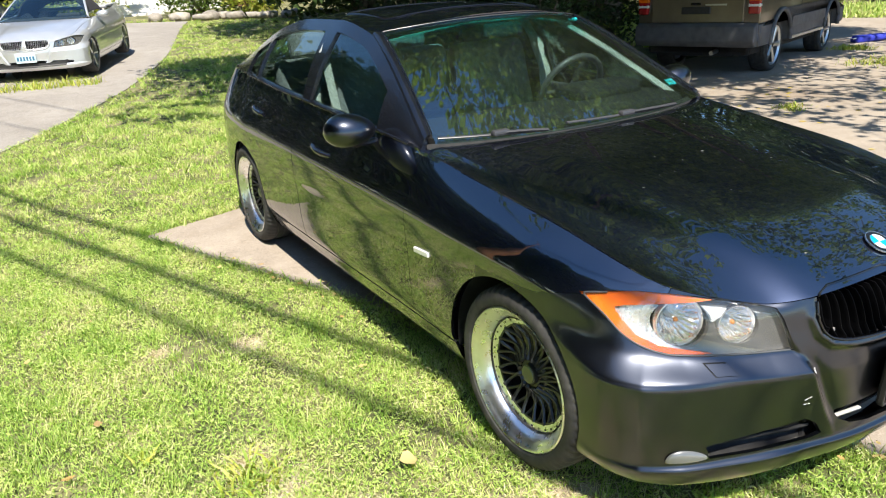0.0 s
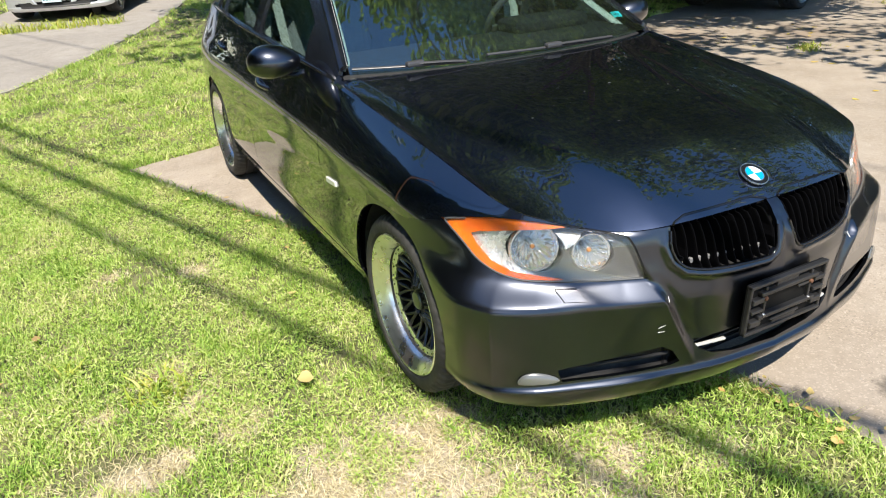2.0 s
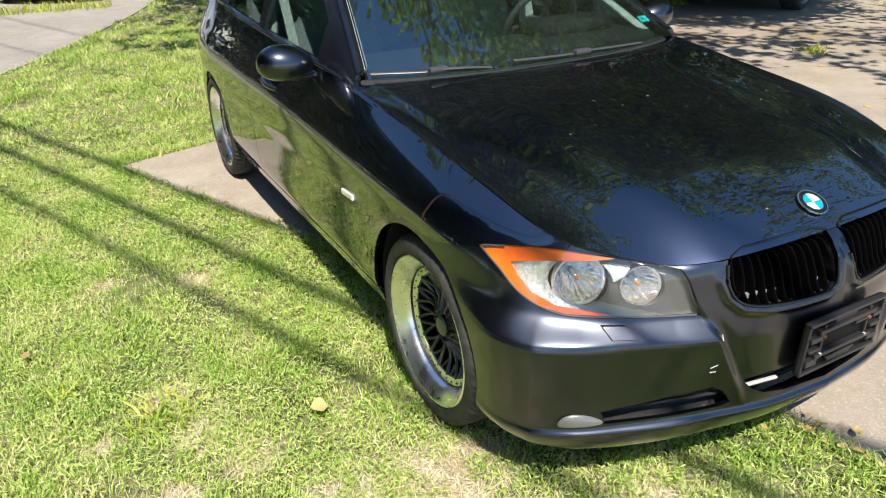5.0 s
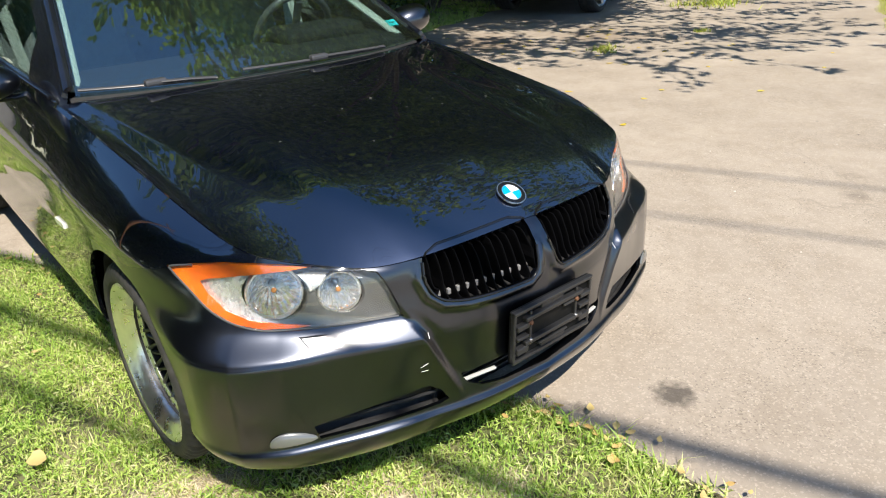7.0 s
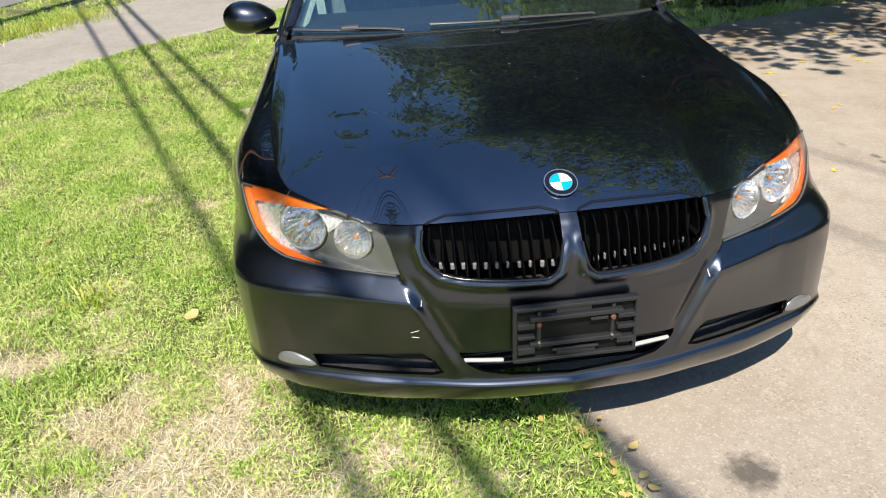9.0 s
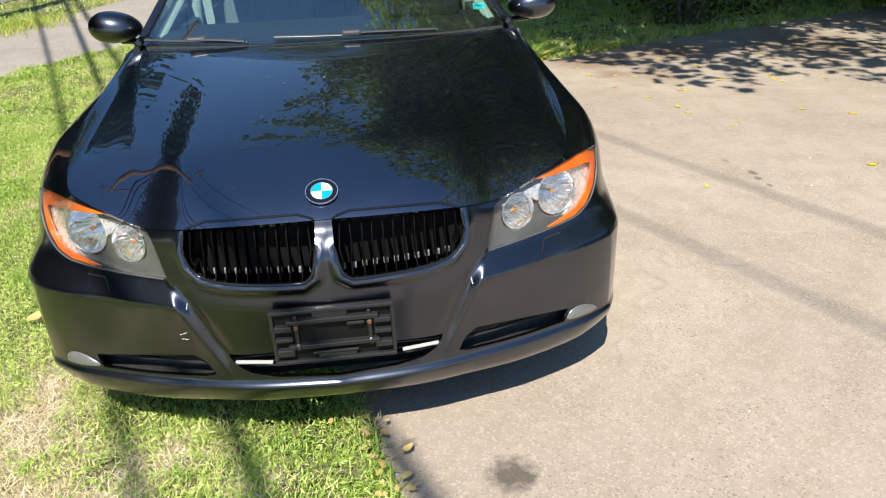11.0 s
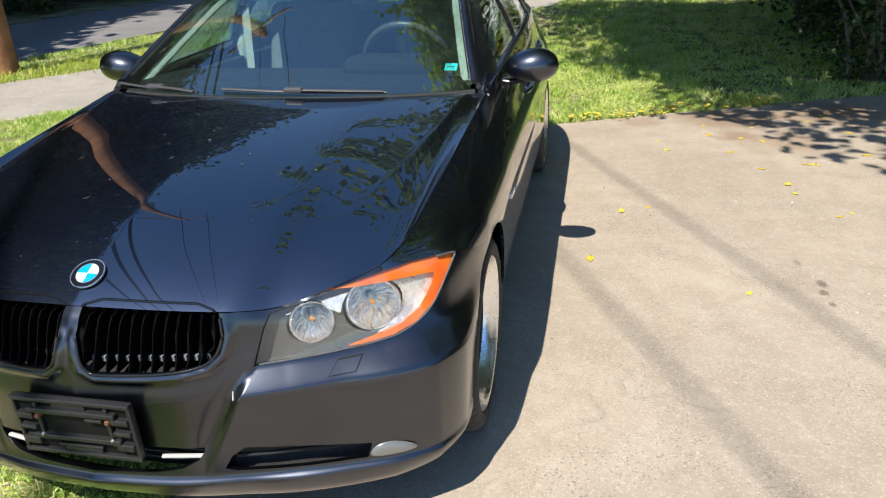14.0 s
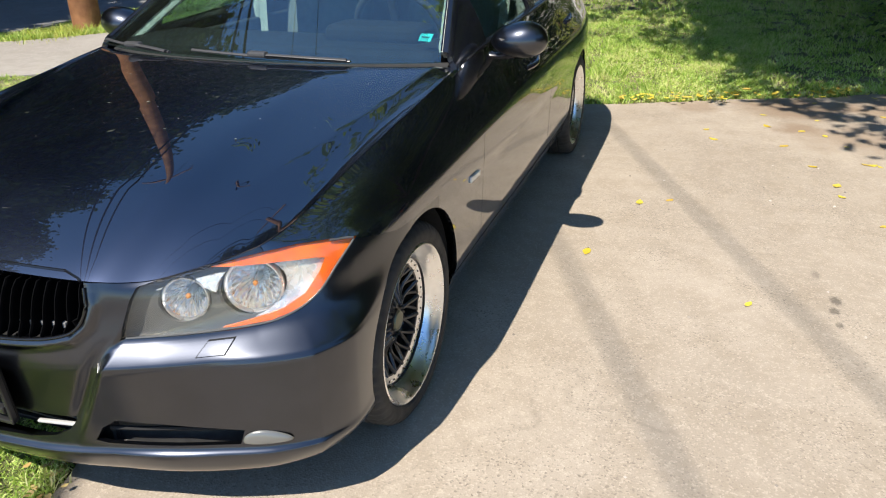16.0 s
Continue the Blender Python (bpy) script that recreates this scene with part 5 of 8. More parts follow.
def worn_spots(m):
    """Dry straw and bare earth at the worn spots, with ragged rims."""
    nt, nodes, links = nodes_of(m)
    b = nodes["Principled BSDF"]
    col = b.inputs["Base Color"].links[0].from_socket
    co = nodes.new("ShaderNodeTexCoord").outputs["Object"]
    n = nodes.new("ShaderNodeTexNoise")
    n.inputs["Scale"].default_value, n.inputs["Detail"].default_value = 7.0, 8
    links.new(co, n.inputs["Vector"])
    fine = nodes.new("ShaderNodeTexNoise")
    fine.inputs["Scale"].default_value, fine.inputs["Detail"].default_value = 70.0, 6
    links.new(co, fine.inputs["Vector"])
    straw = nodes.new("ShaderNodeValToRGB")
    straw.color_ramp.elements[0].position, straw.color_ramp.elements[1].position = 0.3, 0.62
    straw.color_ramp.elements[0].color, straw.color_ramp.elements[1].color = (0.25, 0.20, 0.14, 1), (0.55, 0.48, 0.37, 1)
    links.new(fine.outputs[0], straw.inputs[0])
    for x, y, r in WORN:
        d = nodes.new("ShaderNodeVectorMath")
        d.operation = "DISTANCE"
        links.new(co, d.inputs[0])
        d.inputs[1].default_value = (x, y, 0)
        wob = nodes.new("ShaderNodeMath")
        wob.operation = "MULTIPLY_ADD"
        links.new(n.outputs[0], wob.inputs[0])
        wob.inputs[1].default_value = 1.6 * r
        links.new(d.outputs["Value"], wob.inputs[2])
        k = nodes.new("ShaderNodeMapRange")
        k.inputs[1].default_value, k.inputs[2].default_value, k.inputs[3].default_value, k.inputs[4].default_value = 1.3 * r, 2.0 * r, 1, 0
        links.new(wob.outputs[0], k.inputs[0])
        mix = nodes.new("ShaderNodeMix")
        mix.data_type = "RGBA"
        links.new(k.outputs[0], mix.inputs[0])
        links.new(col, mix.inputs[6])
        links.new(straw.outputs[0], mix.inputs[7])
        col = mix.outputs[2]
    links.new(col, b.inputs["Base Color"])


worn_spots(SOIL)
DRIVE = mat("driveway_concrete", (0.4, 0.35, 0.3), 0.9)
STREET = mat("street_asphalt", (0.3, 0.28, 0.26), 0.9)
ASPHALT = mat("side_drive_asphalt", (0.28, 0.26, 0.24), 0.92)
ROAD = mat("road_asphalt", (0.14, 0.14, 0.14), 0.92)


def paving(m, dark, light, stones, stone_share, blotch, stains=(), dirt=()):
    """Worn paving: a sandy field with broad patches, fine stones in two tones, and stains of their own shape."""
    nt, nodes, links = nodes_of(m)
    b = nodes["Principled BSDF"]
    co = nodes.new("ShaderNodeTexCoord").outputs["Object"]

    def noise_of(scale, detail=5):
        n = nodes.new("ShaderNodeTexNoise")
        n.inputs["Scale"].default_value, n.inputs["Detail"].default_value = scale, detail
        links.new(co, n.inputs["Vector"])
        return n.outputs[0]

    def ramp_of(value, lo, hi, a, c):
        r = nodes.new("ShaderNodeMapRange")
        r.inputs[1].default_value, r.inputs[2].default_value, r.inputs[3].default_value, r.inputs[4].default_value = lo, hi, a, c
        links.new(value, r.inputs[0])
        return r.outputs[0]

    def mixed(fac, a, c):
        x = nodes.new("ShaderNodeMix")
        x.data_type = "RGBA"
        for sock, v in ((x.inputs[0], fac), (x.inputs[6], a), (x.inputs[7], c)):
            if isinstance(v, tuple):
                sock.default_value = (*v, 1)
            elif isinstance(v, float):
                sock.default_value = v
            else:
                links.new(v, sock)
        return x.outputs[2]

    col = mixed(ramp_of(noise_of(blotch, 7), 0.33, 0.67, 0, 1), dark, light)
    col = mixed(ramp_of(noise_of(0.35, 3), 0.4, 0.75, 0, 0.45), col, tuple(0.82 * v for v in dark))
    col = mixed(ramp_of(noise_of(5.5, 8), 0.42, 0.72, 0, 0.5), col, tuple(0.80 * v * w for v, w in zip(dark, (1.02, 0.98, 0.92))))
    col = mixed(ramp_of(noise_of(19, 6), 0.5, 0.75, 0, 0.35), col, tuple(1.18 * v for v in light))
    v = nodes.new("ShaderNodeTexVoronoi")
    v.inputs["Scale"].default_value = stones
    links.new(co, v.inputs["Vector"])
    sep = nodes.new("ShaderNodeSeparateColor")
    links.new(v.outputs["Color"], sep.inputs[0])
    col = mixed(ramp_of(sep.outputs[0], 1 - stone_share, 1 - 0.5 * stone_share, 0, 0.42), col, tuple(min(1, 1.3 * u) for u in light))
    patchy = nodes.new("ShaderNodeMath")
    patchy.operation = "MULTIPLY"
    links.new(ramp_of(sep.outputs[1], 1 - stone_share, 1.0, 0, 0.75), patchy.inputs[0])
    links.new(ramp_of(noise_of(2.4, 6), 0.38, 0.66, 0.12, 1.0), patchy.inputs[1])
    col = mixed(patchy.outputs[0], col, tuple(0.45 * u for u in dark))
    # hairline cracks, broken up by a wide noise
    wav, lift = nodes.new("ShaderNodeVectorMath"), nodes.new("ShaderNodeTexNoise")
    lift.inputs["Scale"].default_value, lift.inputs["Detail"].default_value = 2.6, 6
    links.new(co, lift.inputs["Vector"])
    wav.operation = "MULTIPLY_ADD"
    links.new(lift.outputs["Color"], wav.inputs[0])
    wav.inputs[1].default_value = (0.7, 0.7, 0)
    links.new(co, wav.inputs[2])
    cr = nodes.new("ShaderNodeTexVoronoi")
    cr.feature = "DISTANCE_TO_EDGE"
    cr.inputs["Scale"].default_value = 0.55
    links.new(wav.outputs[0], cr.inputs["Vector"])
    thin = nodes.new("ShaderNodeMath")
    thin.operation = "MULTIPLY"
    links.new(ramp_of(cr.outputs["Distance"], 0.0, 0.006, 0.3, 0), thin.inputs[0])
    links.new(ramp_of(noise_of(1.1, 4), 0.5, 0.6, 0, 1), thin.inputs[1])
    col = mixed(thin.outputs[0], col, tuple(0.5 * u for u in dark))
    col = mixed(ramp_of(noise_of(260, 3), 0.3, 0.7, 0, 0.22), col, tuple(0.55 * u for u in dark))
    for x, y, r, dark_by, stretch in stains:
        d = nodes.new("ShaderNodeVectorMath")
        d.operation = "SUBTRACT"
        links.new(co, d.inputs[0])
        d.inputs[1].default_value = (x, y, 0)
        sc = nodes.new("ShaderNodeVectorMath")
        sc.operation = "MULTIPLY"
        links.new(d.outputs[0], sc.inputs[0])
        sc.inputs[1].default_value = (1, stretch, 0)
        ln = nodes.new("ShaderNodeVectorMath")
        ln.operation = "LENGTH"
        links.new(sc.outputs[0], ln.inputs[0])
        wob = nodes.new("ShaderNodeMath")
        wob.operation = "MULTIPLY_ADD"
        links.new(noise_of(2.2 / r, 6), wob.inputs[0])
        wob.inputs[1].default_value = 1.5 * r
        links.new(ln.outputs["Value"], wob.inputs[2])
        col = mixed(ramp_of(wob.outputs[0], 1.15 * r, 1.75 * r, dark_by, 0), col, (0.035, 0.03, 0.026))
    for x, y, r, share in dirt:
        d = nodes.new("ShaderNodeVectorMath")
        d.operation = "DISTANCE"
        links.new(co, d.inputs[0])
        d.inputs[1].default_value = (x, y, 0)
        wob = nodes.new("ShaderNodeMath")
        wob.operation = "MULTIPLY_ADD"
        links.new(noise_of(1.6 / r, 7), wob.inputs[0])
        wob.inputs[1].default_value = 1.6 * r
        links.new(d.outputs["Value"], wob.inputs[2])
        col = mixed(ramp_of(wob.outputs[0], 1.1 * r, 1.9 * r, share, 0), col, (0.20, 0.135, 0.085))
    links.new(col, b.inputs["Base Color"])
    bp = nodes.new("ShaderNodeBump")
    bp.inputs["Strength"].default_value, bp.inputs["Distance"].default_value = 0.22, 0.003
    add = nodes.new("ShaderNodeMath")
    links.new(v.outputs["Distance"], add.inputs[0])
    links.new(noise_of(120, 4), add.inputs[1])
    links.new(add.outputs[0], bp.inputs["Height"])
    links.new(bp.outputs[0], b.inputs["Normal"])
    return m


paving(DRIVE, (0.315, 0.266, 0.212), (0.405, 0.348, 0.283), 170, 0.2, 1.3, ((0.445, -0.905, 0.085, 0.75, 1.0), (0.17, -0.735, 0.03, 0.5, 1.0), (2.220, 1.15, 0.030, 0.62, 0.6), (2.203, 1.06, 0.026, 0.6, 0.7), (2.208, 0.95, 0.020, 0.55, 0.7), (2.17, 1.37, 0.022, 0.35, 0.45), (2.6, -0.6, 0.08, 0.3, 1.0)), ((2.3, 4.35, 0.5, 0.75), (3.2, 4.6, 0.6, 0.8), (4.6, 4.4, 0.8, 0.6), (2.6, 3.6, 0.42, 0.5), (2.3, 3.75, 0.2, 0.6), (1.6, 4.2, 0.25, 0.5), (6.0, 3.6, 0.8, 0.4)))
paving(STREET, (0.315, 0.267, 0.214), (0.40, 0.347, 0.288), 130, 0.22, 1.1)
paving(ASPHALT, (0.27, 0.247, 0.22), (0.36, 0.333, 0.30), 110, 0.15, 0.9)
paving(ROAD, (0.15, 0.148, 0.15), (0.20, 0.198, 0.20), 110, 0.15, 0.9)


def land(x, y):
    """The ground's height: level round the sedan, rising behind it on its right."""
    s = -0.3 * np.asarray(x, float) + 0.95 * np.asarray(y, float) - 4.5
    return 0.048 * np.where(s > 0, s * s / (s + 2.0), 0.0) * np.exp(-np.maximum(s - 24, 0) / 30)


_gx = np.concatenate([-np.geomspace(600, 10, 18), np.linspace(-9.6, 14, 75), np.geomspace(14.5, 600, 18)])
_gy = np.concatenate([-np.geomspace(600, 6, 18), np.linspace(-5.6, 24, 90), np.geomspace(24.6, 600, 18)])
_X, _Y = np.meshgrid(_gx, _gy)
_Z = land(_X, _Y) - 0.012
_i = np.arange(_X.size).reshape(_X.shape)
_me = mesh_of(np.stack([_X, _Y, _Z], -1).reshape(-1, 3), np.stack([_i[:-1, :-1], _i[:-1, 1:], _i[1:, 1:], _i[1:, :-1]], -1).reshape(-1, 4).tolist())
tagged(part("ground", _me, SOIL), "sunlit lawn soil with pale dry patches", "lawn", kind="structure")

# the driveway runs along u, across v; its near end meets the street at a weedy seam
U, V = Vector((0.346, -0.938, 0)), Vector((0.934, 0.358, 0))
CORNER = Vector((-1.49, 3.32, 0))


def wavy_edge(a, b, n, size, seed):
    """Points from a to b that wander a little, as a worn edge does."""
    a, b = Vector(a), Vector(b)
    side = Vector((-(b - a).y, (b - a).x, 0)).normalized()
    out = []
    for k in range(n):
        t = k / (n - 1)
        w = 0 if k in (0, n - 1) else size * (noise.noise((t * (b - a).length * 2.5, seed, 0)) + 0.5 * noise.noise((t * (b - a).length * 9, seed, 3)))
        out.append(a + (b - a) * t + side * w)
    return out


SEAM = [(0.15, -1.78, 0), (0.73, -1.58, 0), (1.39, -1.36, 0), (2.4, -1.0, 0), (3.75, -0.51, 0), (6.5, 0.53, 0), (10.05, 2.0, 0), (16.0, 4.3, 0)]
_edge_l = wavy_edge(CORNER, (0.06, -0.58, 0), 70, 0.025, 1) + wavy_edge((0.06, -0.58, 0), (0.14, -0.96, 0), 12, 0.02, 2)[1:] + wavy_edge((0.14, -0.96, 0), (0.15, -1.78, 0), 14, 0.03, 4)[1:]
_edge_b = wavy_edge(CORNER, (0.95, 4.10, 0), 40, 0.03, 5) + wavy_edge((0.95, 4.10, 0), (3.6, 5.3, 0), 30, 0.05, 6)[1:] + wavy_edge((3.6, 5.3, 0), (17.0, 10.2, 0), 40, 0.1, 7)[1:]
_poly = [(p[0], p[1]) for p in _edge_b] + [(18.5, 5.2)] + [(p[0], p[1]) for p in SEAM[::-1]] + [(p.x, p.y) for p in _edge_l[-2:0:-1]]
tagged(part("driveway", prism(_poly, "z", -0.15, 0.0), DRIVE), "worn tan concrete driveway with oil stains and cable shadows", "driveway", kind="structure")
_poly = [(p[0], p[1] - 0.001) for p in SEAM] + [(18.5, 5.1), (22, -6), (14, -14), (-6, -14), (-6.0, -4.1)]
tagged(part("street", prism(_poly, "z", -0.15, -0.004), STREET), "grey-tan street paving with small stones", "street", kind="structure")


def ribbon(name, near, far, m, lift, label, category, n=70):
    a, b = smooth_line([(x, y, 0) for x, y in near], n), smooth_line([(x, y, 0) for x, y in far], n)
    rows = []
    for t in np.linspace(0, 1, 9):
        p = a + (b - a) * t
        p[:, 2] = land(p[:, 0], p[:, 1]) + lift
        rows.append(p)
    sh = Sheet(np.array(rows), (0, 0, 1), 0.05)
    return tagged(part(name, sh.finish(sh.mesh()), m), label, category, kind="structure")


SIDE_NEAR = ((-7.4, 1.65), (-6.6, 2.2), (-4.74, 3.59), (-3.93, 4.3), (-3.5, 5.25), (-3.0, 6.2), (-2.28, 6.95), (-1.43, 8.46), (-0.42, 10.5), (1.04, 14.6), (2.4, 19.6), (3.3, 22.5))
SIDE_FAR = ((-9.2, 3.3), (-8.4, 3.8), (-6.3, 5.0), (-5.6, 5.75), (-4.9, 6.7), (-4.5, 7.8), (-4.1, 9.0), (-3.7, 10.2), (-2.9, 12.6), (-1.6, 16.5), (-0.2, 20.5), (0.8, 23.5))
ribbon("side_driveway", SIDE_NEAR, SIDE_FAR, ASPHALT, 0.004, "pale asphalt side driveway between two lawns", "driveway")
ROAD_NEAR = ((-7.6, 4.3), (-7.2, 4.7), (-6.75, 6.0), (-6.7, 6.9), (-6.3, 8.3), (-6.0, 9.4), (-4.6, 14.0), (-2.4, 20.0))
ROAD_FAR = ((-11.0, 6.85), (-10.5, 7.2), (-9.9, 8.6), (-9.6, 9.6), (-9.2, 11.0), (-8.8, 12.4), (-7.2, 17.0), (-5.0, 23.0))
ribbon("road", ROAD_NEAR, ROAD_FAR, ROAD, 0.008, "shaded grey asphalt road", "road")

# ---- grass, weeds, trees ----
rng = np.random.default_rng(7)
BLADE = mat("grass_blade", (0.2, 0.32, 0.05), 0.55, Transmission_Weight=0.0)
LEAF = mat("leaf", (0.06, 0.11, 0.025), 0.36)
DARK_LEAF = mat("dark_leaf", (0.04, 0.07, 0.02), 0.55)
YELLOW_LEAF = mat("yellow_leaf", (0.6, 0.45, 0.05), 0.6)
BARK = grain(mat("bark", (0.14, 0.11, 0.08), 0.9), (0.08, 0.065, 0.05), (0.2, 0.165, 0.125), 12, bump=0.8, distance=0.03)


def leafy(m, tones, through, patch=0.0):
    """Leaf colour that changes from leaf to leaf, part of the light passing through; patch: how far it also drifts over the plan."""
    nt, nodes, links = nodes_of(m)
    b = nodes["Principled BSDF"]
    g = nodes.new("ShaderNodeNewGeometry")
    ramp = nodes.new("ShaderNodeValToRGB")
    while len(ramp.color_ramp.elements) < len(tones):
        ramp.color_ramp.elements.new(0.5)
    for k, (e, c) in enumerate(zip(ramp.color_ramp.elements, tones)):
        e.position, e.color = k / (len(tones) - 1), (*c, 1)
    links.new(g.outputs["Random Per Island"], ramp.inputs[0])
    if patch:
        n, add = nodes.new("ShaderNodeTexNoise"), nodes.new("ShaderNodeMath")
        n.inputs["Scale"].default_value, n.inputs["Detail"].default_value, n.inputs["Roughness"].default_value = 3.2, 6, 0.62
        links.new(g.outputs["Position"], n.inputs["Vector"])
        span = nodes.new("ShaderNodeMapRange")
        span.clamp = False
        span.inputs[1].default_value, span.inputs[2].default_value, span.inputs[3].default_value, span.inputs[4].default_value = 0.3, 0.7, -patch, patch
        links.new(n.outputs[0], span.inputs[0])
        links.new(span.outputs[0], add.inputs[0])
        links.new(g.outputs["Random Per Island"], add.inputs[1])
        links.new(add.outputs[0], ramp.inputs[0])
    links.new(ramp.outputs[0], b.inputs["Base Color"])
    t = nodes.new("ShaderNodeBsdfTranslucent")
    links.new(ramp.outputs[0], t.inputs[0])
    mix = nodes.new("ShaderNodeMixShader")
    mix.inputs[0].default_value = through
    links.new(b.outputs[0], mix.inputs[1])
    links.new(t.outputs[0], mix.inputs[2])
    links.new(mix.outputs[0], nodes["Material Output"].inputs[0])
    return m


leafy(BLADE, ((0.22, 0.38, 0.055), (0.35, 0.51, 0.085), (0.48, 0.62, 0.14), (0.58, 0.68, 0.21), (0.70, 0.66, 0.34)), 0.35, 0.42)
leafy(LEAF, ((0.07, 0.125, 0.022), (0.125, 0.20, 0.036), (0.24, 0.32, 0.065)), 0.5)
leafy(DARK_LEAF, ((0.02, 0.045, 0.012), (0.04, 0.075, 0.018), (0.06, 0.10, 0.025)), 0.25)
leafy(YELLOW_LEAF, ((0.62, 0.46, 0.03), (0.70, 0.60, 0.08), (0.55, 0.34, 0.08)), 0.2)
WEED = leafy(mat("weed_leaf", (0.3, 0.4, 0.06), 0.5), ((0.26, 0.38, 0.05), (0.45, 0.52, 0.07), (0.62, 0.58, 0.16)), 0.35)


def tri_mesh(name, verts, tris):
    """A mesh from arrays, quickly."""
    me = bpy.data.meshes.new(name)
    me.vertices.add(len(verts))
    me.vertices.foreach_set("co", np.ascontiguousarray(verts, np.float32).ravel())
    me.loops.add(3 * len(tris))
    me.loops.foreach_set("vertex_index", np.ascontiguousarray(tris, np.int32).ravel())
    me.polygons.add(len(tris))
    me.polygons.foreach_set("loop_start", np.arange(0, 3 * len(tris), 3, dtype=np.int32))
    me.update(calc_edges=True)
    me.validate()
    return me


def field_noise(x, y, scale, seed=0.0):
    """Smooth values in about -1..1 over the plan, as sums of waves."""
    out = np.zeros_like(x)
    r = np.random.default_rng(int(seed) + 11)
    for k in range(10):
        a, f, p = r.uniform(0, 2 * np.pi), scale * r.uniform(0.5, 2.0), r.uniform(0, 6.28)
        out += np.sin((x * np.cos(a) + y * np.sin(a)) * f + p) / 10 ** 0.5
    return out


def blades(x, y, z, height, width, lean=0.6, plain=False):
    """Bent grass blades standing on the given points: three triangles each, or one where plain."""
    n = len(x)
    a, b = rng.uniform(0, 2 * np.pi, n), rng.uniform(0, 2 * np.pi, n)
    h = height * rng.uniform(0.45, 1.25, n)
    bend = lean * h * rng.uniform(0.2, 1.5, n)
    w = width * rng.uniform(0.7, 1.3, n) / 2
    base = np.stack([x, y, z], -1)
    side = np.stack([np.cos(a) * w, np.sin(a) * w, 0 * w], -1)
    fwd = np.stack([np.cos(b), np.sin(b), 0 * b], -1)
    up = np.array([0, 0, 1.0])
    mid = base + fwd * (0.35 * bend)[:, None] + up * (0.62 * h)[:, None]
    tip = base + fwd * bend[:, None] + up * (h * 0.95)[:, None]
    if plain:
        return np.stack([base - 1.5 * side, base + 1.5 * side, tip], 1).reshape(-1, 3), np.arange(3 * n).reshape(-1, 3)
    v = np.stack([base - side, base + side, mid + 0.75 * side, mid - 0.75 * side, tip], 1).reshape(-1, 3)
    k = 5 * np.arange(n)[:, None]
    t = np.concatenate([k + [0, 1, 2], k + [0, 2, 3], k + [3, 2, 4]], 1).reshape(-1, 3)
    return v, t


def left_of(x, y, a, b):
    return (b[0] - a[0]) * (y - a[1]) - (b[1] - a[1]) * (x - a[0])


def inside_poly(x, y, poly):
    p = np.array(poly, float)
    hit = np.zeros(len(x), bool)
    for (x0, y0), (x1, y1) in zip(p, np.roll(p, -1, 0)):
        if y0 != y1:
            cross = ((y0 > y) != (y1 > y)) & (x < (x1 - x0) * (y - y0) / (y1 - y0) + x0)
            hit ^= cross
    return hit


_drive_poly = [(p[0], p[1]) for p in _edge_b] + [(18.5, 5.2)] + [(p[0], p[1]) for p in SEAM[::-1]] + [(p.x, p.y) for p in _edge_l[-2:0:-1]]
_street_poly = [(p[0], p[1]) for p in SEAM] + [(18.5, 5.1), (22, -6), (14, -14), (-6, -14), (-6.0, -4.1)]
_side_poly = list(SIDE_NEAR) + list(SIDE_FAR)[::-1]
_road_poly = list(ROAD_NEAR) + list(ROAD_FAR)[::-1]


def spots(x, y):
    """How worn the lawn is at the straw-coloured spots."""
    ragged = np.clip(1 + 0.9 * field_noise(x, y, 24, 33), 0.05, 2.2)
    return ragged * sum(1.6 * np.exp(-((x - a) ** 2 + (y - b) ** 2) / (0.85 * r) ** 2) for a, b, r in WORN)


def lawn(name, box_, count, height, width, label, thin=0.5):
    per, loose = 9, 0.016 if height < 0.05 else 0.03
    x, y = (np.repeat(rng.uniform(a, b, count // per), per) + rng.normal(0, loose, count // per * per) for a, b in ((box_[0], box_[2]), (box_[1], box_[3])))
    count = len(x)
    keep = ~(inside_poly(x, y, _drive_poly) | inside_poly(x, y, _street_poly) | inside_poly(x, y, _side_poly) | inside_poly(x, y, _road_poly))
    bare = field_noise(x, y, 2.6, 3) + 0.6 * field_noise(x, y, 7.0, 5)
    # the strip in front of the sedan is worn thin
    worn = np.clip((-y + 0.4) / 1.2, 0, 1) * 0.3 + 1.6 * spots(x, y)
    keep &= rng.uniform(0, 1, count) > np.clip((bare - 0.75 + worn) * thin, 0, 0.95)
    x, y = x[keep], y[keep]
    tall = 1 + 0.35 * field_noise(x, y, 3.5, 9) + 0.4 * field_noise(x, y, 15, 19)
    v, t = blades(x, y, land(x, y) - 0.012, height * np.clip(tall, 0.4, 2.0), width, 0.85, height > 0.043)
    tagged(part(name, tri_mesh(name, v, t), BLADE), label, "grass", kind="stuff")


lawn("lawn_grass", (-3.3, -1.9, 0.3, 3.6), 170000, 0.036, 0.0042, "short sunlit mown grass with straw-coloured thin patches")


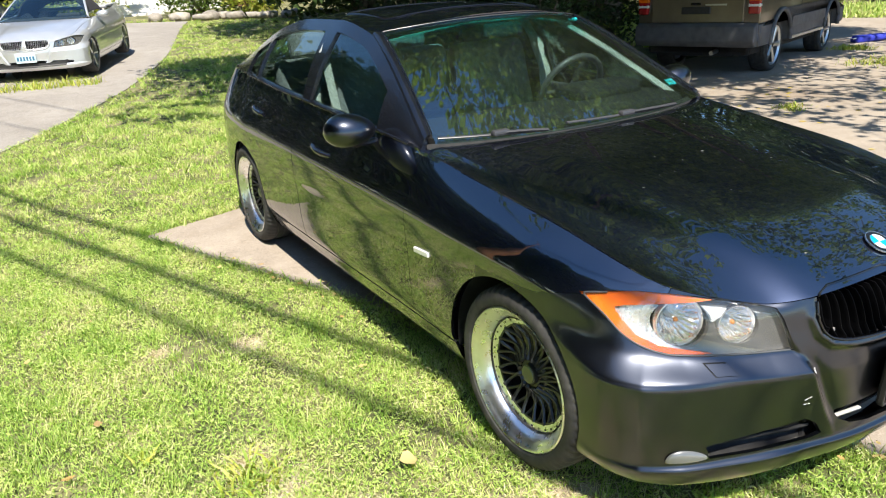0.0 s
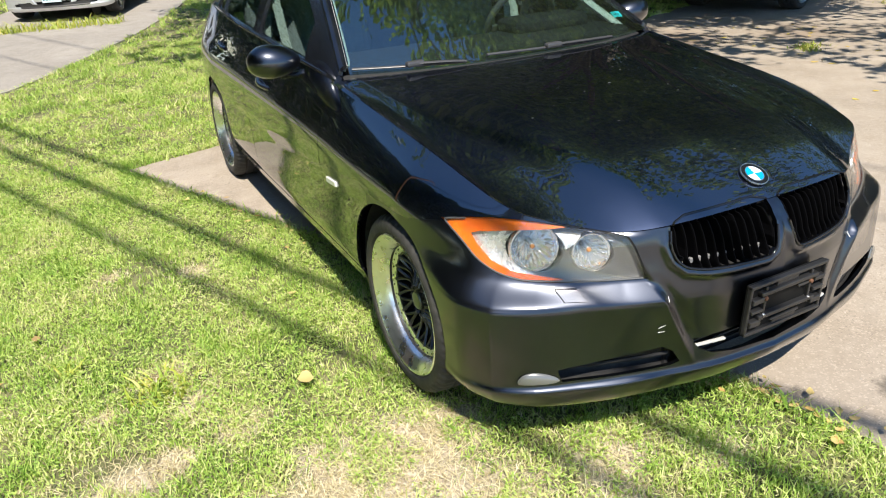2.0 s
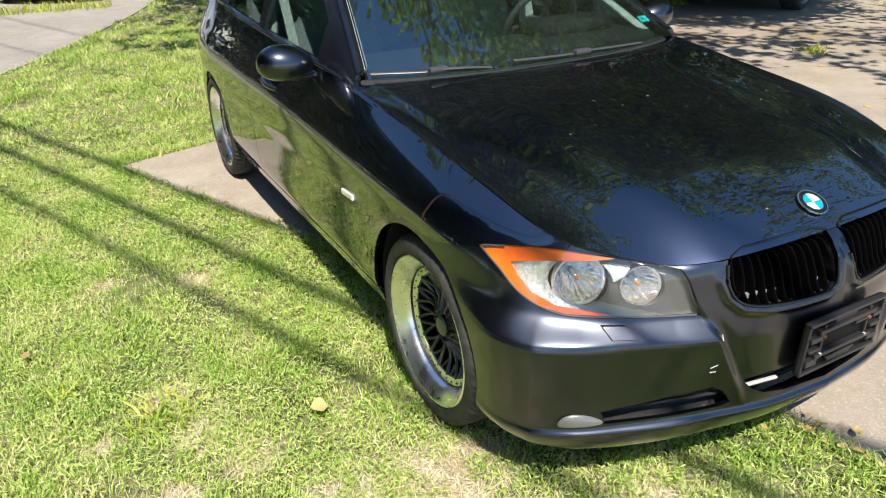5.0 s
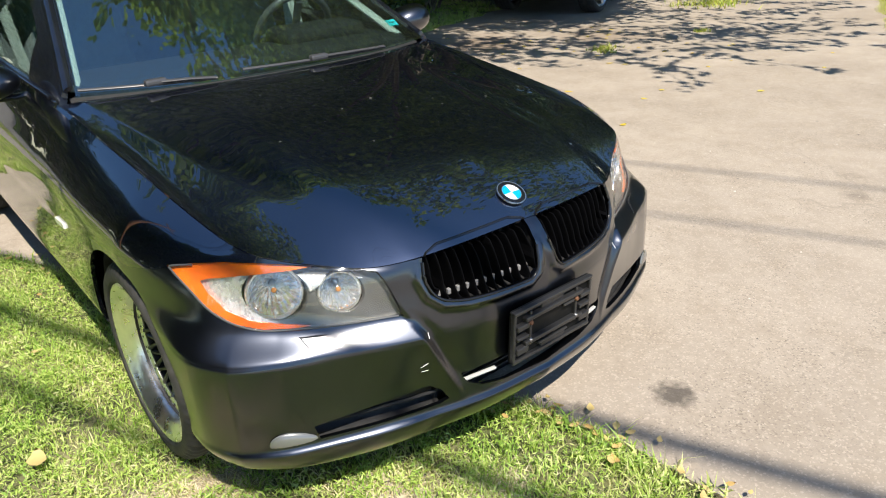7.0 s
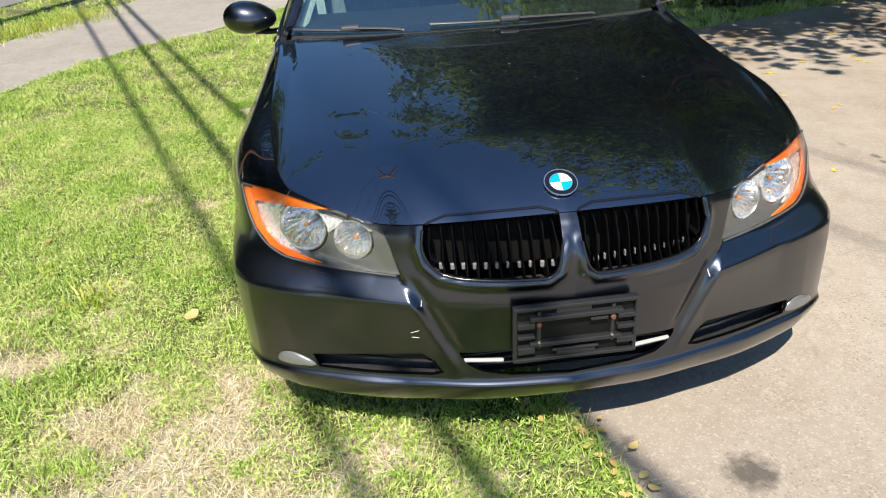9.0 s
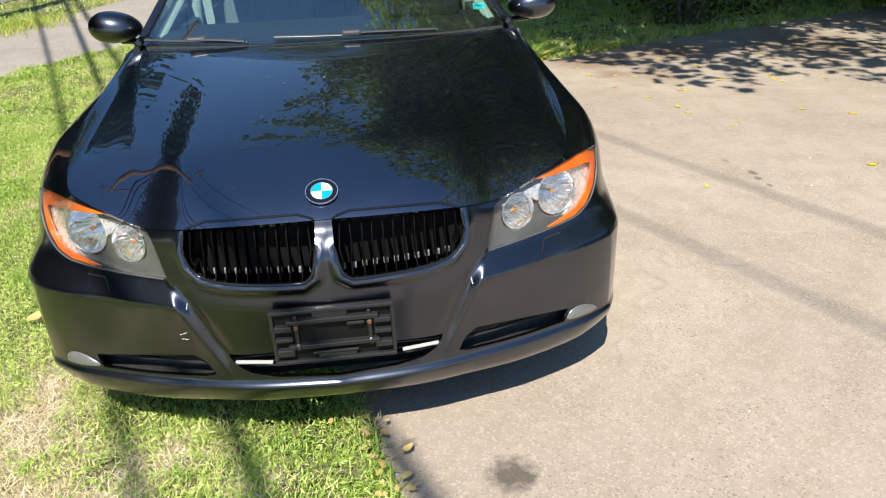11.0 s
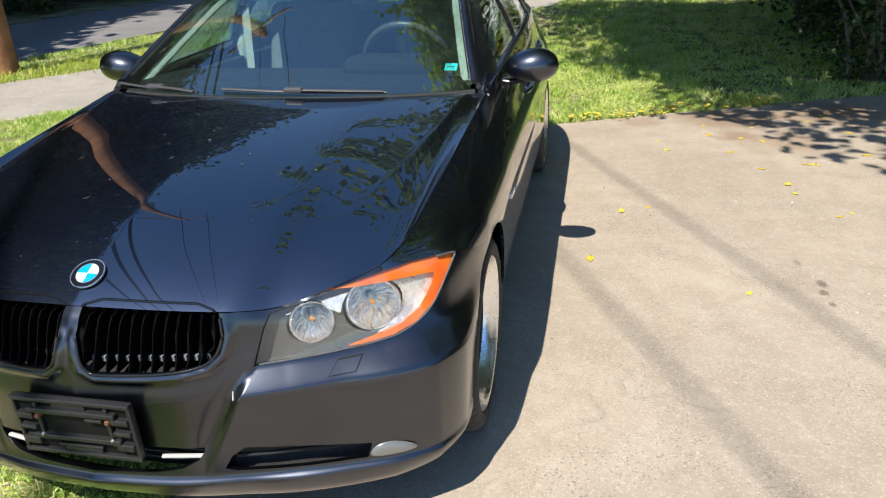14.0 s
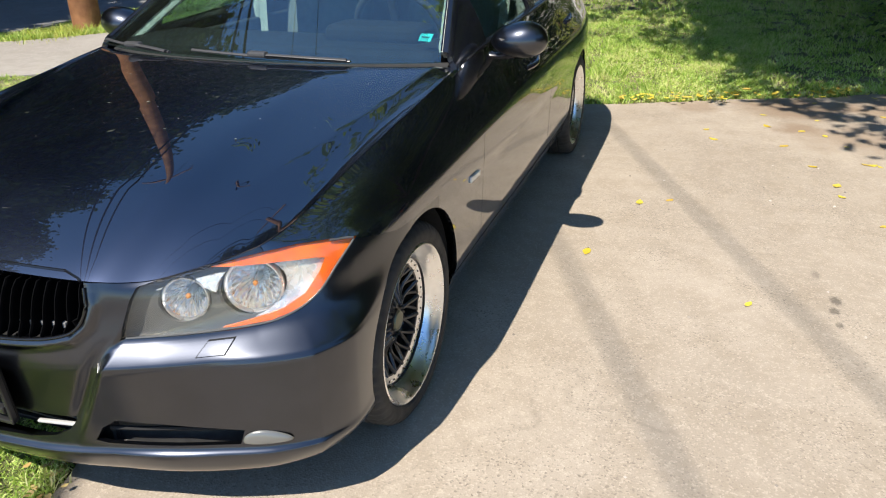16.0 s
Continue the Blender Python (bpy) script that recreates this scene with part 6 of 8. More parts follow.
def clover(name, box_, count, size, label):
    """Small flat leaflets lying among the grass."""
    x, y = (np.repeat(rng.uniform(a, b, count // 3), 3) + rng.normal(0, size * 0.6, count // 3 * 3) for a, b in ((box_[0], box_[2]), (box_[1], box_[3])))
    keep = ~(inside_poly(x, y, _drive_poly) | inside_poly(x, y, _street_poly) | inside_poly(x, y, _side_poly))
    bare = field_noise(x, y, 2.6, 3) + 0.6 * field_noise(x, y, 7.0, 5)
    keep &= (field_noise(x, y, 1.6, 21) + rng.normal(0, 0.5, len(x)) > -0.5) & (bare + spots(x, y) + rng.normal(0, 0.4, len(x)) < 1.2)
    x, y = x[keep], y[keep]
    n = len(x)
    c = np.stack([x, y, land(x, y) + rng.uniform(0.002, 0.034, n)], -1)
    a, t, r = rng.uniform(0, 2 * np.pi, n), rng.normal(0.1, 0.45, n), rng.normal(0, 0.45, n)
    ln = size * rng.uniform(0.6, 1.4, n)
    f = np.stack([np.cos(a) * np.cos(t), np.sin(a) * np.cos(t), np.sin(t)], -1) * (ln / 2)[:, None]
    w = np.stack([-np.sin(a) * np.cos(r), np.cos(a) * np.cos(r), np.sin(r)], -1) * (0.105 * ln)[:, None]
    v = np.stack([c - f, c - w + 0.1 * f, c + f, c + w + 0.1 * f], 1).reshape(-1, 3)
    k = 4 * np.arange(n)[:, None]
    tagged(part(name, tri_mesh(name, v, np.concatenate([k + [0, 1, 2], k + [0, 2, 3]], 1).reshape(-1, 3)), BLADE), label, "weeds", kind="stuff")


clover("lawn_clover", (-3.3, -1.9, 0.3, 3.6), 270000, 0.019, "small leafy weeds among the grass")
clover("lawn_clover", (-4.6, 3.6, 2.2, 9.0), 130000, 0.027, "small leafy weeds among the grass")
STRAW = leafy(mat("dry_straw", (0.6, 0.5, 0.3), 0.7), ((0.38, 0.31, 0.16), (0.64, 0.56, 0.34), (0.82, 0.75, 0.52)), 0.2)
_wx = np.concatenate([rng.normal(a, 0.75 * r, int(6500 * r)) for a, b, r in WORN])
_wy2 = np.concatenate([rng.normal(b, 0.75 * r, int(6500 * r)) for a, b, r in WORN])
_ok = ~(inside_poly(_wx, _wy2, _drive_poly) | inside_poly(_wx, _wy2, _street_poly))
_v, _t = blades(_wx[_ok], _wy2[_ok], land(_wx[_ok], _wy2[_ok]) - 0.012, 0.024, 0.0028, 2.2)
tagged(part("dry_grass", tri_mesh("dry_grass", _v, _t), STRAW), "matted dry straw-coloured grass on worn lawn spots", "grass", kind="stuff")
lawn("lawn_grass", (-4.6, 3.6, 2.2, 9.0), 90000, 0.042, 0.0062, "short sunlit mown grass", 0.3)
lawn("lawn_grass", (0.6, 4.0, 7.5, 13.0), 70000, 0.055, 0.009, "mown grass in tree shade", 0.3)
lawn("lawn_grass", (-8.0, -2.0, -3.2, 6.5), 80000, 0.048, 0.008, "short sunlit mown grass", 0.3)
lawn("lawn_grass", (-7.0, 5.0, 6.0, 24.0), 130000, 0.05, 0.011, "bright mown grass beside the side driveway", 0.25)
lawn("lawn_grass", (9.0, 5.5, 22.0, 18.0), 30000, 0.16, 0.04, "bright sunlit grass behind the parking place", 0.2)


def tufts(name, spots, label, per=26, height=0.11, width=0.008, spread=0.05, m=WEED):
    """Weed tufts at the given plan points."""
    x = np.concatenate([rng.normal(px, spread * s, int(per * s)) for px, py, s in spots])
    y = np.concatenate([rng.normal(py, spread * s, int(per * s)) for px, py, s in spots])
    h = np.concatenate([np.full(int(per * s), height * s**0.5) for px, py, s in spots])
    v, t = blades(x, y, land(x, y) - 0.006, h, width, 1.0)
    return tagged(part(name, tri_mesh(name, v, t), m), label, "weeds", kind="stuff")


_spots = []
for a, b in zip(SEAM, SEAM[1:]):
    n = max(3, int((Vector(b) - Vector(a)).length / 0.055))
    for k in range(n):
        t = k / n
        p = Vector(a).lerp(Vector(b), t)
        gap = noise.noise((p.x * 1.9, 4.2, 0))
        if gap > -0.27 and p.x > 0.7:
            _spots.append((p.x, p.y + 0.02 * noise.noise((p.x * 6, 0, 0)), 0.5 + 0.7 * max(0, gap + 0.3)))
tufts("seam_weeds", _spots, "yellow-green weeds growing along the pavement seam", 75, 0.034, 0.0036, 0.042)
tufts("seam_weeds", _spots, "pale dry grass along the pavement seam", 60, 0.024, 0.0032, 0.05, STRAW)
tufts("seam_weeds", [(x, 11.25 + 0.05 * math.sin(9 * x), 1.0 + 0.6 * math.sin(7 * x) ** 2) for x in np.linspace(-3.4, -0.8, 26)], "weeds along the side driveway joint", 24, 0.13, 0.014, 0.07)
for _x0, _y0, _s in ((5.2, 3.05, 0.8), (10.7, 5.55, 1.8), (9.4, 4.3, 2.4), (6.9, 2.9, 0.5)):
    tufts("weed_tuft", [(_x0 + rng.normal(0, 0.12 * _s), _y0 + rng.normal(0, 0.06 * _s), _s * 0.6) for _ in range(6)], "green weed tuft on the driveway", 60, 0.075, 0.012, 0.12)
tufts("pole_weeds", [(-6.0 + 0.75 * t + rng.normal(0, 0.1), 5.75 + 1.05 * t + rng.normal(0, 0.1), 1.6) for t in np.linspace(-0.5, 2.6, 40)], "unmown grass round the utility pole", 44, 0.085, 0.008, 0.13)
tufts("lawn_weed", [(-1.70, 0.45, 1.4), (-1.62, 0.40, 1.0), (-1.95, 0.75, 0.7)], "larger weed in the lawn", 40, 0.05, 0.011, 0.04)
_edge_spots = [(p.x - 0.03, p.y, 0.6) for p in _edge_l[::2]] + [(p.x, p.y + 0.04, 0.8) for p in _edge_b[::2] if p.x < 5]
tufts("edge_grass", _edge_spots, "grass overgrowing the driveway edge", 26, 0.07, 0.007, 0.045, BLADE)


def leaves(centres, size, m_name, m, label, category, parent=None, droop=0.5, kind=""):
    """A mass of leaves folded along the rib, at the given points."""
    c = np.asarray(centres, float)
    n = len(c)
    a, tilt = rng.uniform(0, 2 * np.pi, n), rng.normal(0, droop, n)
    ln = size * rng.uniform(0.6, 1.3, n)
    f = np.stack([np.cos(a) * np.cos(tilt), np.sin(a) * np.cos(tilt), np.sin(tilt)], -1)
    roll = rng.normal(0, 0.6, n)
    s = np.stack([-np.sin(a) * np.cos(roll), np.cos(a) * np.cos(roll), np.sin(roll)], -1)
    base, tip, w = c - f * ln[:, None] / 2, c + f * ln[:, None] / 2, s * (0.34 * ln)[:, None]
    mid = c + np.array([0, 0, 1.0]) * (0.08 * ln)[:, None]
    v = np.stack([base, mid - w, tip, mid + w], 1).reshape(-1, 3)
    k = 4 * np.arange(n)[:, None]
    t = np.concatenate([k + [0, 2, 1], k + [0, 3, 2]], 1).reshape(-1, 3)
    return tagged(part(m_name, tri_mesh(m_name, v, t), m, parent), label, category, kind=kind)


def crown_points(lobes, n, hollow=0.55, clump=26, spread=0.28):
    """Leaf places: clumps near the skins of several lobes (x, y, z, rx, ry, rz)."""
    lobes = np.array(lobes, float)
    share = lobes[:, 3] * lobes[:, 4] + lobes[:, 4] * lobes[:, 5]
    pick = rng.choice(len(lobes), n // clump, p=share / share.sum())
    d = rng.normal(0, 1, (len(pick), 3))
    d /= np.linalg.norm(d, axis=1, keepdims=True)
    r = rng.uniform(hollow, 1.0, len(pick)) ** 0.6
    c = lobes[pick, :3] + d * r[:, None] * lobes[pick, 3:]
    return (c[:, None, :] + rng.normal(0, spread, (len(pick), clump, 3)) * (1, 1, 0.6)).reshape(-1, 3), c


def tree(name, foot, height, radius, lobes, n, size, label, m=LEAF, spread=0.28, limbs=14):
    top = thing(name, label, "tree", Matrix.Translation(foot))
    pts, clumps = crown_points(lobes, n, spread=spread)
    inv = np.array(foot)
    leaves(pts - inv, size, "crown", m, "dense green crown of small leaves", "", top)
    lean = Vector((0.05 * height * rng.normal(), 0.05 * height * rng.normal(), height * 0.75))
    path = [Vector((0, 0, -0.2)), lean * 0.3 + Vector((0.1, 0, 0)), lean * 0.65, lean]
    part("trunk", tube(smooth_line([tuple(p) for p in path], 14).tolist(), [radius * (1.25 - 0.075 * k) for k in range(14)], 14), BARK, top)
    for k in range(limbs):
        goal = Vector(clumps[rng.integers(len(clumps))] - inv)
        start = lean * rng.uniform(0.35, 0.95)
        mid = start.lerp(goal, 0.5) + Vector((rng.normal(0, 0.3), rng.normal(0, 0.3), 0.35))
        line = smooth_line([tuple(start), tuple(mid), tuple(goal)], 9).tolist()
        part("limb", tube(line, [radius * 0.34 * (1 - 0.10 * i) for i in range(9)], 6), BARK, top)
    return top


# big shade tree by the parking place; its boughs hang over the driveway and the lawn
big_tree = tree("shade_tree", (7.6, 9.4, 0.0), 8.5, 0.34,
     ((6.0, 2.6, 5.4, 1.9, 1.6, 0.8), (2.7, 3.4, 5.1, 1.5, 1.9, 1.1), (1.9, 4.6, 5.6, 1.2, 1.6, 0.8), (5.5, 5.0, 5.6, 2.8, 2.8, 1.6), (2.9, 6.8, 5.6, 2.2, 2.5, 1.7), (8.8, 3.9, 5.5, 2.3, 2.0, 1.2), (9.0, 7.2, 6.2, 3.0, 3.0, 2.0), (6.0, 9.0, 6.4, 2.8, 2.6, 1.8), (11.8, 5.0, 5.6, 1.8, 1.8, 1.2), (1.4, 4.4, 5.5, 0.8, 1.0, 0.5), (2.4, 5.6, 6.4, 1.4, 1.6, 0.9), (1.1, 3.5, 5.5, 0.9, 0.8, 0.4), (1.3, 7.0, 4.5, 1.0, 1.3, 0.6), (2.3, 8.2, 4.7, 1.5, 1.4, 0.8), (0.7, 8.8, 4.9, 1.3, 1.2, 0.6)),
     190000, 0.13, "tall leafy shade tree with boughs over the driveway", spread=0.26, limbs=30)
# loose sprays along the crown's rim, whose leaves can be told apart in the dappled shade
RIM = ((0.3, 1.1), (1.2, 0.7), (2.2, 0.5), (3.2, 0.35), (3.6, -0.7), (4.7, -1.6), (6.2, -1.2), (8.0, -0.4), (10.0, 0.8), (12.0, 1.8))
_leaf_at, _wood = [], []
for _k in range(104):
    _t = rng.uniform(0, len(RIM) - 1.001)
    _a, _b = np.array(RIM[int(_t)]), np.array(RIM[int(_t) + 1])
    _c = _a + (_b - _a) * (_t % 1) + (rng.normal(0.25, 0.2), rng.uniform(0.3, 2.4))
    _way, _len, _z0 = rng.normal(-1.35, 0.55), rng.uniform(0.7, 1.9), rng.uniform(4.7, 5.7)
    _line = smooth_line([(_c[0], _c[1], _z0), (_c[0] + 0.5 * _len * math.cos(_way), _c[1] + 0.5 * _len * math.sin(_way), _z0 + 0.1), (_c[0] + _len * math.cos(_way + 0.3), _c[1] + _len * math.sin(_way + 0.3), _z0 - 0.15)], 7)
    _wood.append(tube((_line - np.array((7.6, 9.4, 0))).tolist(), [0.012 - 0.0014 * i for i in range(7)], 4))
    for _i in range(int(26 * _len)):
        _p = _line[int(6.99 * rng.uniform() ** 0.8)]
        _leaf_at.append(_p + rng.normal(0, 0.085, 3))
# drooping outer boughs with gaps of sky between their leaves
for _k in range(46):
    _c = np.array((rng.uniform(-0.6, 2.4), rng.uniform(4.2, 9.0), rng.uniform(4.6, 6.6)))
    _way, _len = rng.normal(-2.2, 0.7), rng.uniform(0.9, 2.0)
    _line = smooth_line([tuple(_c), tuple(_c + (0.5 * _len * math.cos(_way), 0.5 * _len * math.sin(_way), 0.1)), tuple(_c + (_len * math.cos(_way + 0.4), _len * math.sin(_way + 0.4), -0.3))], 7)
    _wood.append(tube((_line - np.array((7.6, 9.4, 0))).tolist(), [0.014 - 0.0016 * i for i in range(7)], 4))
    for _i in range(int(40 * _len)):
        _leaf_at.append(_line[int(6.99 * rng.uniform() ** 0.8)] + rng.normal(0, 0.10, 3))
for _x0, _y0, _z0, _n in ((-0.9, 5.1, 5.1, 70), (-0.5, 5.5, 5.3, 60), (-1.4, 4.5, 5.1, 60), (-1.1, 4.2, 5.0, 40), (-0.1, 5.0, 5.2, 40)):
    _w = rng.uniform(-0.5, 0.5, _n)
    _leaf_at += [np.array((_x0 + 0.9 * w, _y0 - 0.35 * w, _z0 + 0.2 * w)) + rng.normal(0, 0.06, 3) for w in _w]
leaves(np.array(_leaf_at) - (7.6, 9.4, 0), 0.15, "rim_leaves", LEAF, "loose leaf sprays at the crown's rim", "", big_tree)
part("twigs", merged(*_wood), BARK, big_tree)
# dense dark growth behind the parking place and along the lawn
tree("dark_tree", (12.0, 13.0, 0.2), 10, 0.3, ((12, 13, 5.5, 4.5, 3.5, 4.5), (8.5, 13.5, 4.5, 3.5, 3, 4), (16, 12, 4.8, 3.5, 3, 4.2)), 26000, 0.24, "dark dense tree behind the parked vehicle", DARK_LEAF, 0.4)
tree("dark_tree", (6.0, 15.5, 0.3), 9, 0.28, ((5.5, 15.5, 5.0, 3.2, 3, 4.4), (8, 17, 6, 3, 3, 4)), 18000, 0.24, "dark dense tree behind the lawn", DARK_LEAF, 0.4)
# bushes at the driveway's back edge, trees across the road
def bush(name, foot, lobes, n, size, label, m=DARK_LEAF, spread=0.14):
    top = thing(name, label, "bush", Matrix.Translation(foot))
    pts, clumps = crown_points(lobes, n, 0.4, 22, spread)
    pts = pts[pts[:, 2] > foot[2]]
    leaves(pts - np.array(foot), size, "foliage", m, "", "", top)
    for k in range(7):
        goal = Vector(clumps[rng.integers(len(clumps))] - np.array(foot))
        part("stem", tube(smooth_line([(rng.normal(0, 0.08), rng.normal(0, 0.08), -0.05), tuple(goal * 0.5 + Vector((0, 0, 0.1))), tuple(goal)], 7).tolist(), [0.03 * (1 - 0.11 * i) for i in range(7)], 6), BARK, top)
    return top


bush("bush", (4.0, 6.1, 0.0), ((3.9, 6.2, 0.8, 0.75, 0.7, 0.9), (4.9, 6.7, 1.2, 0.95, 0.8, 1.2), (4.2, 7.2, 1.5, 1.0, 0.8, 1.3)), 10000, 0.075, "dark overgrown bush at the lawn edge")
bush("bush", (6.3, 7.4, 0.0), ((6.3, 7.5, 1.1, 1.0, 0.9, 1.1), (7.4, 8.2, 1.4, 1.0, 0.9, 1.3)), 6000, 0.085, "dark overgrown bush at the lawn edge")
bush("bush", (4.2, 9.5, 0.1), ((4.2, 9.5, 1.5, 1.2, 1.0, 1.5), (5.5, 10.2, 1.8, 1.4, 1.2, 1.8)), 6000, 0.11, "tall dark bush in tree shade")
bush("bush", (-0.5, 25.2, 0.85), ((-0.2, 25.2, 2.0, 1.4, 1.0, 1.3), (1.2, 26, 2.4, 1.4, 1.0, 1.6)), 5000, 0.14, "yellow-green shrub by the porch", WEED, 0.22)
bush("bush", (4.3, 24.6, 0.75), ((4.0, 24.6, 1.7, 1.2, 0.8, 1.1), (5.0, 25.2, 2.0, 1.2, 0.9, 1.3)), 5000, 0.14, "green conifer shrub behind the rock wall", LEAF, 0.2)
bush("bush", (5.9, 24.0, 0.7), ((5.9, 24.0, 1.35, 0.9, 0.7, 0.8),), 2500, 0.13, "pale flowering shrub behind the rock wall", WEED, 0.2)
bush("bush", (8.3, 22.0, 0.55), ((8.3, 22, 2.2, 1.6, 1.0, 1.8), (10.2, 22, 2.2, 1.6, 1.2, 2.0), (12.5, 21, 2.4, 2.0, 1.4, 2.2)), 8000, 0.16, "dark hedge behind the lawn", DARK_LEAF, 0.25)
for _x0, _y0, _h in ((-14.0, 10.5, 16.5), (-12.5, 16.5, 14), (-17.5, 7.0, 19), (-9.5, 24.0, 11), (-20, 13, 18), (-13.5, 4.5, 17), (-14.5, -1.5, 17.5), (-12.6, -0.6, 14.5), (-13.0, -6.5, 14), (-11.0, 20.0, 12.5)):
    tree("roadside_tree", (_x0, _y0, float(land(_x0, _y0))), _h, 0.25, ((_x0, _y0, 0.62 * _h, 3.2, 3.2, 0.37 * _h), (_x0 + 1.6, _y0 - 1.8, 0.40 * _h, 2.8, 2.6, 0.34 * _h), (_x0 + 1.2, _y0 + 2.2, 0.44 * _h, 2.8, 2.8, 0.36 * _h)), 24000, 0.34, "dark leafy tree across the road", DARK_LEAF, 0.45, 8)
for _x0, _y0 in ((-11.8, 8.9), (-10.9, 11.8), (-10.2, 14.2), (-12.8, 6.6), (-8.8, 18.5)):
    _z0 = float(land(_x0, _y0))
    bush("roadside_bush", (_x0, _y0, _z0), ((_x0, _y0, _z0 + 0.7, 1.3, 1.3, 0.9), (_x0 - 1.3, _y0 + 0.8, _z0 + 1.4, 1.4, 1.4, 1.5)), 4500, 0.14, "dark undergrowth along the road", DARK_LEAF, 0.2)
# a high bough seen as dappled shade on the lawn and side driveway
tree("lawn_tree", (14.0, 20.0, 0.3), 11, 0.3, ((14, 20, 6.5, 3.5, 3.2, 3.8), (17, 19, 6, 3.2, 3, 3.4)), 12000, 0.26, "leafy tree beyond the lawn", LEAF, 0.35)

# unseen trees added round the place to block low sky in the sedan's reflections
for _x0, _y0, _h in ((27, 3, 11), (29, 10, 13), (25, 17, 12), (20, 25, 12), (31, -5, 12), (30, -14, 11), (12, 32, 13), (-4, 34, 12)):
    tree("far_tree", (_x0, _y0, float(land(_x0, _y0))), _h, 0.3, ((_x0, _y0, 0.55 * _h, 4.6, 4.6, 0.44 * _h), (_x0 + 2.5, _y0 - 3.2, 0.36 * _h, 3.6, 3.4, 0.33 * _h), (_x0 - 1.5, _y0 + 3.4, 0.38 * _h, 3.6, 3.6, 0.36 * _h)), 7000, 0.75, "unseen leafy tree added to block the low sky", DARK_LEAF, 0.6, 6)

# utility pole and its cables
POLE_WOOD = grain(mat("pole_wood", (0.36, 0.2, 0.1), 0.8), (0.17, 0.070, 0.028), (0.31, 0.145, 0.065), 5, bump=0.6, bump_scale=30, distance=0.01, blotch=(2.0, 0.2))
_pf = Vector((-6.15, 5.95, float(land(-6.15, 5.95))))
pole = thing("utility_pole", "tall reddish-brown wooden utility pole beside the road", "utility pole", Matrix.Translation(_pf))
part("shaft", tube([(0, 0, -0.5 + 11.8 * k / 12) for k in range(13)], [0.185 - 0.0055 * k for k in range(13)], 24), POLE_WOOD, pole)
_along, _across = Vector((0.34, -0.94, 0)), Vector((0.94, 0.34, 0))
bm = bmesh.new()
box(bm, (2.4, 0.10, 0.12), (0, 0, 0), 0.01)
part("crossarm", bm, POLE_WOOD, pole).matrix_basis = Matrix.Translation((0, 0, 10.6)) @ Matrix.Rotation(math.atan2(0.34, 0.94), 4, "Z")
for k in (-1.1, -0.4, 0.4, 1.1):
    bm = lathe(((0, 0.0), (0, 0.04), (0.05, 0.045), (0.08, 0.03), (0.13, 0.035), (0.14, 0.0)), 12, axis="z")
    part("insulator", bm, GLOSS_BLACK, pole).matrix_basis = Matrix.Translation(Vector((0, 0, 10.66)) + _across * k)
CABLE = mat("cable_black", (0.02, 0.02, 0.02), 0.6)
_sh = Vector((SUN_FROM.x, SUN_FROM.y, 0)) / SUN_FROM.z
for sx, sy, d, h, r in ((-0.57, 0.0, 0.38, 7.0, 0.034), (-0.90, 0.0, 0.395, 7.0, 0.026), (-0.18, 0.0, 0.40, 7.4, 0.034), (1.66, 0.0, 0.44, 10.6, 0.013), (2.50, 0.0, 0.425, 11.0, 0.013)):
    p = Vector((sx, sy, 0)) + _sh * h
    way = Vector((d, -1, 0)).normalized()
    line = [p + way * t + Vector((0, 0, h + 0.0009 * (t + 2) ** 2)) for t in np.linspace(-16, 22, 24)]
    tagged(part("overhead_cable", tube([tuple(q) for q in line], r, 6), CABLE), "black overhead cable strung from the utility pole", "cable", group="overhead cables")

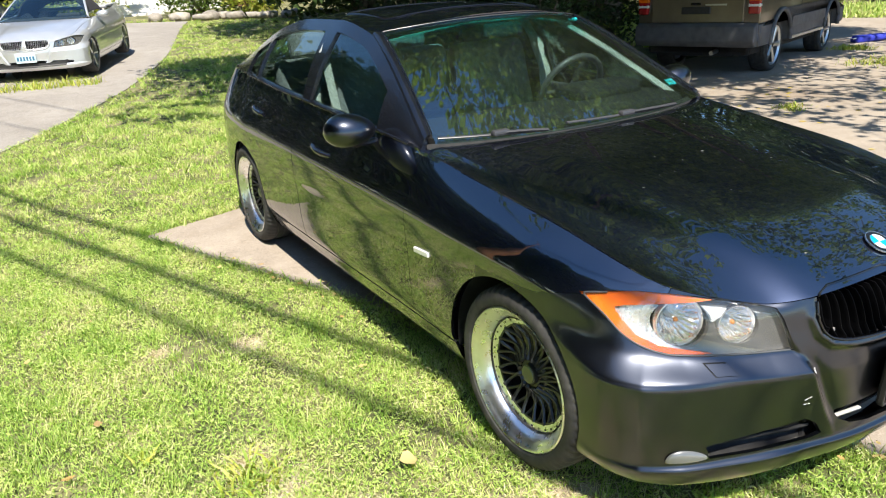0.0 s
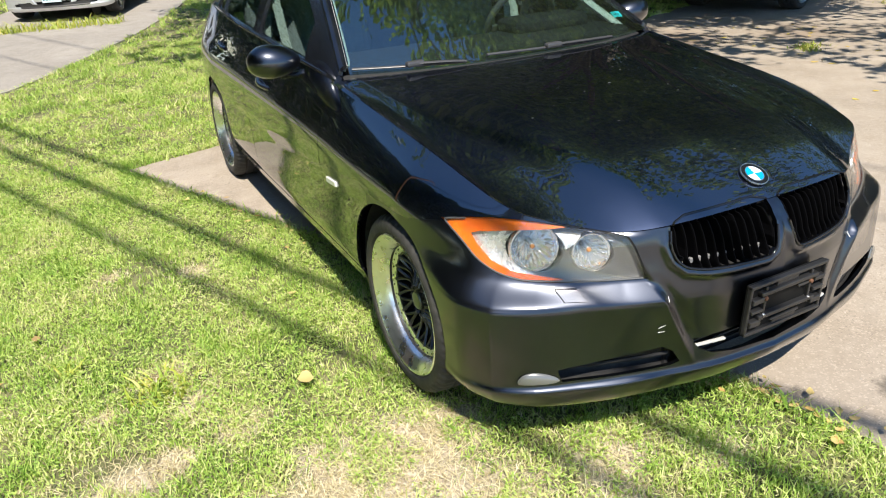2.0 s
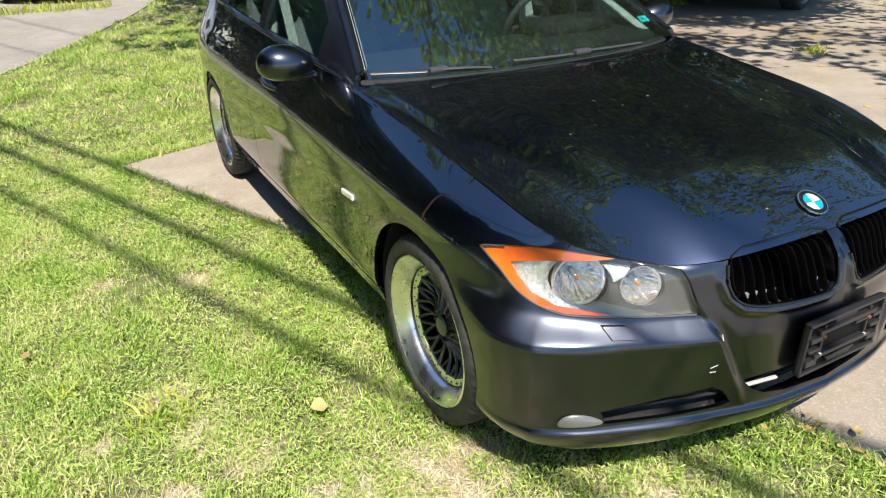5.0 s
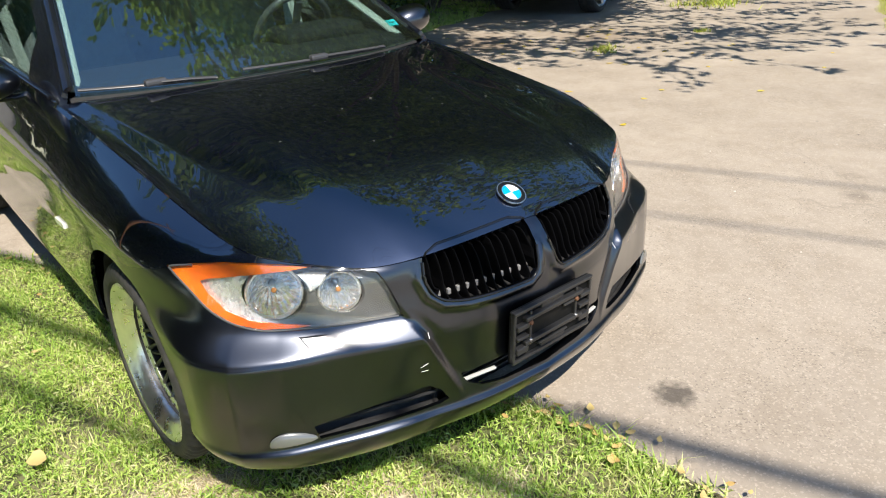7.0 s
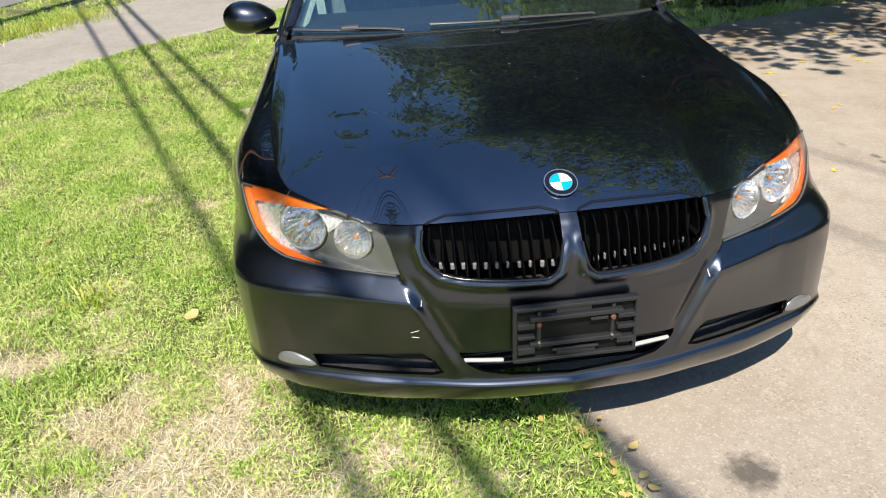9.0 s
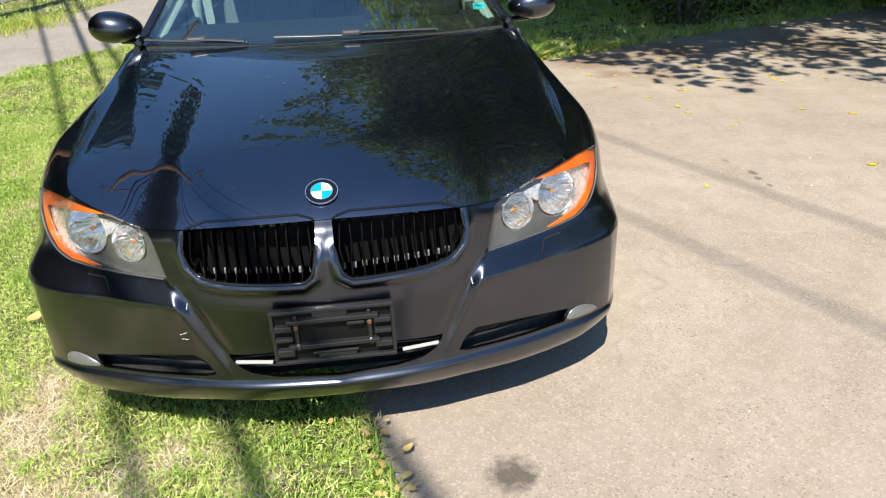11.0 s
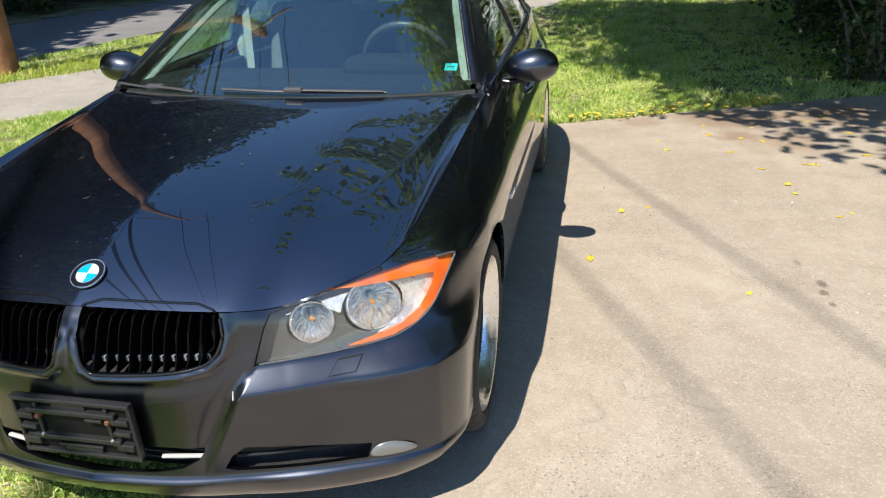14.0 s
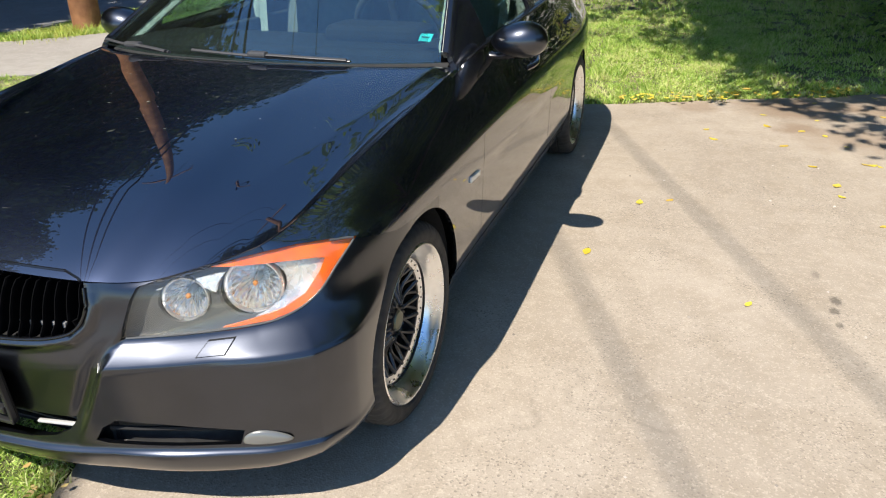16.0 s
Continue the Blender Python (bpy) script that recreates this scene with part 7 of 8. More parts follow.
# ---- silver roadster on the side driveway ----
SILVER = mat("silver_paint", (0.62, 0.64, 0.66), 0.32, 0.55, Coat_Weight=1.0, Coat_Roughness=0.04)
grain(SILVER, (0.58, 0.60, 0.62), (0.66, 0.68, 0.70), 3.0, rough=(0.28, 0.38))
_ry = math.atan2(-0.35, 0.94)
roadster = thing("roadster", "small silver convertible parked facing out on the side driveway", "car", Matrix.Translation((-1.43, 12.5, float(land(-1.2, 13.3)) + 0.01)) @ Matrix.Rotation(_ry, 4, "Z") @ Matrix.Rotation(0.042, 4, "X"))
_shape = Matrix.Diagonal((0.975, 0.905, 0.90, 1))
for ob in list(sedan.children):
    kind_of = ob.name.split(".")[0]
    if kind_of in ("front_bumper", "front_fender", "hood", "front_door", "rear_door", "rear_fender", "rear_bumper", "rocker_panel", "trunk_lid", "windshield", "windshield_pillar", "underbody", "engine_bay", "radiator", "lower_grille", "wheel_housing", "cowl_panel", "door_mirror", "dashboard", "cabin_floor", "side_grille", "headlight", "kidney_grille"):
        c = ob.copy()
        scene.collection.objects.link(c)
        c.parent = roadster
        c.matrix_basis = _shape @ ob.matrix_basis
        paint = {"windshield": GLASS, "underbody": DARK_VOID, "engine_bay": DARK_VOID, "radiator": BACK, "lower_grille": BLACK_PLASTIC, "wheel_housing": BLACK_PLASTIC, "cowl_panel": BLACK_PLASTIC, "dashboard": CABIN_DARK, "cabin_floor": CABIN_DARK, "side_grille": BLACK_PLASTIC, "headlight": CLEAR, "kidney_grille": CHROME}.get(kind_of, SILVER)
        c.data = ob.data.copy()
        c.data.materials.clear()
        c.data.materials.append(paint)
        for child in ob.children:
            if kind_of in ("headlight", "kidney_grille") and child.name.split(".")[0] in ("housing", "reflector", "slat"):
                k = child.copy()
                scene.collection.objects.link(k)
                k.parent = c
                k.matrix_basis = child.matrix_basis
                if child.name.startswith("slat"):
                    k.data = child.data.copy()
                    k.data.materials.clear()
                    k.data.materials.append(CHROME)
_low = Sheet(front_sheet.g + 0.003 * front_sheet.n, (0, -1, 0), 0.006)
_me = solid(_low.mesh(), [prism(((-0.60, 0.33), (-0.56, 0.235), (0.56, 0.235), (0.60, 0.33), (0.30, 0.30), (-0.30, 0.30)), "y", -0.95, -0.4)], "INTERSECT")
part("lower_intake", _low.finish(_me), BLACK_PLASTIC, roadster, "wide black lower intake").matrix_basis = _shape
_five = []
for k in range(5):
    a = 2 * math.pi * k / 5
    _five.append(tube([(-0.03, 0.03 * math.cos(a), 0.03 * math.sin(a)), (-0.02, 0.12 * math.cos(a), 0.12 * math.sin(a)), (-0.012, 0.215 * math.cos(a), 0.215 * math.sin(a))], [0.034, 0.026, 0.032], 8, flat=0.5, up=(1, 0, 0)))
FIVE_SPOKE = as_mesh(merged(*_five, lathe(((-0.18, 0.20), (-0.02, 0.212), (-0.006, 0.232), (0.0, 0.24), (-0.012, 0.242)), 48)), "five_spoke")


def plain_wheel(parent, x, y, z, side, scale, rim_m):
    rim = part("wheel", FIVE_SPOKE.copy(), rim_m, parent, "silver five-spoke wheel")
    rim.matrix_basis = Matrix.Translation((x * side, y, z)) @ (Matrix() if side > 0 else Matrix.Rotation(math.pi, 4, "Z")) @ Matrix.Diagonal((scale, scale, scale, 1))
    part("tyre", TYRE.copy(), RUBBER, rim, "black tyre")
    part("brake_disc", WHEEL_PARTS[5][1].copy(), DISC_IRON, rim)


for side in (1, -1):
    for y in (0.0, 2.50):
        plain_wheel(roadster, 0.86, y, 0.31, side, 1.0, SATIN_ALU)
# soft top and rear deck
_rows = []
for v in np.linspace(0, 1, 16):
    y = 1.18 + 1.15 * v
    hw = 0.60 + 0.06 * v
    zc = 1.20 + 0.055 * math.sin(math.pi * min(1, v * 0.75 + 0.12)) - 0.22 * max(0, v - 0.55) ** 1.5 * 2.2
    _rows.append(np.stack([np.linspace(-1, 1, 25) * hw, np.full(25, y), zc - (0.34 * np.abs(np.linspace(-1, 1, 25)) ** 4)], -1))
_top = Sheet(np.array(_rows), (0, 0, 1), 0.02)
part("soft_top", _top.finish(_top.mesh()), grain(mat("soft_top_cloth", (0.03, 0.03, 0.032), 0.9), (0.02, 0.02, 0.022), (0.04, 0.04, 0.043), 90), roadster, "black fabric roof")
bm = bmesh.new()
box(bm, (1.36, 1.0, 0.06), (0, 2.75, 0.92), 0.02)
part("rear_deck", bm, SILVER, roadster)
bm = bmesh.new()
box(bm, (0.305, 0.008, 0.155), (0, 0, 0), 0.004)
plate = part("licence_plate", bm, mat("plate_pale_blue", (0.55, 0.70, 0.75), 0.5), roadster, "pale blue licence plate with plain bars")
plate.matrix_basis = Matrix.Translation((0, -0.695, 0.37))
for k in range(6):
    bm = bmesh.new()
    box(bm, (0.030, 0.003, 0.062), (-0.115 + 0.046 * k, -0.006, -0.01), 0.001)
    part("plate_bar", bm, mat("plate_dark_blue", (0.05, 0.16, 0.28), 0.5) if k == 0 else bpy.data.materials["plate_dark_blue"], plate)

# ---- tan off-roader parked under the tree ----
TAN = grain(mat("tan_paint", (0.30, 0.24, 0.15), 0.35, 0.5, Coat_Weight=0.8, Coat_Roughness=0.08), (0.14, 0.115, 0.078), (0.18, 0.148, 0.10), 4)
GREY_CLAD = grain(mat("grey_cladding", (0.16, 0.16, 0.165), 0.6), (0.07, 0.07, 0.073), (0.11, 0.11, 0.114), 8)
RED_LENS = mat("red_lens", (0.35, 0.012, 0.015), 0.15, Coat_Weight=1.0)
_h = math.atan2(-0.95, 0.30)
suv = thing("off_roader", "tan and grey off-road wagon parked in deep tree shade", "car", Matrix.Translation((7.38, 5.80, 0)) @ Matrix.Rotation(_h, 4, "Z"))
# here y points forward, x to its right; the rear axle is the origin
def slab(name, outline, half, m, inset=0.0, label="", bevel=0.03):
    """A body block from a side outline (y, z), narrowing by inset towards its top."""
    bm = prism(outline, "x", -half, half)
    zs = [p[1] for p in outline]
    for v in bm.verts:
        t = (v.co.z - min(zs)) / (max(zs) - min(zs))
        v.co.x *= 1 - inset * t * t
    bmesh.ops.bevel(bm, geom=list(bm.edges), offset=bevel, segments=3, affect="EDGES", profile=0.5)
    return part(name, shade(bm, 40), m, suv, label)


def arch_pts(yc, r, z0, n=12):
    return [(yc + r * math.cos(a), z0 + r * math.sin(a)) for a in np.linspace(math.pi, 0, n)]


_low = [(-0.86, 0.42), (-0.43, 0.42)] + arch_pts(0.0, 0.43, 0.42)[1:-1] + [(0.43, 0.40), (2.26, 0.40)] + arch_pts(2.69, 0.43, 0.42)[1:-1] + [(3.12, 0.42), (3.50, 0.45), (3.52, 0.72), (-0.90, 0.72)]
slab("lower_body", _low, 0.90, GREY_CLAD, 0.0, "grey plastic lower cladding")
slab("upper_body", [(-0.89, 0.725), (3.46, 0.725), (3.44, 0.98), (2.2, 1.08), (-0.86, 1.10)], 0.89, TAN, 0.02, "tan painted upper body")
slab("cabin", [(-0.80, 1.09), (2.1, 1.09), (1.35, 1.70), (-0.62, 1.72)], 0.82, GLOSS_BLACK, 0.16, "dark tinted windows")
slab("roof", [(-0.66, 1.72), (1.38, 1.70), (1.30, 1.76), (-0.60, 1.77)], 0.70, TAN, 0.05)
slab("rear_bumper", [(-1.03, 0.50), (-0.97, 0.42), (-0.86, 0.42), (-0.86, 0.735), (-0.93, 0.745), (-1.01, 0.70)], 0.87, GREY_CLAD, 0.0, "grey rear bumper", 0.022)
for side in (1, -1):
    for nm, size, at, m in (("side_moulding", (0.024, 1.75, 0.15), (0.905, 1.36, 0.66), GREY_CLAD), ("door_seam", (0.006, 0.012, 0.62), (0.892, 0.92, 0.78), DARK_VOID), ("door_seam", (0.006, 0.012, 0.62), (0.892, 2.02, 0.78), DARK_VOID), ("rocker_strip", (0.03, 1.75, 0.05), (0.90, 1.36, 0.43), SATIN_ALU)):
        bm = bmesh.new()
        box(bm, size, (at[0] * side, at[1], at[2]), min(size) * 0.3)
        part(nm, bm, m, suv)
    for y in (0.0, 2.69):
        line = [(side * 0.905, py, pz) for py, pz in arch_pts(y, 0.445, 0.42, 24)]
        part("arch_flare", tube(line, 0.035, 8), GREY_CLAD, suv, "grey plastic wheel arch flare")
    for nm, dz, hh, m in (("amber_lens", 0.075, 0.085, AMBER), ("reverse_lens", -0.02, 0.045, WHITE_LENS)):
        bm = bmesh.new()
        box(bm, (0.163, 0.084, hh), (0, 0, dz), 0.012)
        part(nm, bm, m, suv).matrix_basis = Matrix.Translation((side * 0.80, -0.88, 0.99))
for side in (1, -1):
    bm = bmesh.new()
    box(bm, (0.16, 0.08, 0.27), (0, 0, 0), 0.025)
    part("tail_light", bm, RED_LENS, suv, "red tail light").matrix_basis = Matrix.Translation((side * 0.80, -0.88, 0.99))
    for y in (0.0, 2.69):
        plain_wheel(suv, 0.83, y, 0.365, side, 1.17, SATIN_ALU)
bm = bmesh.new()
box(bm, (1.34, 0.03, 0.34), (0, 0, 0), 0.015)
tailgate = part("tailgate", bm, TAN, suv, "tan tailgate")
tailgate.matrix_basis = Matrix.Translation((0, -0.895, 0.91))
bm = bmesh.new()
box(bm, (0.42, 0.03, 0.10), (0, -0.02, 0.0), 0.012)
part("plate_recess", bm, BLACK_PLASTIC, tailgate)
bm = bmesh.new()
box(bm, (0.14, 0.03, 0.03), (0, -0.04, 0.09), 0.008)
part("tailgate_handle", bm, GLOSS_BLACK, tailgate)
bm = bmesh.new()
box(bm, (0.30, 0.008, 0.022), (0.28, -0.019, 0.075), 0.003)
part("tailgate_strip", bm, SATIN_ALU, tailgate, "worn bright strip")
bm = tube([(0.3, -0.7, 0.36), (0.3, -1.02, 0.34)], 0.03, 12)
part("exhaust_tip", bm, SATIN_ALU, suv)

bm = bmesh.new()
box(bm, (1.5, 4.1, 0.22), (0, 1.25, 0.40), 0.05)
box(bm, (1.1, 0.5, 0.18), (0, -0.55, 0.36), 0.05)
part("underbody", bm, DARK_VOID, suv)

# ---- loose things by the parking place ----
def tyre_thing(at, turn, label):
    ob = part("loose_tyre", TYRE.copy(), RUBBER)
    ob.matrix_world = Matrix.Translation(at) @ turn
    return tagged(ob, label, "tyre", group="loose tyres")


tyre_thing((12.75, 4.35, 0.30), Matrix.Rotation(0.35, 4, "Z") @ Matrix.Rotation(-0.95, 4, "Y") @ Matrix.Diagonal((1.3, 1.15, 1.15, 1)), "worn black tyre leaning on another on the pavement")
tyre_thing((13.3, 3.85, 0.30), Matrix.Rotation(0.55, 4, "Z") @ Matrix.Rotation(-0.9, 4, "Y") @ Matrix.Diagonal((1.3, 1.15, 1.15, 1)), "worn black tyre leaning on another on the pavement")
bm = lathe(((0.0, 0.0), (0.0, 0.036), (0.11, 0.045), (0.116, 0.047), (0.112, 0.043), (0.02, 0.034), (0.02, 0.0)), 24, axis="z")
ob = part("paper_cup", bm, grain(mat("paper_white", (0.8, 0.8, 0.78), 0.6), (0.76, 0.76, 0.74), (0.82, 0.82, 0.8), 20))
ob.matrix_world = Matrix.Translation((11.75, 4.92, 0.002)) @ Matrix.Diagonal((1.6, 1.6, 1.6, 1))
tagged(ob, "white paper cup standing on the pavement", "cup")
BLUE = grain(mat("blue_fabric", (0.02, 0.03, 0.35), 0.7), (0.012, 0.02, 0.28), (0.03, 0.045, 0.45), 12)
folded = thing("folded_chair", "blue folded camping chair lying on the pavement", "chair", Matrix.Translation((12.0, 5.95, 0.05)) @ Matrix.Rotation(-0.35, 4, "Z"))
bm = bmesh.new()
box(bm, (0.85, 0.20, 0.12), (0, 0, 0.02), 0.05, segments=3)
for v in bm.verts:
    v.co.z += 0.05 * v.co.x + 0.012 * math.sin(14 * v.co.x) * (v.co.z > 0)
part("cloth", bm, BLUE, folded, "bunched blue cloth")
for dy in (-0.06, 0.05):
    part("tube_frame", tube([(-0.48, dy, 0.03), (0.5, dy + 0.02, 0.09)], 0.012, 8), mat("frame_white", (0.7, 0.7, 0.7), 0.4) if dy < 0 else bpy.data.materials["frame_white"], folded)
bm = lathe(((0, 0), (0, 0.035), (0.14, 0.035), (0.19, 0.014), (0.22, 0.014), (0.22, 0)), 16, axis="z")
ob = part("bottle", bm, bpy.data.materials["paper_white"])
ob.matrix_world = Matrix.Translation((12.45, 5.55, 0.002)) @ Matrix.Diagonal((1.3, 1.3, 1.3, 1))
tagged(ob, "white bottle standing on the pavement", "bottle")
bm = lathe(((0.0, 0.0), (0.0, 0.66), (0.05, 0.72), (0.52, 0.75), (0.56, 0.78), (0.58, 0.76), (0.54, 0.72), (0.06, 0.68), (0.06, 0.0)), 56, axis="z")
ob = part("stock_tub", bm, grain(mat("tub_black", (0.02, 0.021, 0.023), 0.55), (0.016, 0.017, 0.019), (0.028, 0.029, 0.032), 10))
ob.matrix_world = Matrix.Translation((9.3, 0.45, 0.0))
tagged(ob, "large round black plastic tub on the pavement", "tub")
bm = bmesh.new()
box(bm, (0.004, 0.16, 0.03), (-0.735, 0.0, 0.30), 0.001)
part("tub_label", bm, bpy.data.materials["paper_white"], ob, "small white label").rotation_euler = (0, 0, 0.30)

# ---- house corner, steps and rock wall at the end of the side driveway ----
SIDING = grain(mat("white_siding", (0.78, 0.77, 0.74), 0.7), (0.72, 0.71, 0.68), (0.80, 0.79, 0.77), 6)
ROCK = grain(mat("wall_rock", (0.34, 0.31, 0.27), 0.9), (0.25, 0.225, 0.19), (0.42, 0.385, 0.335), 5, bump=0.7, distance=0.03, random_tint=0.25)
_hz = 0.85
house = thing("house", "white clapboard house with a railed porch", "house", Matrix.Translation((4.0, 27.5, _hz)) @ Matrix.Rotation(0.30, 4, "Z"))
bm = bmesh.new()
box(bm, (11, 6, 5.6), (1.5, 5.2, 2.8), 0.02)
part("wall", bm, SIDING, house)
for k in range(20):
    bm = bmesh.new()
    box(bm, (11.02, 0.03, 0.16), (1.5, 2.19, 0.3 + 0.19 * k), 0.01)
    part("clapboard", bm, SIDING, house)
bm = bmesh.new()
box(bm, (6, 2.0, 0.35), (-0.5, 1.2, 0.2), 0.02)
part("porch_floor", bm, SIDING, house)
for k in range(24):
    bm = bmesh.new()
    box(bm, (0.05, 0.05, 0.8), (-3.4 + 0.25 * k, 0.3, 0.78), 0.006)
    part("baluster", bm, SIDING, house)
bm = bmesh.new()
box(bm, (6, 0.09, 0.07), (-0.5, 0.3, 1.2), 0.01)
part("handrail", bm, SIDING, house)
for k in range(3):
    bm = bmesh.new()
    box(bm, (1.7, 0.36, 0.16), (-1.7, 0.05 - 0.34 * k, 0.30 - 0.15 * k), 0.02)
    part("porch_step", bm, SIDING, house)
bm = bmesh.new()
box(bm, (1.5, 1.0, 0.9), (3.3, 0.9, 0.35), 0.05)
part("brick_base", bm, grain(mat("brick_orange", (0.42, 0.2, 0.12), 0.85), (0.32, 0.14, 0.08), (0.5, 0.26, 0.16), 9), house, "orange brick base")
prism_roof = prism([(-4.3, 5.5), (1.5, 8.2), (7.3, 5.5)], "y", 1.9, 8.6)
part("roof", prism_roof, grain(mat("roof_shingle", (0.12, 0.115, 0.11), 0.9), (0.09, 0.085, 0.08), (0.15, 0.145, 0.14), 12), house)
for k in range(15):
    t = k / 14
    x, y = 2.6 + 5.2 * t + rng.normal(0, 0.08), 23.2 - 1.7 * t + rng.normal(0, 0.12)
    bm = bmesh.new()
    bmesh.ops.create_icosphere(bm, subdivisions=2, radius=1)
    sx, sy, sz = rng.uniform(0.22, 0.42), rng.uniform(0.2, 0.3), rng.uniform(0.13, 0.24)
    for v in bm.verts:
        w = 1 + 0.22 * noise.noise(v.co * 1.7 + Vector((k * 5.0, 0, 0)))
        v.co = Vector((max(-0.8, min(0.8, v.co.x)) * sx * w, max(-0.8, min(0.8, v.co.y)) * sy * w, max(-0.7, min(0.7, v.co.z)) * sz * w))
    ob = part("wall_rock", shade(bm, 28), ROCK)
    ob.matrix_world = Matrix.Translation((x, y, float(land(x, y)) + 0.10)) @ Matrix.Rotation(rng.uniform(0, 3), 4, "Z")
    tagged(ob, "grey-brown rough rock of a low garden wall", "rock", group="garden wall rocks")

# ---- litter: fallen leaves, bits on the hood ----
def scatter(name, pts, size, m, label, flat=0.25):
    """Curled fallen leaves with a midrib and an uneven outline."""
    c = np.asarray(pts, float)
    n = len(c)
    along = np.array([-0.5, -0.22, 0.05, 0.28, 0.5])
    wide = np.array([0.05, 0.24, 0.30, 0.19, 0.0])
    a, ln = rng.uniform(0, 2 * np.pi, n), size * rng.uniform(0.55, 1.15, n)
    f, s = np.stack([np.cos(a), np.sin(a)], -1), np.stack([-np.sin(a), np.cos(a)], -1)
    curl, cup = rng.uniform(-0.2, 1.6, n) * flat * 1.6, rng.uniform(-0.5, 1.0, n) * flat * 1.6
    v = np.zeros((n, 5, 3, 3))
    for i in range(5):
        for j, side in enumerate((-1, 0, 1)):
            w = side * wide[i] * rng.uniform(0.7, 1.15, n)
            v[:, i, j, :2] = c[:, :2] + (f * along[i] + s * w[:, None]) * ln[:, None]
            v[:, i, j, 2] = c[:, 2] + ln * (curl * along[i] ** 2 + cup * abs(w) * 0.7)
    q = 15 * np.arange(n)[:, None]
    t = np.concatenate([q + [o, o + 1, o + 4] if h else q + [o, o + 4, o + 3] for i in range(4) for j in range(2) for h in (0, 1) for o in (3 * i + j,)], 1).reshape(-1, 3)
    return tagged(part(name, tri_mesh(name, v.reshape(-1, 3), t), m), label, "fallen leaves", kind="stuff")


_n = 150
_px, _py = rng.uniform(0.9, 6.5, _n), rng.uniform(0.2, 5.2, _n)
_ok = inside_poly(_px, _py, _drive_poly) & (rng.uniform(0, 1, _n) < np.clip((_py - 0.2) / 3.6, 0.1, 1)) & (_px > 2.8)
_spots = np.array(((1.38, 1.99), (1.53, 2.07), (1.21, 1.30), (1.69, 3.55), (2.09, 4.08), (2.32, 3.69), (2.45, 4.02), (2.46, 3.61), (2.56, 3.38), (2.31, 2.89), (2.61, 3.02), (2.65, 3.02), (2.69, 3.00),
                   (2.40, 2.57), (2.40, 2.39), (2.54, 2.02), (2.62, 2.08), (2.49, 4.57), (2.10, 3.76), (2.18, 3.29), (1.89, 1.01), (1.74, 3.32)))
_px, _py = np.concatenate([_px[_ok], _spots[:, 0]]), np.concatenate([_py[_ok], _spots[:, 1]])
scatter("fallen_leaves", np.stack([_px, _py, np.full(len(_px), 0.003)], -1), 0.068, YELLOW_LEAF, "small yellow leaves fallen on the driveway", 0.12)
_t = rng.uniform(0, 1, 90)
_bx, _by2 = 0.95 + 2.0 * _t, 4.12 + 0.86 * _t
scatter("fallen_leaves", np.stack([_bx, _by2 + rng.normal(0.05, 0.09, 90), np.full(90, 0.035)], -1), 0.07, YELLOW_LEAF, "yellow leaves along the back edge of the driveway", 0.5)
BROWN_LEAF = leafy(mat("brown_leaf", (0.4, 0.24, 0.1), 0.7), ((0.44, 0.28, 0.09), (0.56, 0.40, 0.15), (0.62, 0.50, 0.20), (0.33, 0.20, 0.09)), 0.15)
_n = 84
_k = np.where(rng.uniform(0, 1, _n) < 0.55, rng.integers(0, len(_edge_l), _n), rng.integers(62, len(_edge_l) - 6, _n))
_ep = np.array([(p.x, p.y) for p in _edge_l])[_k] + rng.normal(0, 0.05, (_n, 2)) + (-0.03, 0)
scatter("fallen_leaves", np.stack([_ep[:, 0], _ep[:, 1], np.full(_n, 0.024)], -1), 0.038, BROWN_LEAF, "dry brown leaves along the driveway edge", 0.3)
_sx, _sy = rng.uniform(-3.0, -0.2, 10), rng.uniform(-1.2, 2.5, 10)
scatter("fallen_leaves", np.stack([_sx, _sy, np.full(10, 0.028)], -1), 0.05, BROWN_LEAF, "dry tan leaves scattered on the lawn", 0.12)
scatter("fallen_leaves", np.array([(-1.203, 0.169, 0.036)]), 0.085, BROWN_LEAF, "large curled tan leaf lying on the lawn", 0.3)
_n = 48
_hx, _hy = rng.normal(0.15, 0.33, _n), rng.normal(0.05, 0.28, _n)
_ok = (np.abs(_hx) < 0.66) & (_hy < hood_rear(np.abs(_hx)) - 0.03) & (_hy > hood_front(np.abs(_hx))[0] + 0.08)
_hx, _hy = _hx[_ok], _hy[_ok]
SPECK = mat("pale_speck", (0.17, 0.17, 0.14), 0.8)
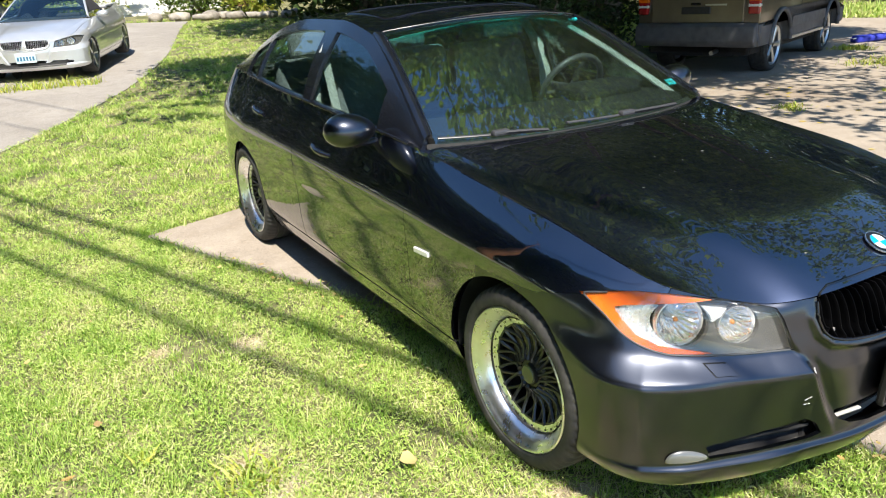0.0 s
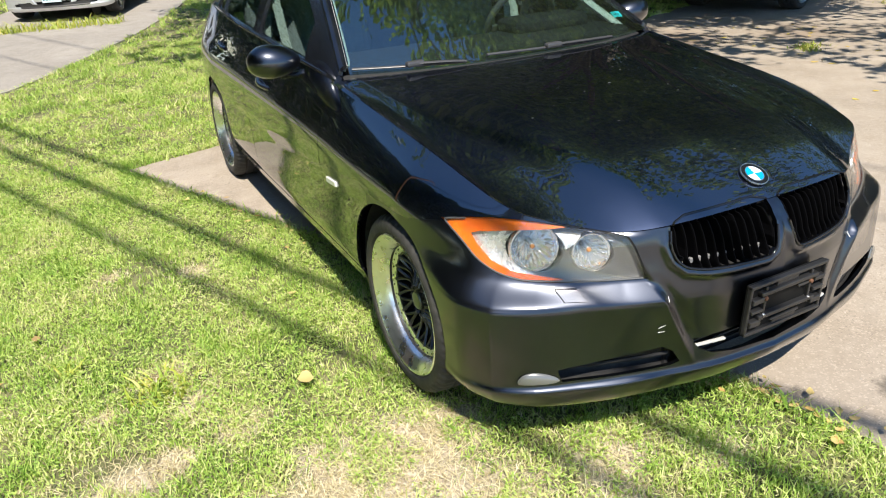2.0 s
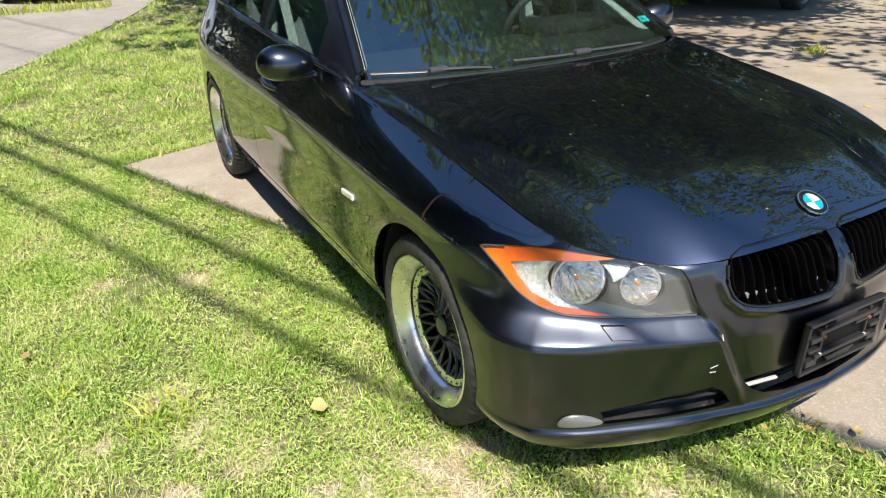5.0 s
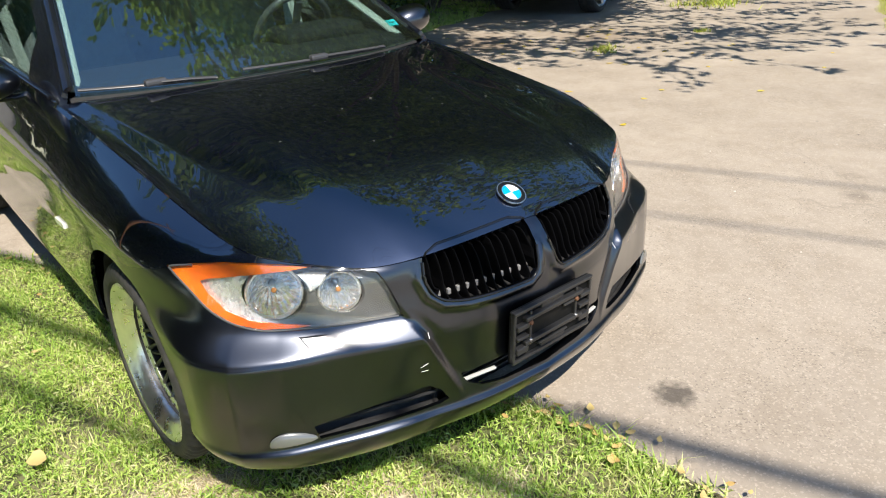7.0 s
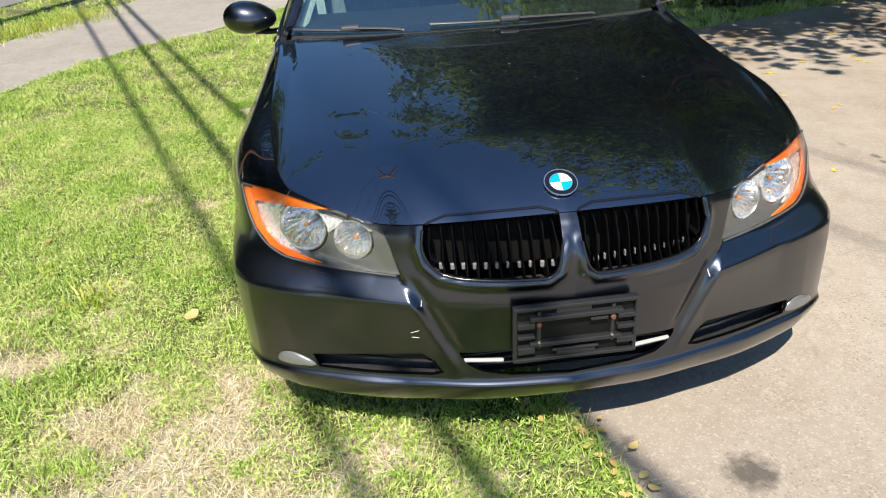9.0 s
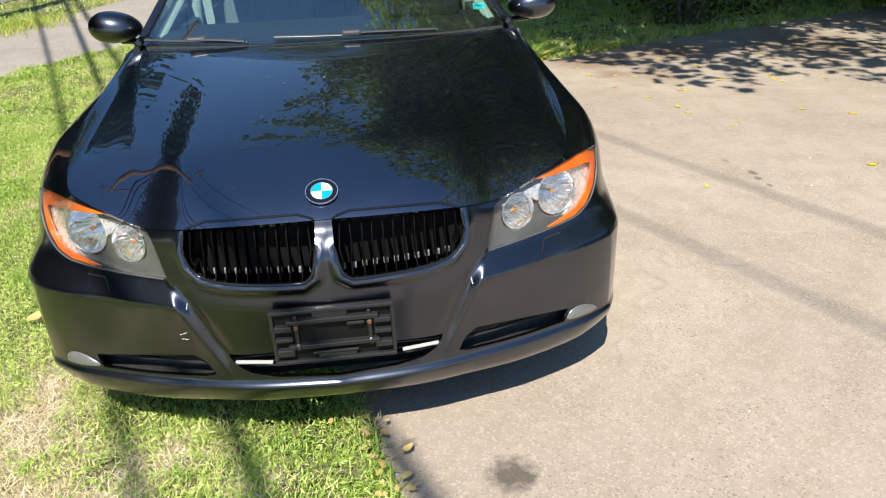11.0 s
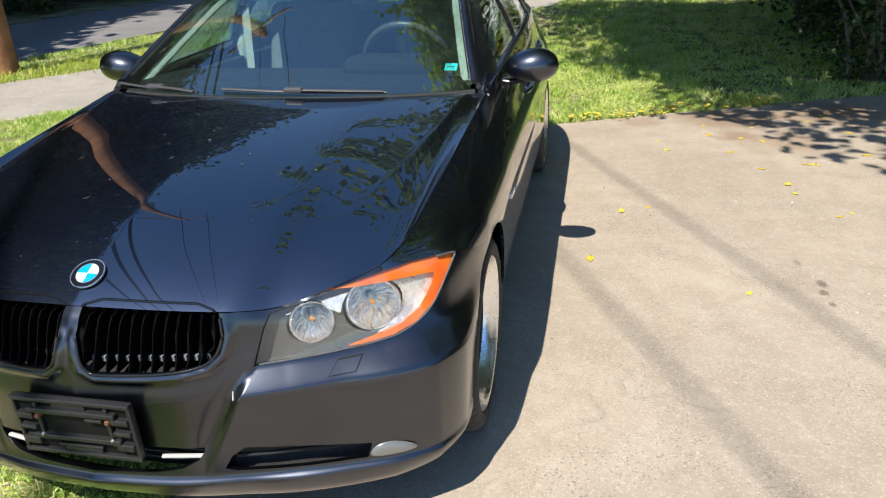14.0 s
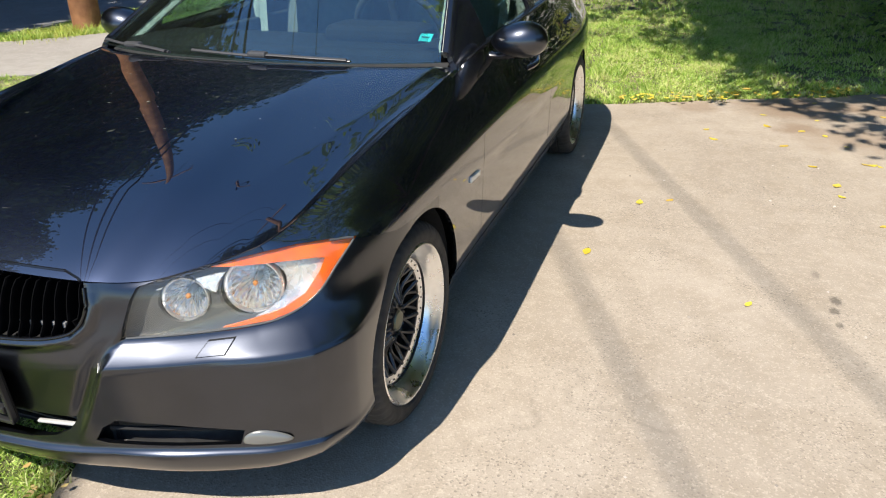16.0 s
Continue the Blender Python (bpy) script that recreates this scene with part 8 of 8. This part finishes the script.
tagged(leaves(np.stack([_hx, _hy, hood_z(np.abs(_hx), _hy) + 0.0035], -1), 0.0045, "hood_specks", SPECK, "", "", None, 0.15, "stuff"), "pale petals and dust specks lying on the hood", "debris")
# pale flecks laid on the hood as painted glints of the reflected tree crown
FLECK = leafy(mat("pale_fleck", (0.4, 0.4, 0.36), 0.7), ((0.08, 0.10, 0.06), (0.13, 0.15, 0.10), (0.22, 0.23, 0.18)), 0.2)
_px2, _py2 = rng.normal(0.10, 0.27, 14), rng.normal(0.10, 0.22, 14)
_ok = (np.abs(_px2) < 0.6) & (_py2 < hood_rear(np.abs(_px2)) - 0.04) & (_py2 > hood_front(np.abs(_px2))[0] + 0.1)
tagged(scatter("hood_petals", np.stack([_px2, _py2, hood_z(np.abs(_px2), _py2) + 0.0045], -1)[_ok], 0.013, FLECK, "", 0.04), "small pale flecks on the hood, standing in for reflected glints", "debris", kind="stuff")
_pb = rng.uniform(0, 1, (260, 2))
_gx2, _gy2 = 0.2 + 5.5 * _pb[:, 0], -2.2 + 5.6 * _pb[:, 1]
_ok = inside_poly(_gx2, _gy2, _drive_poly) | inside_poly(_gx2, _gy2, _street_poly)
PEBBLE = leafy(mat("pebble_grey", (0.3, 0.27, 0.23), 0.9), ((0.14, 0.12, 0.10), (0.35, 0.31, 0.27), (0.55, 0.5, 0.44)), 0.0)
_v, _tr = [], []
for x, y in zip(_gx2[_ok], _gy2[_ok]):
    s, k = rng.uniform(0.003, 0.008), len(_v)
    _v += [(x - s, y, 0.0), (x, y - s, 0.0), (x + s, y, 0.0), (x, y + s, 0.0), (x, y, 0.9 * s)]
    _tr += [(k, k + 1, k + 4), (k + 1, k + 2, k + 4), (k + 2, k + 3, k + 4), (k + 3, k, k + 4)]
tagged(part("gravel_bits", tri_mesh("gravel_bits", np.array(_v), np.array(_tr)), PEBBLE), "loose grit on the paving", "gravel", kind="stuff")

# coarser grass on the lawn's far parts
lawn("lawn_grass", (-8.0, -5.5, 0.3, -1.9), 60000, 0.045, 0.009, "short sunlit mown grass", 0.3)
lawn("lawn_grass", (-8.0, -2.0, -3.2, 9.0), 60000, 0.045, 0.009, "short sunlit mown grass", 0.3)
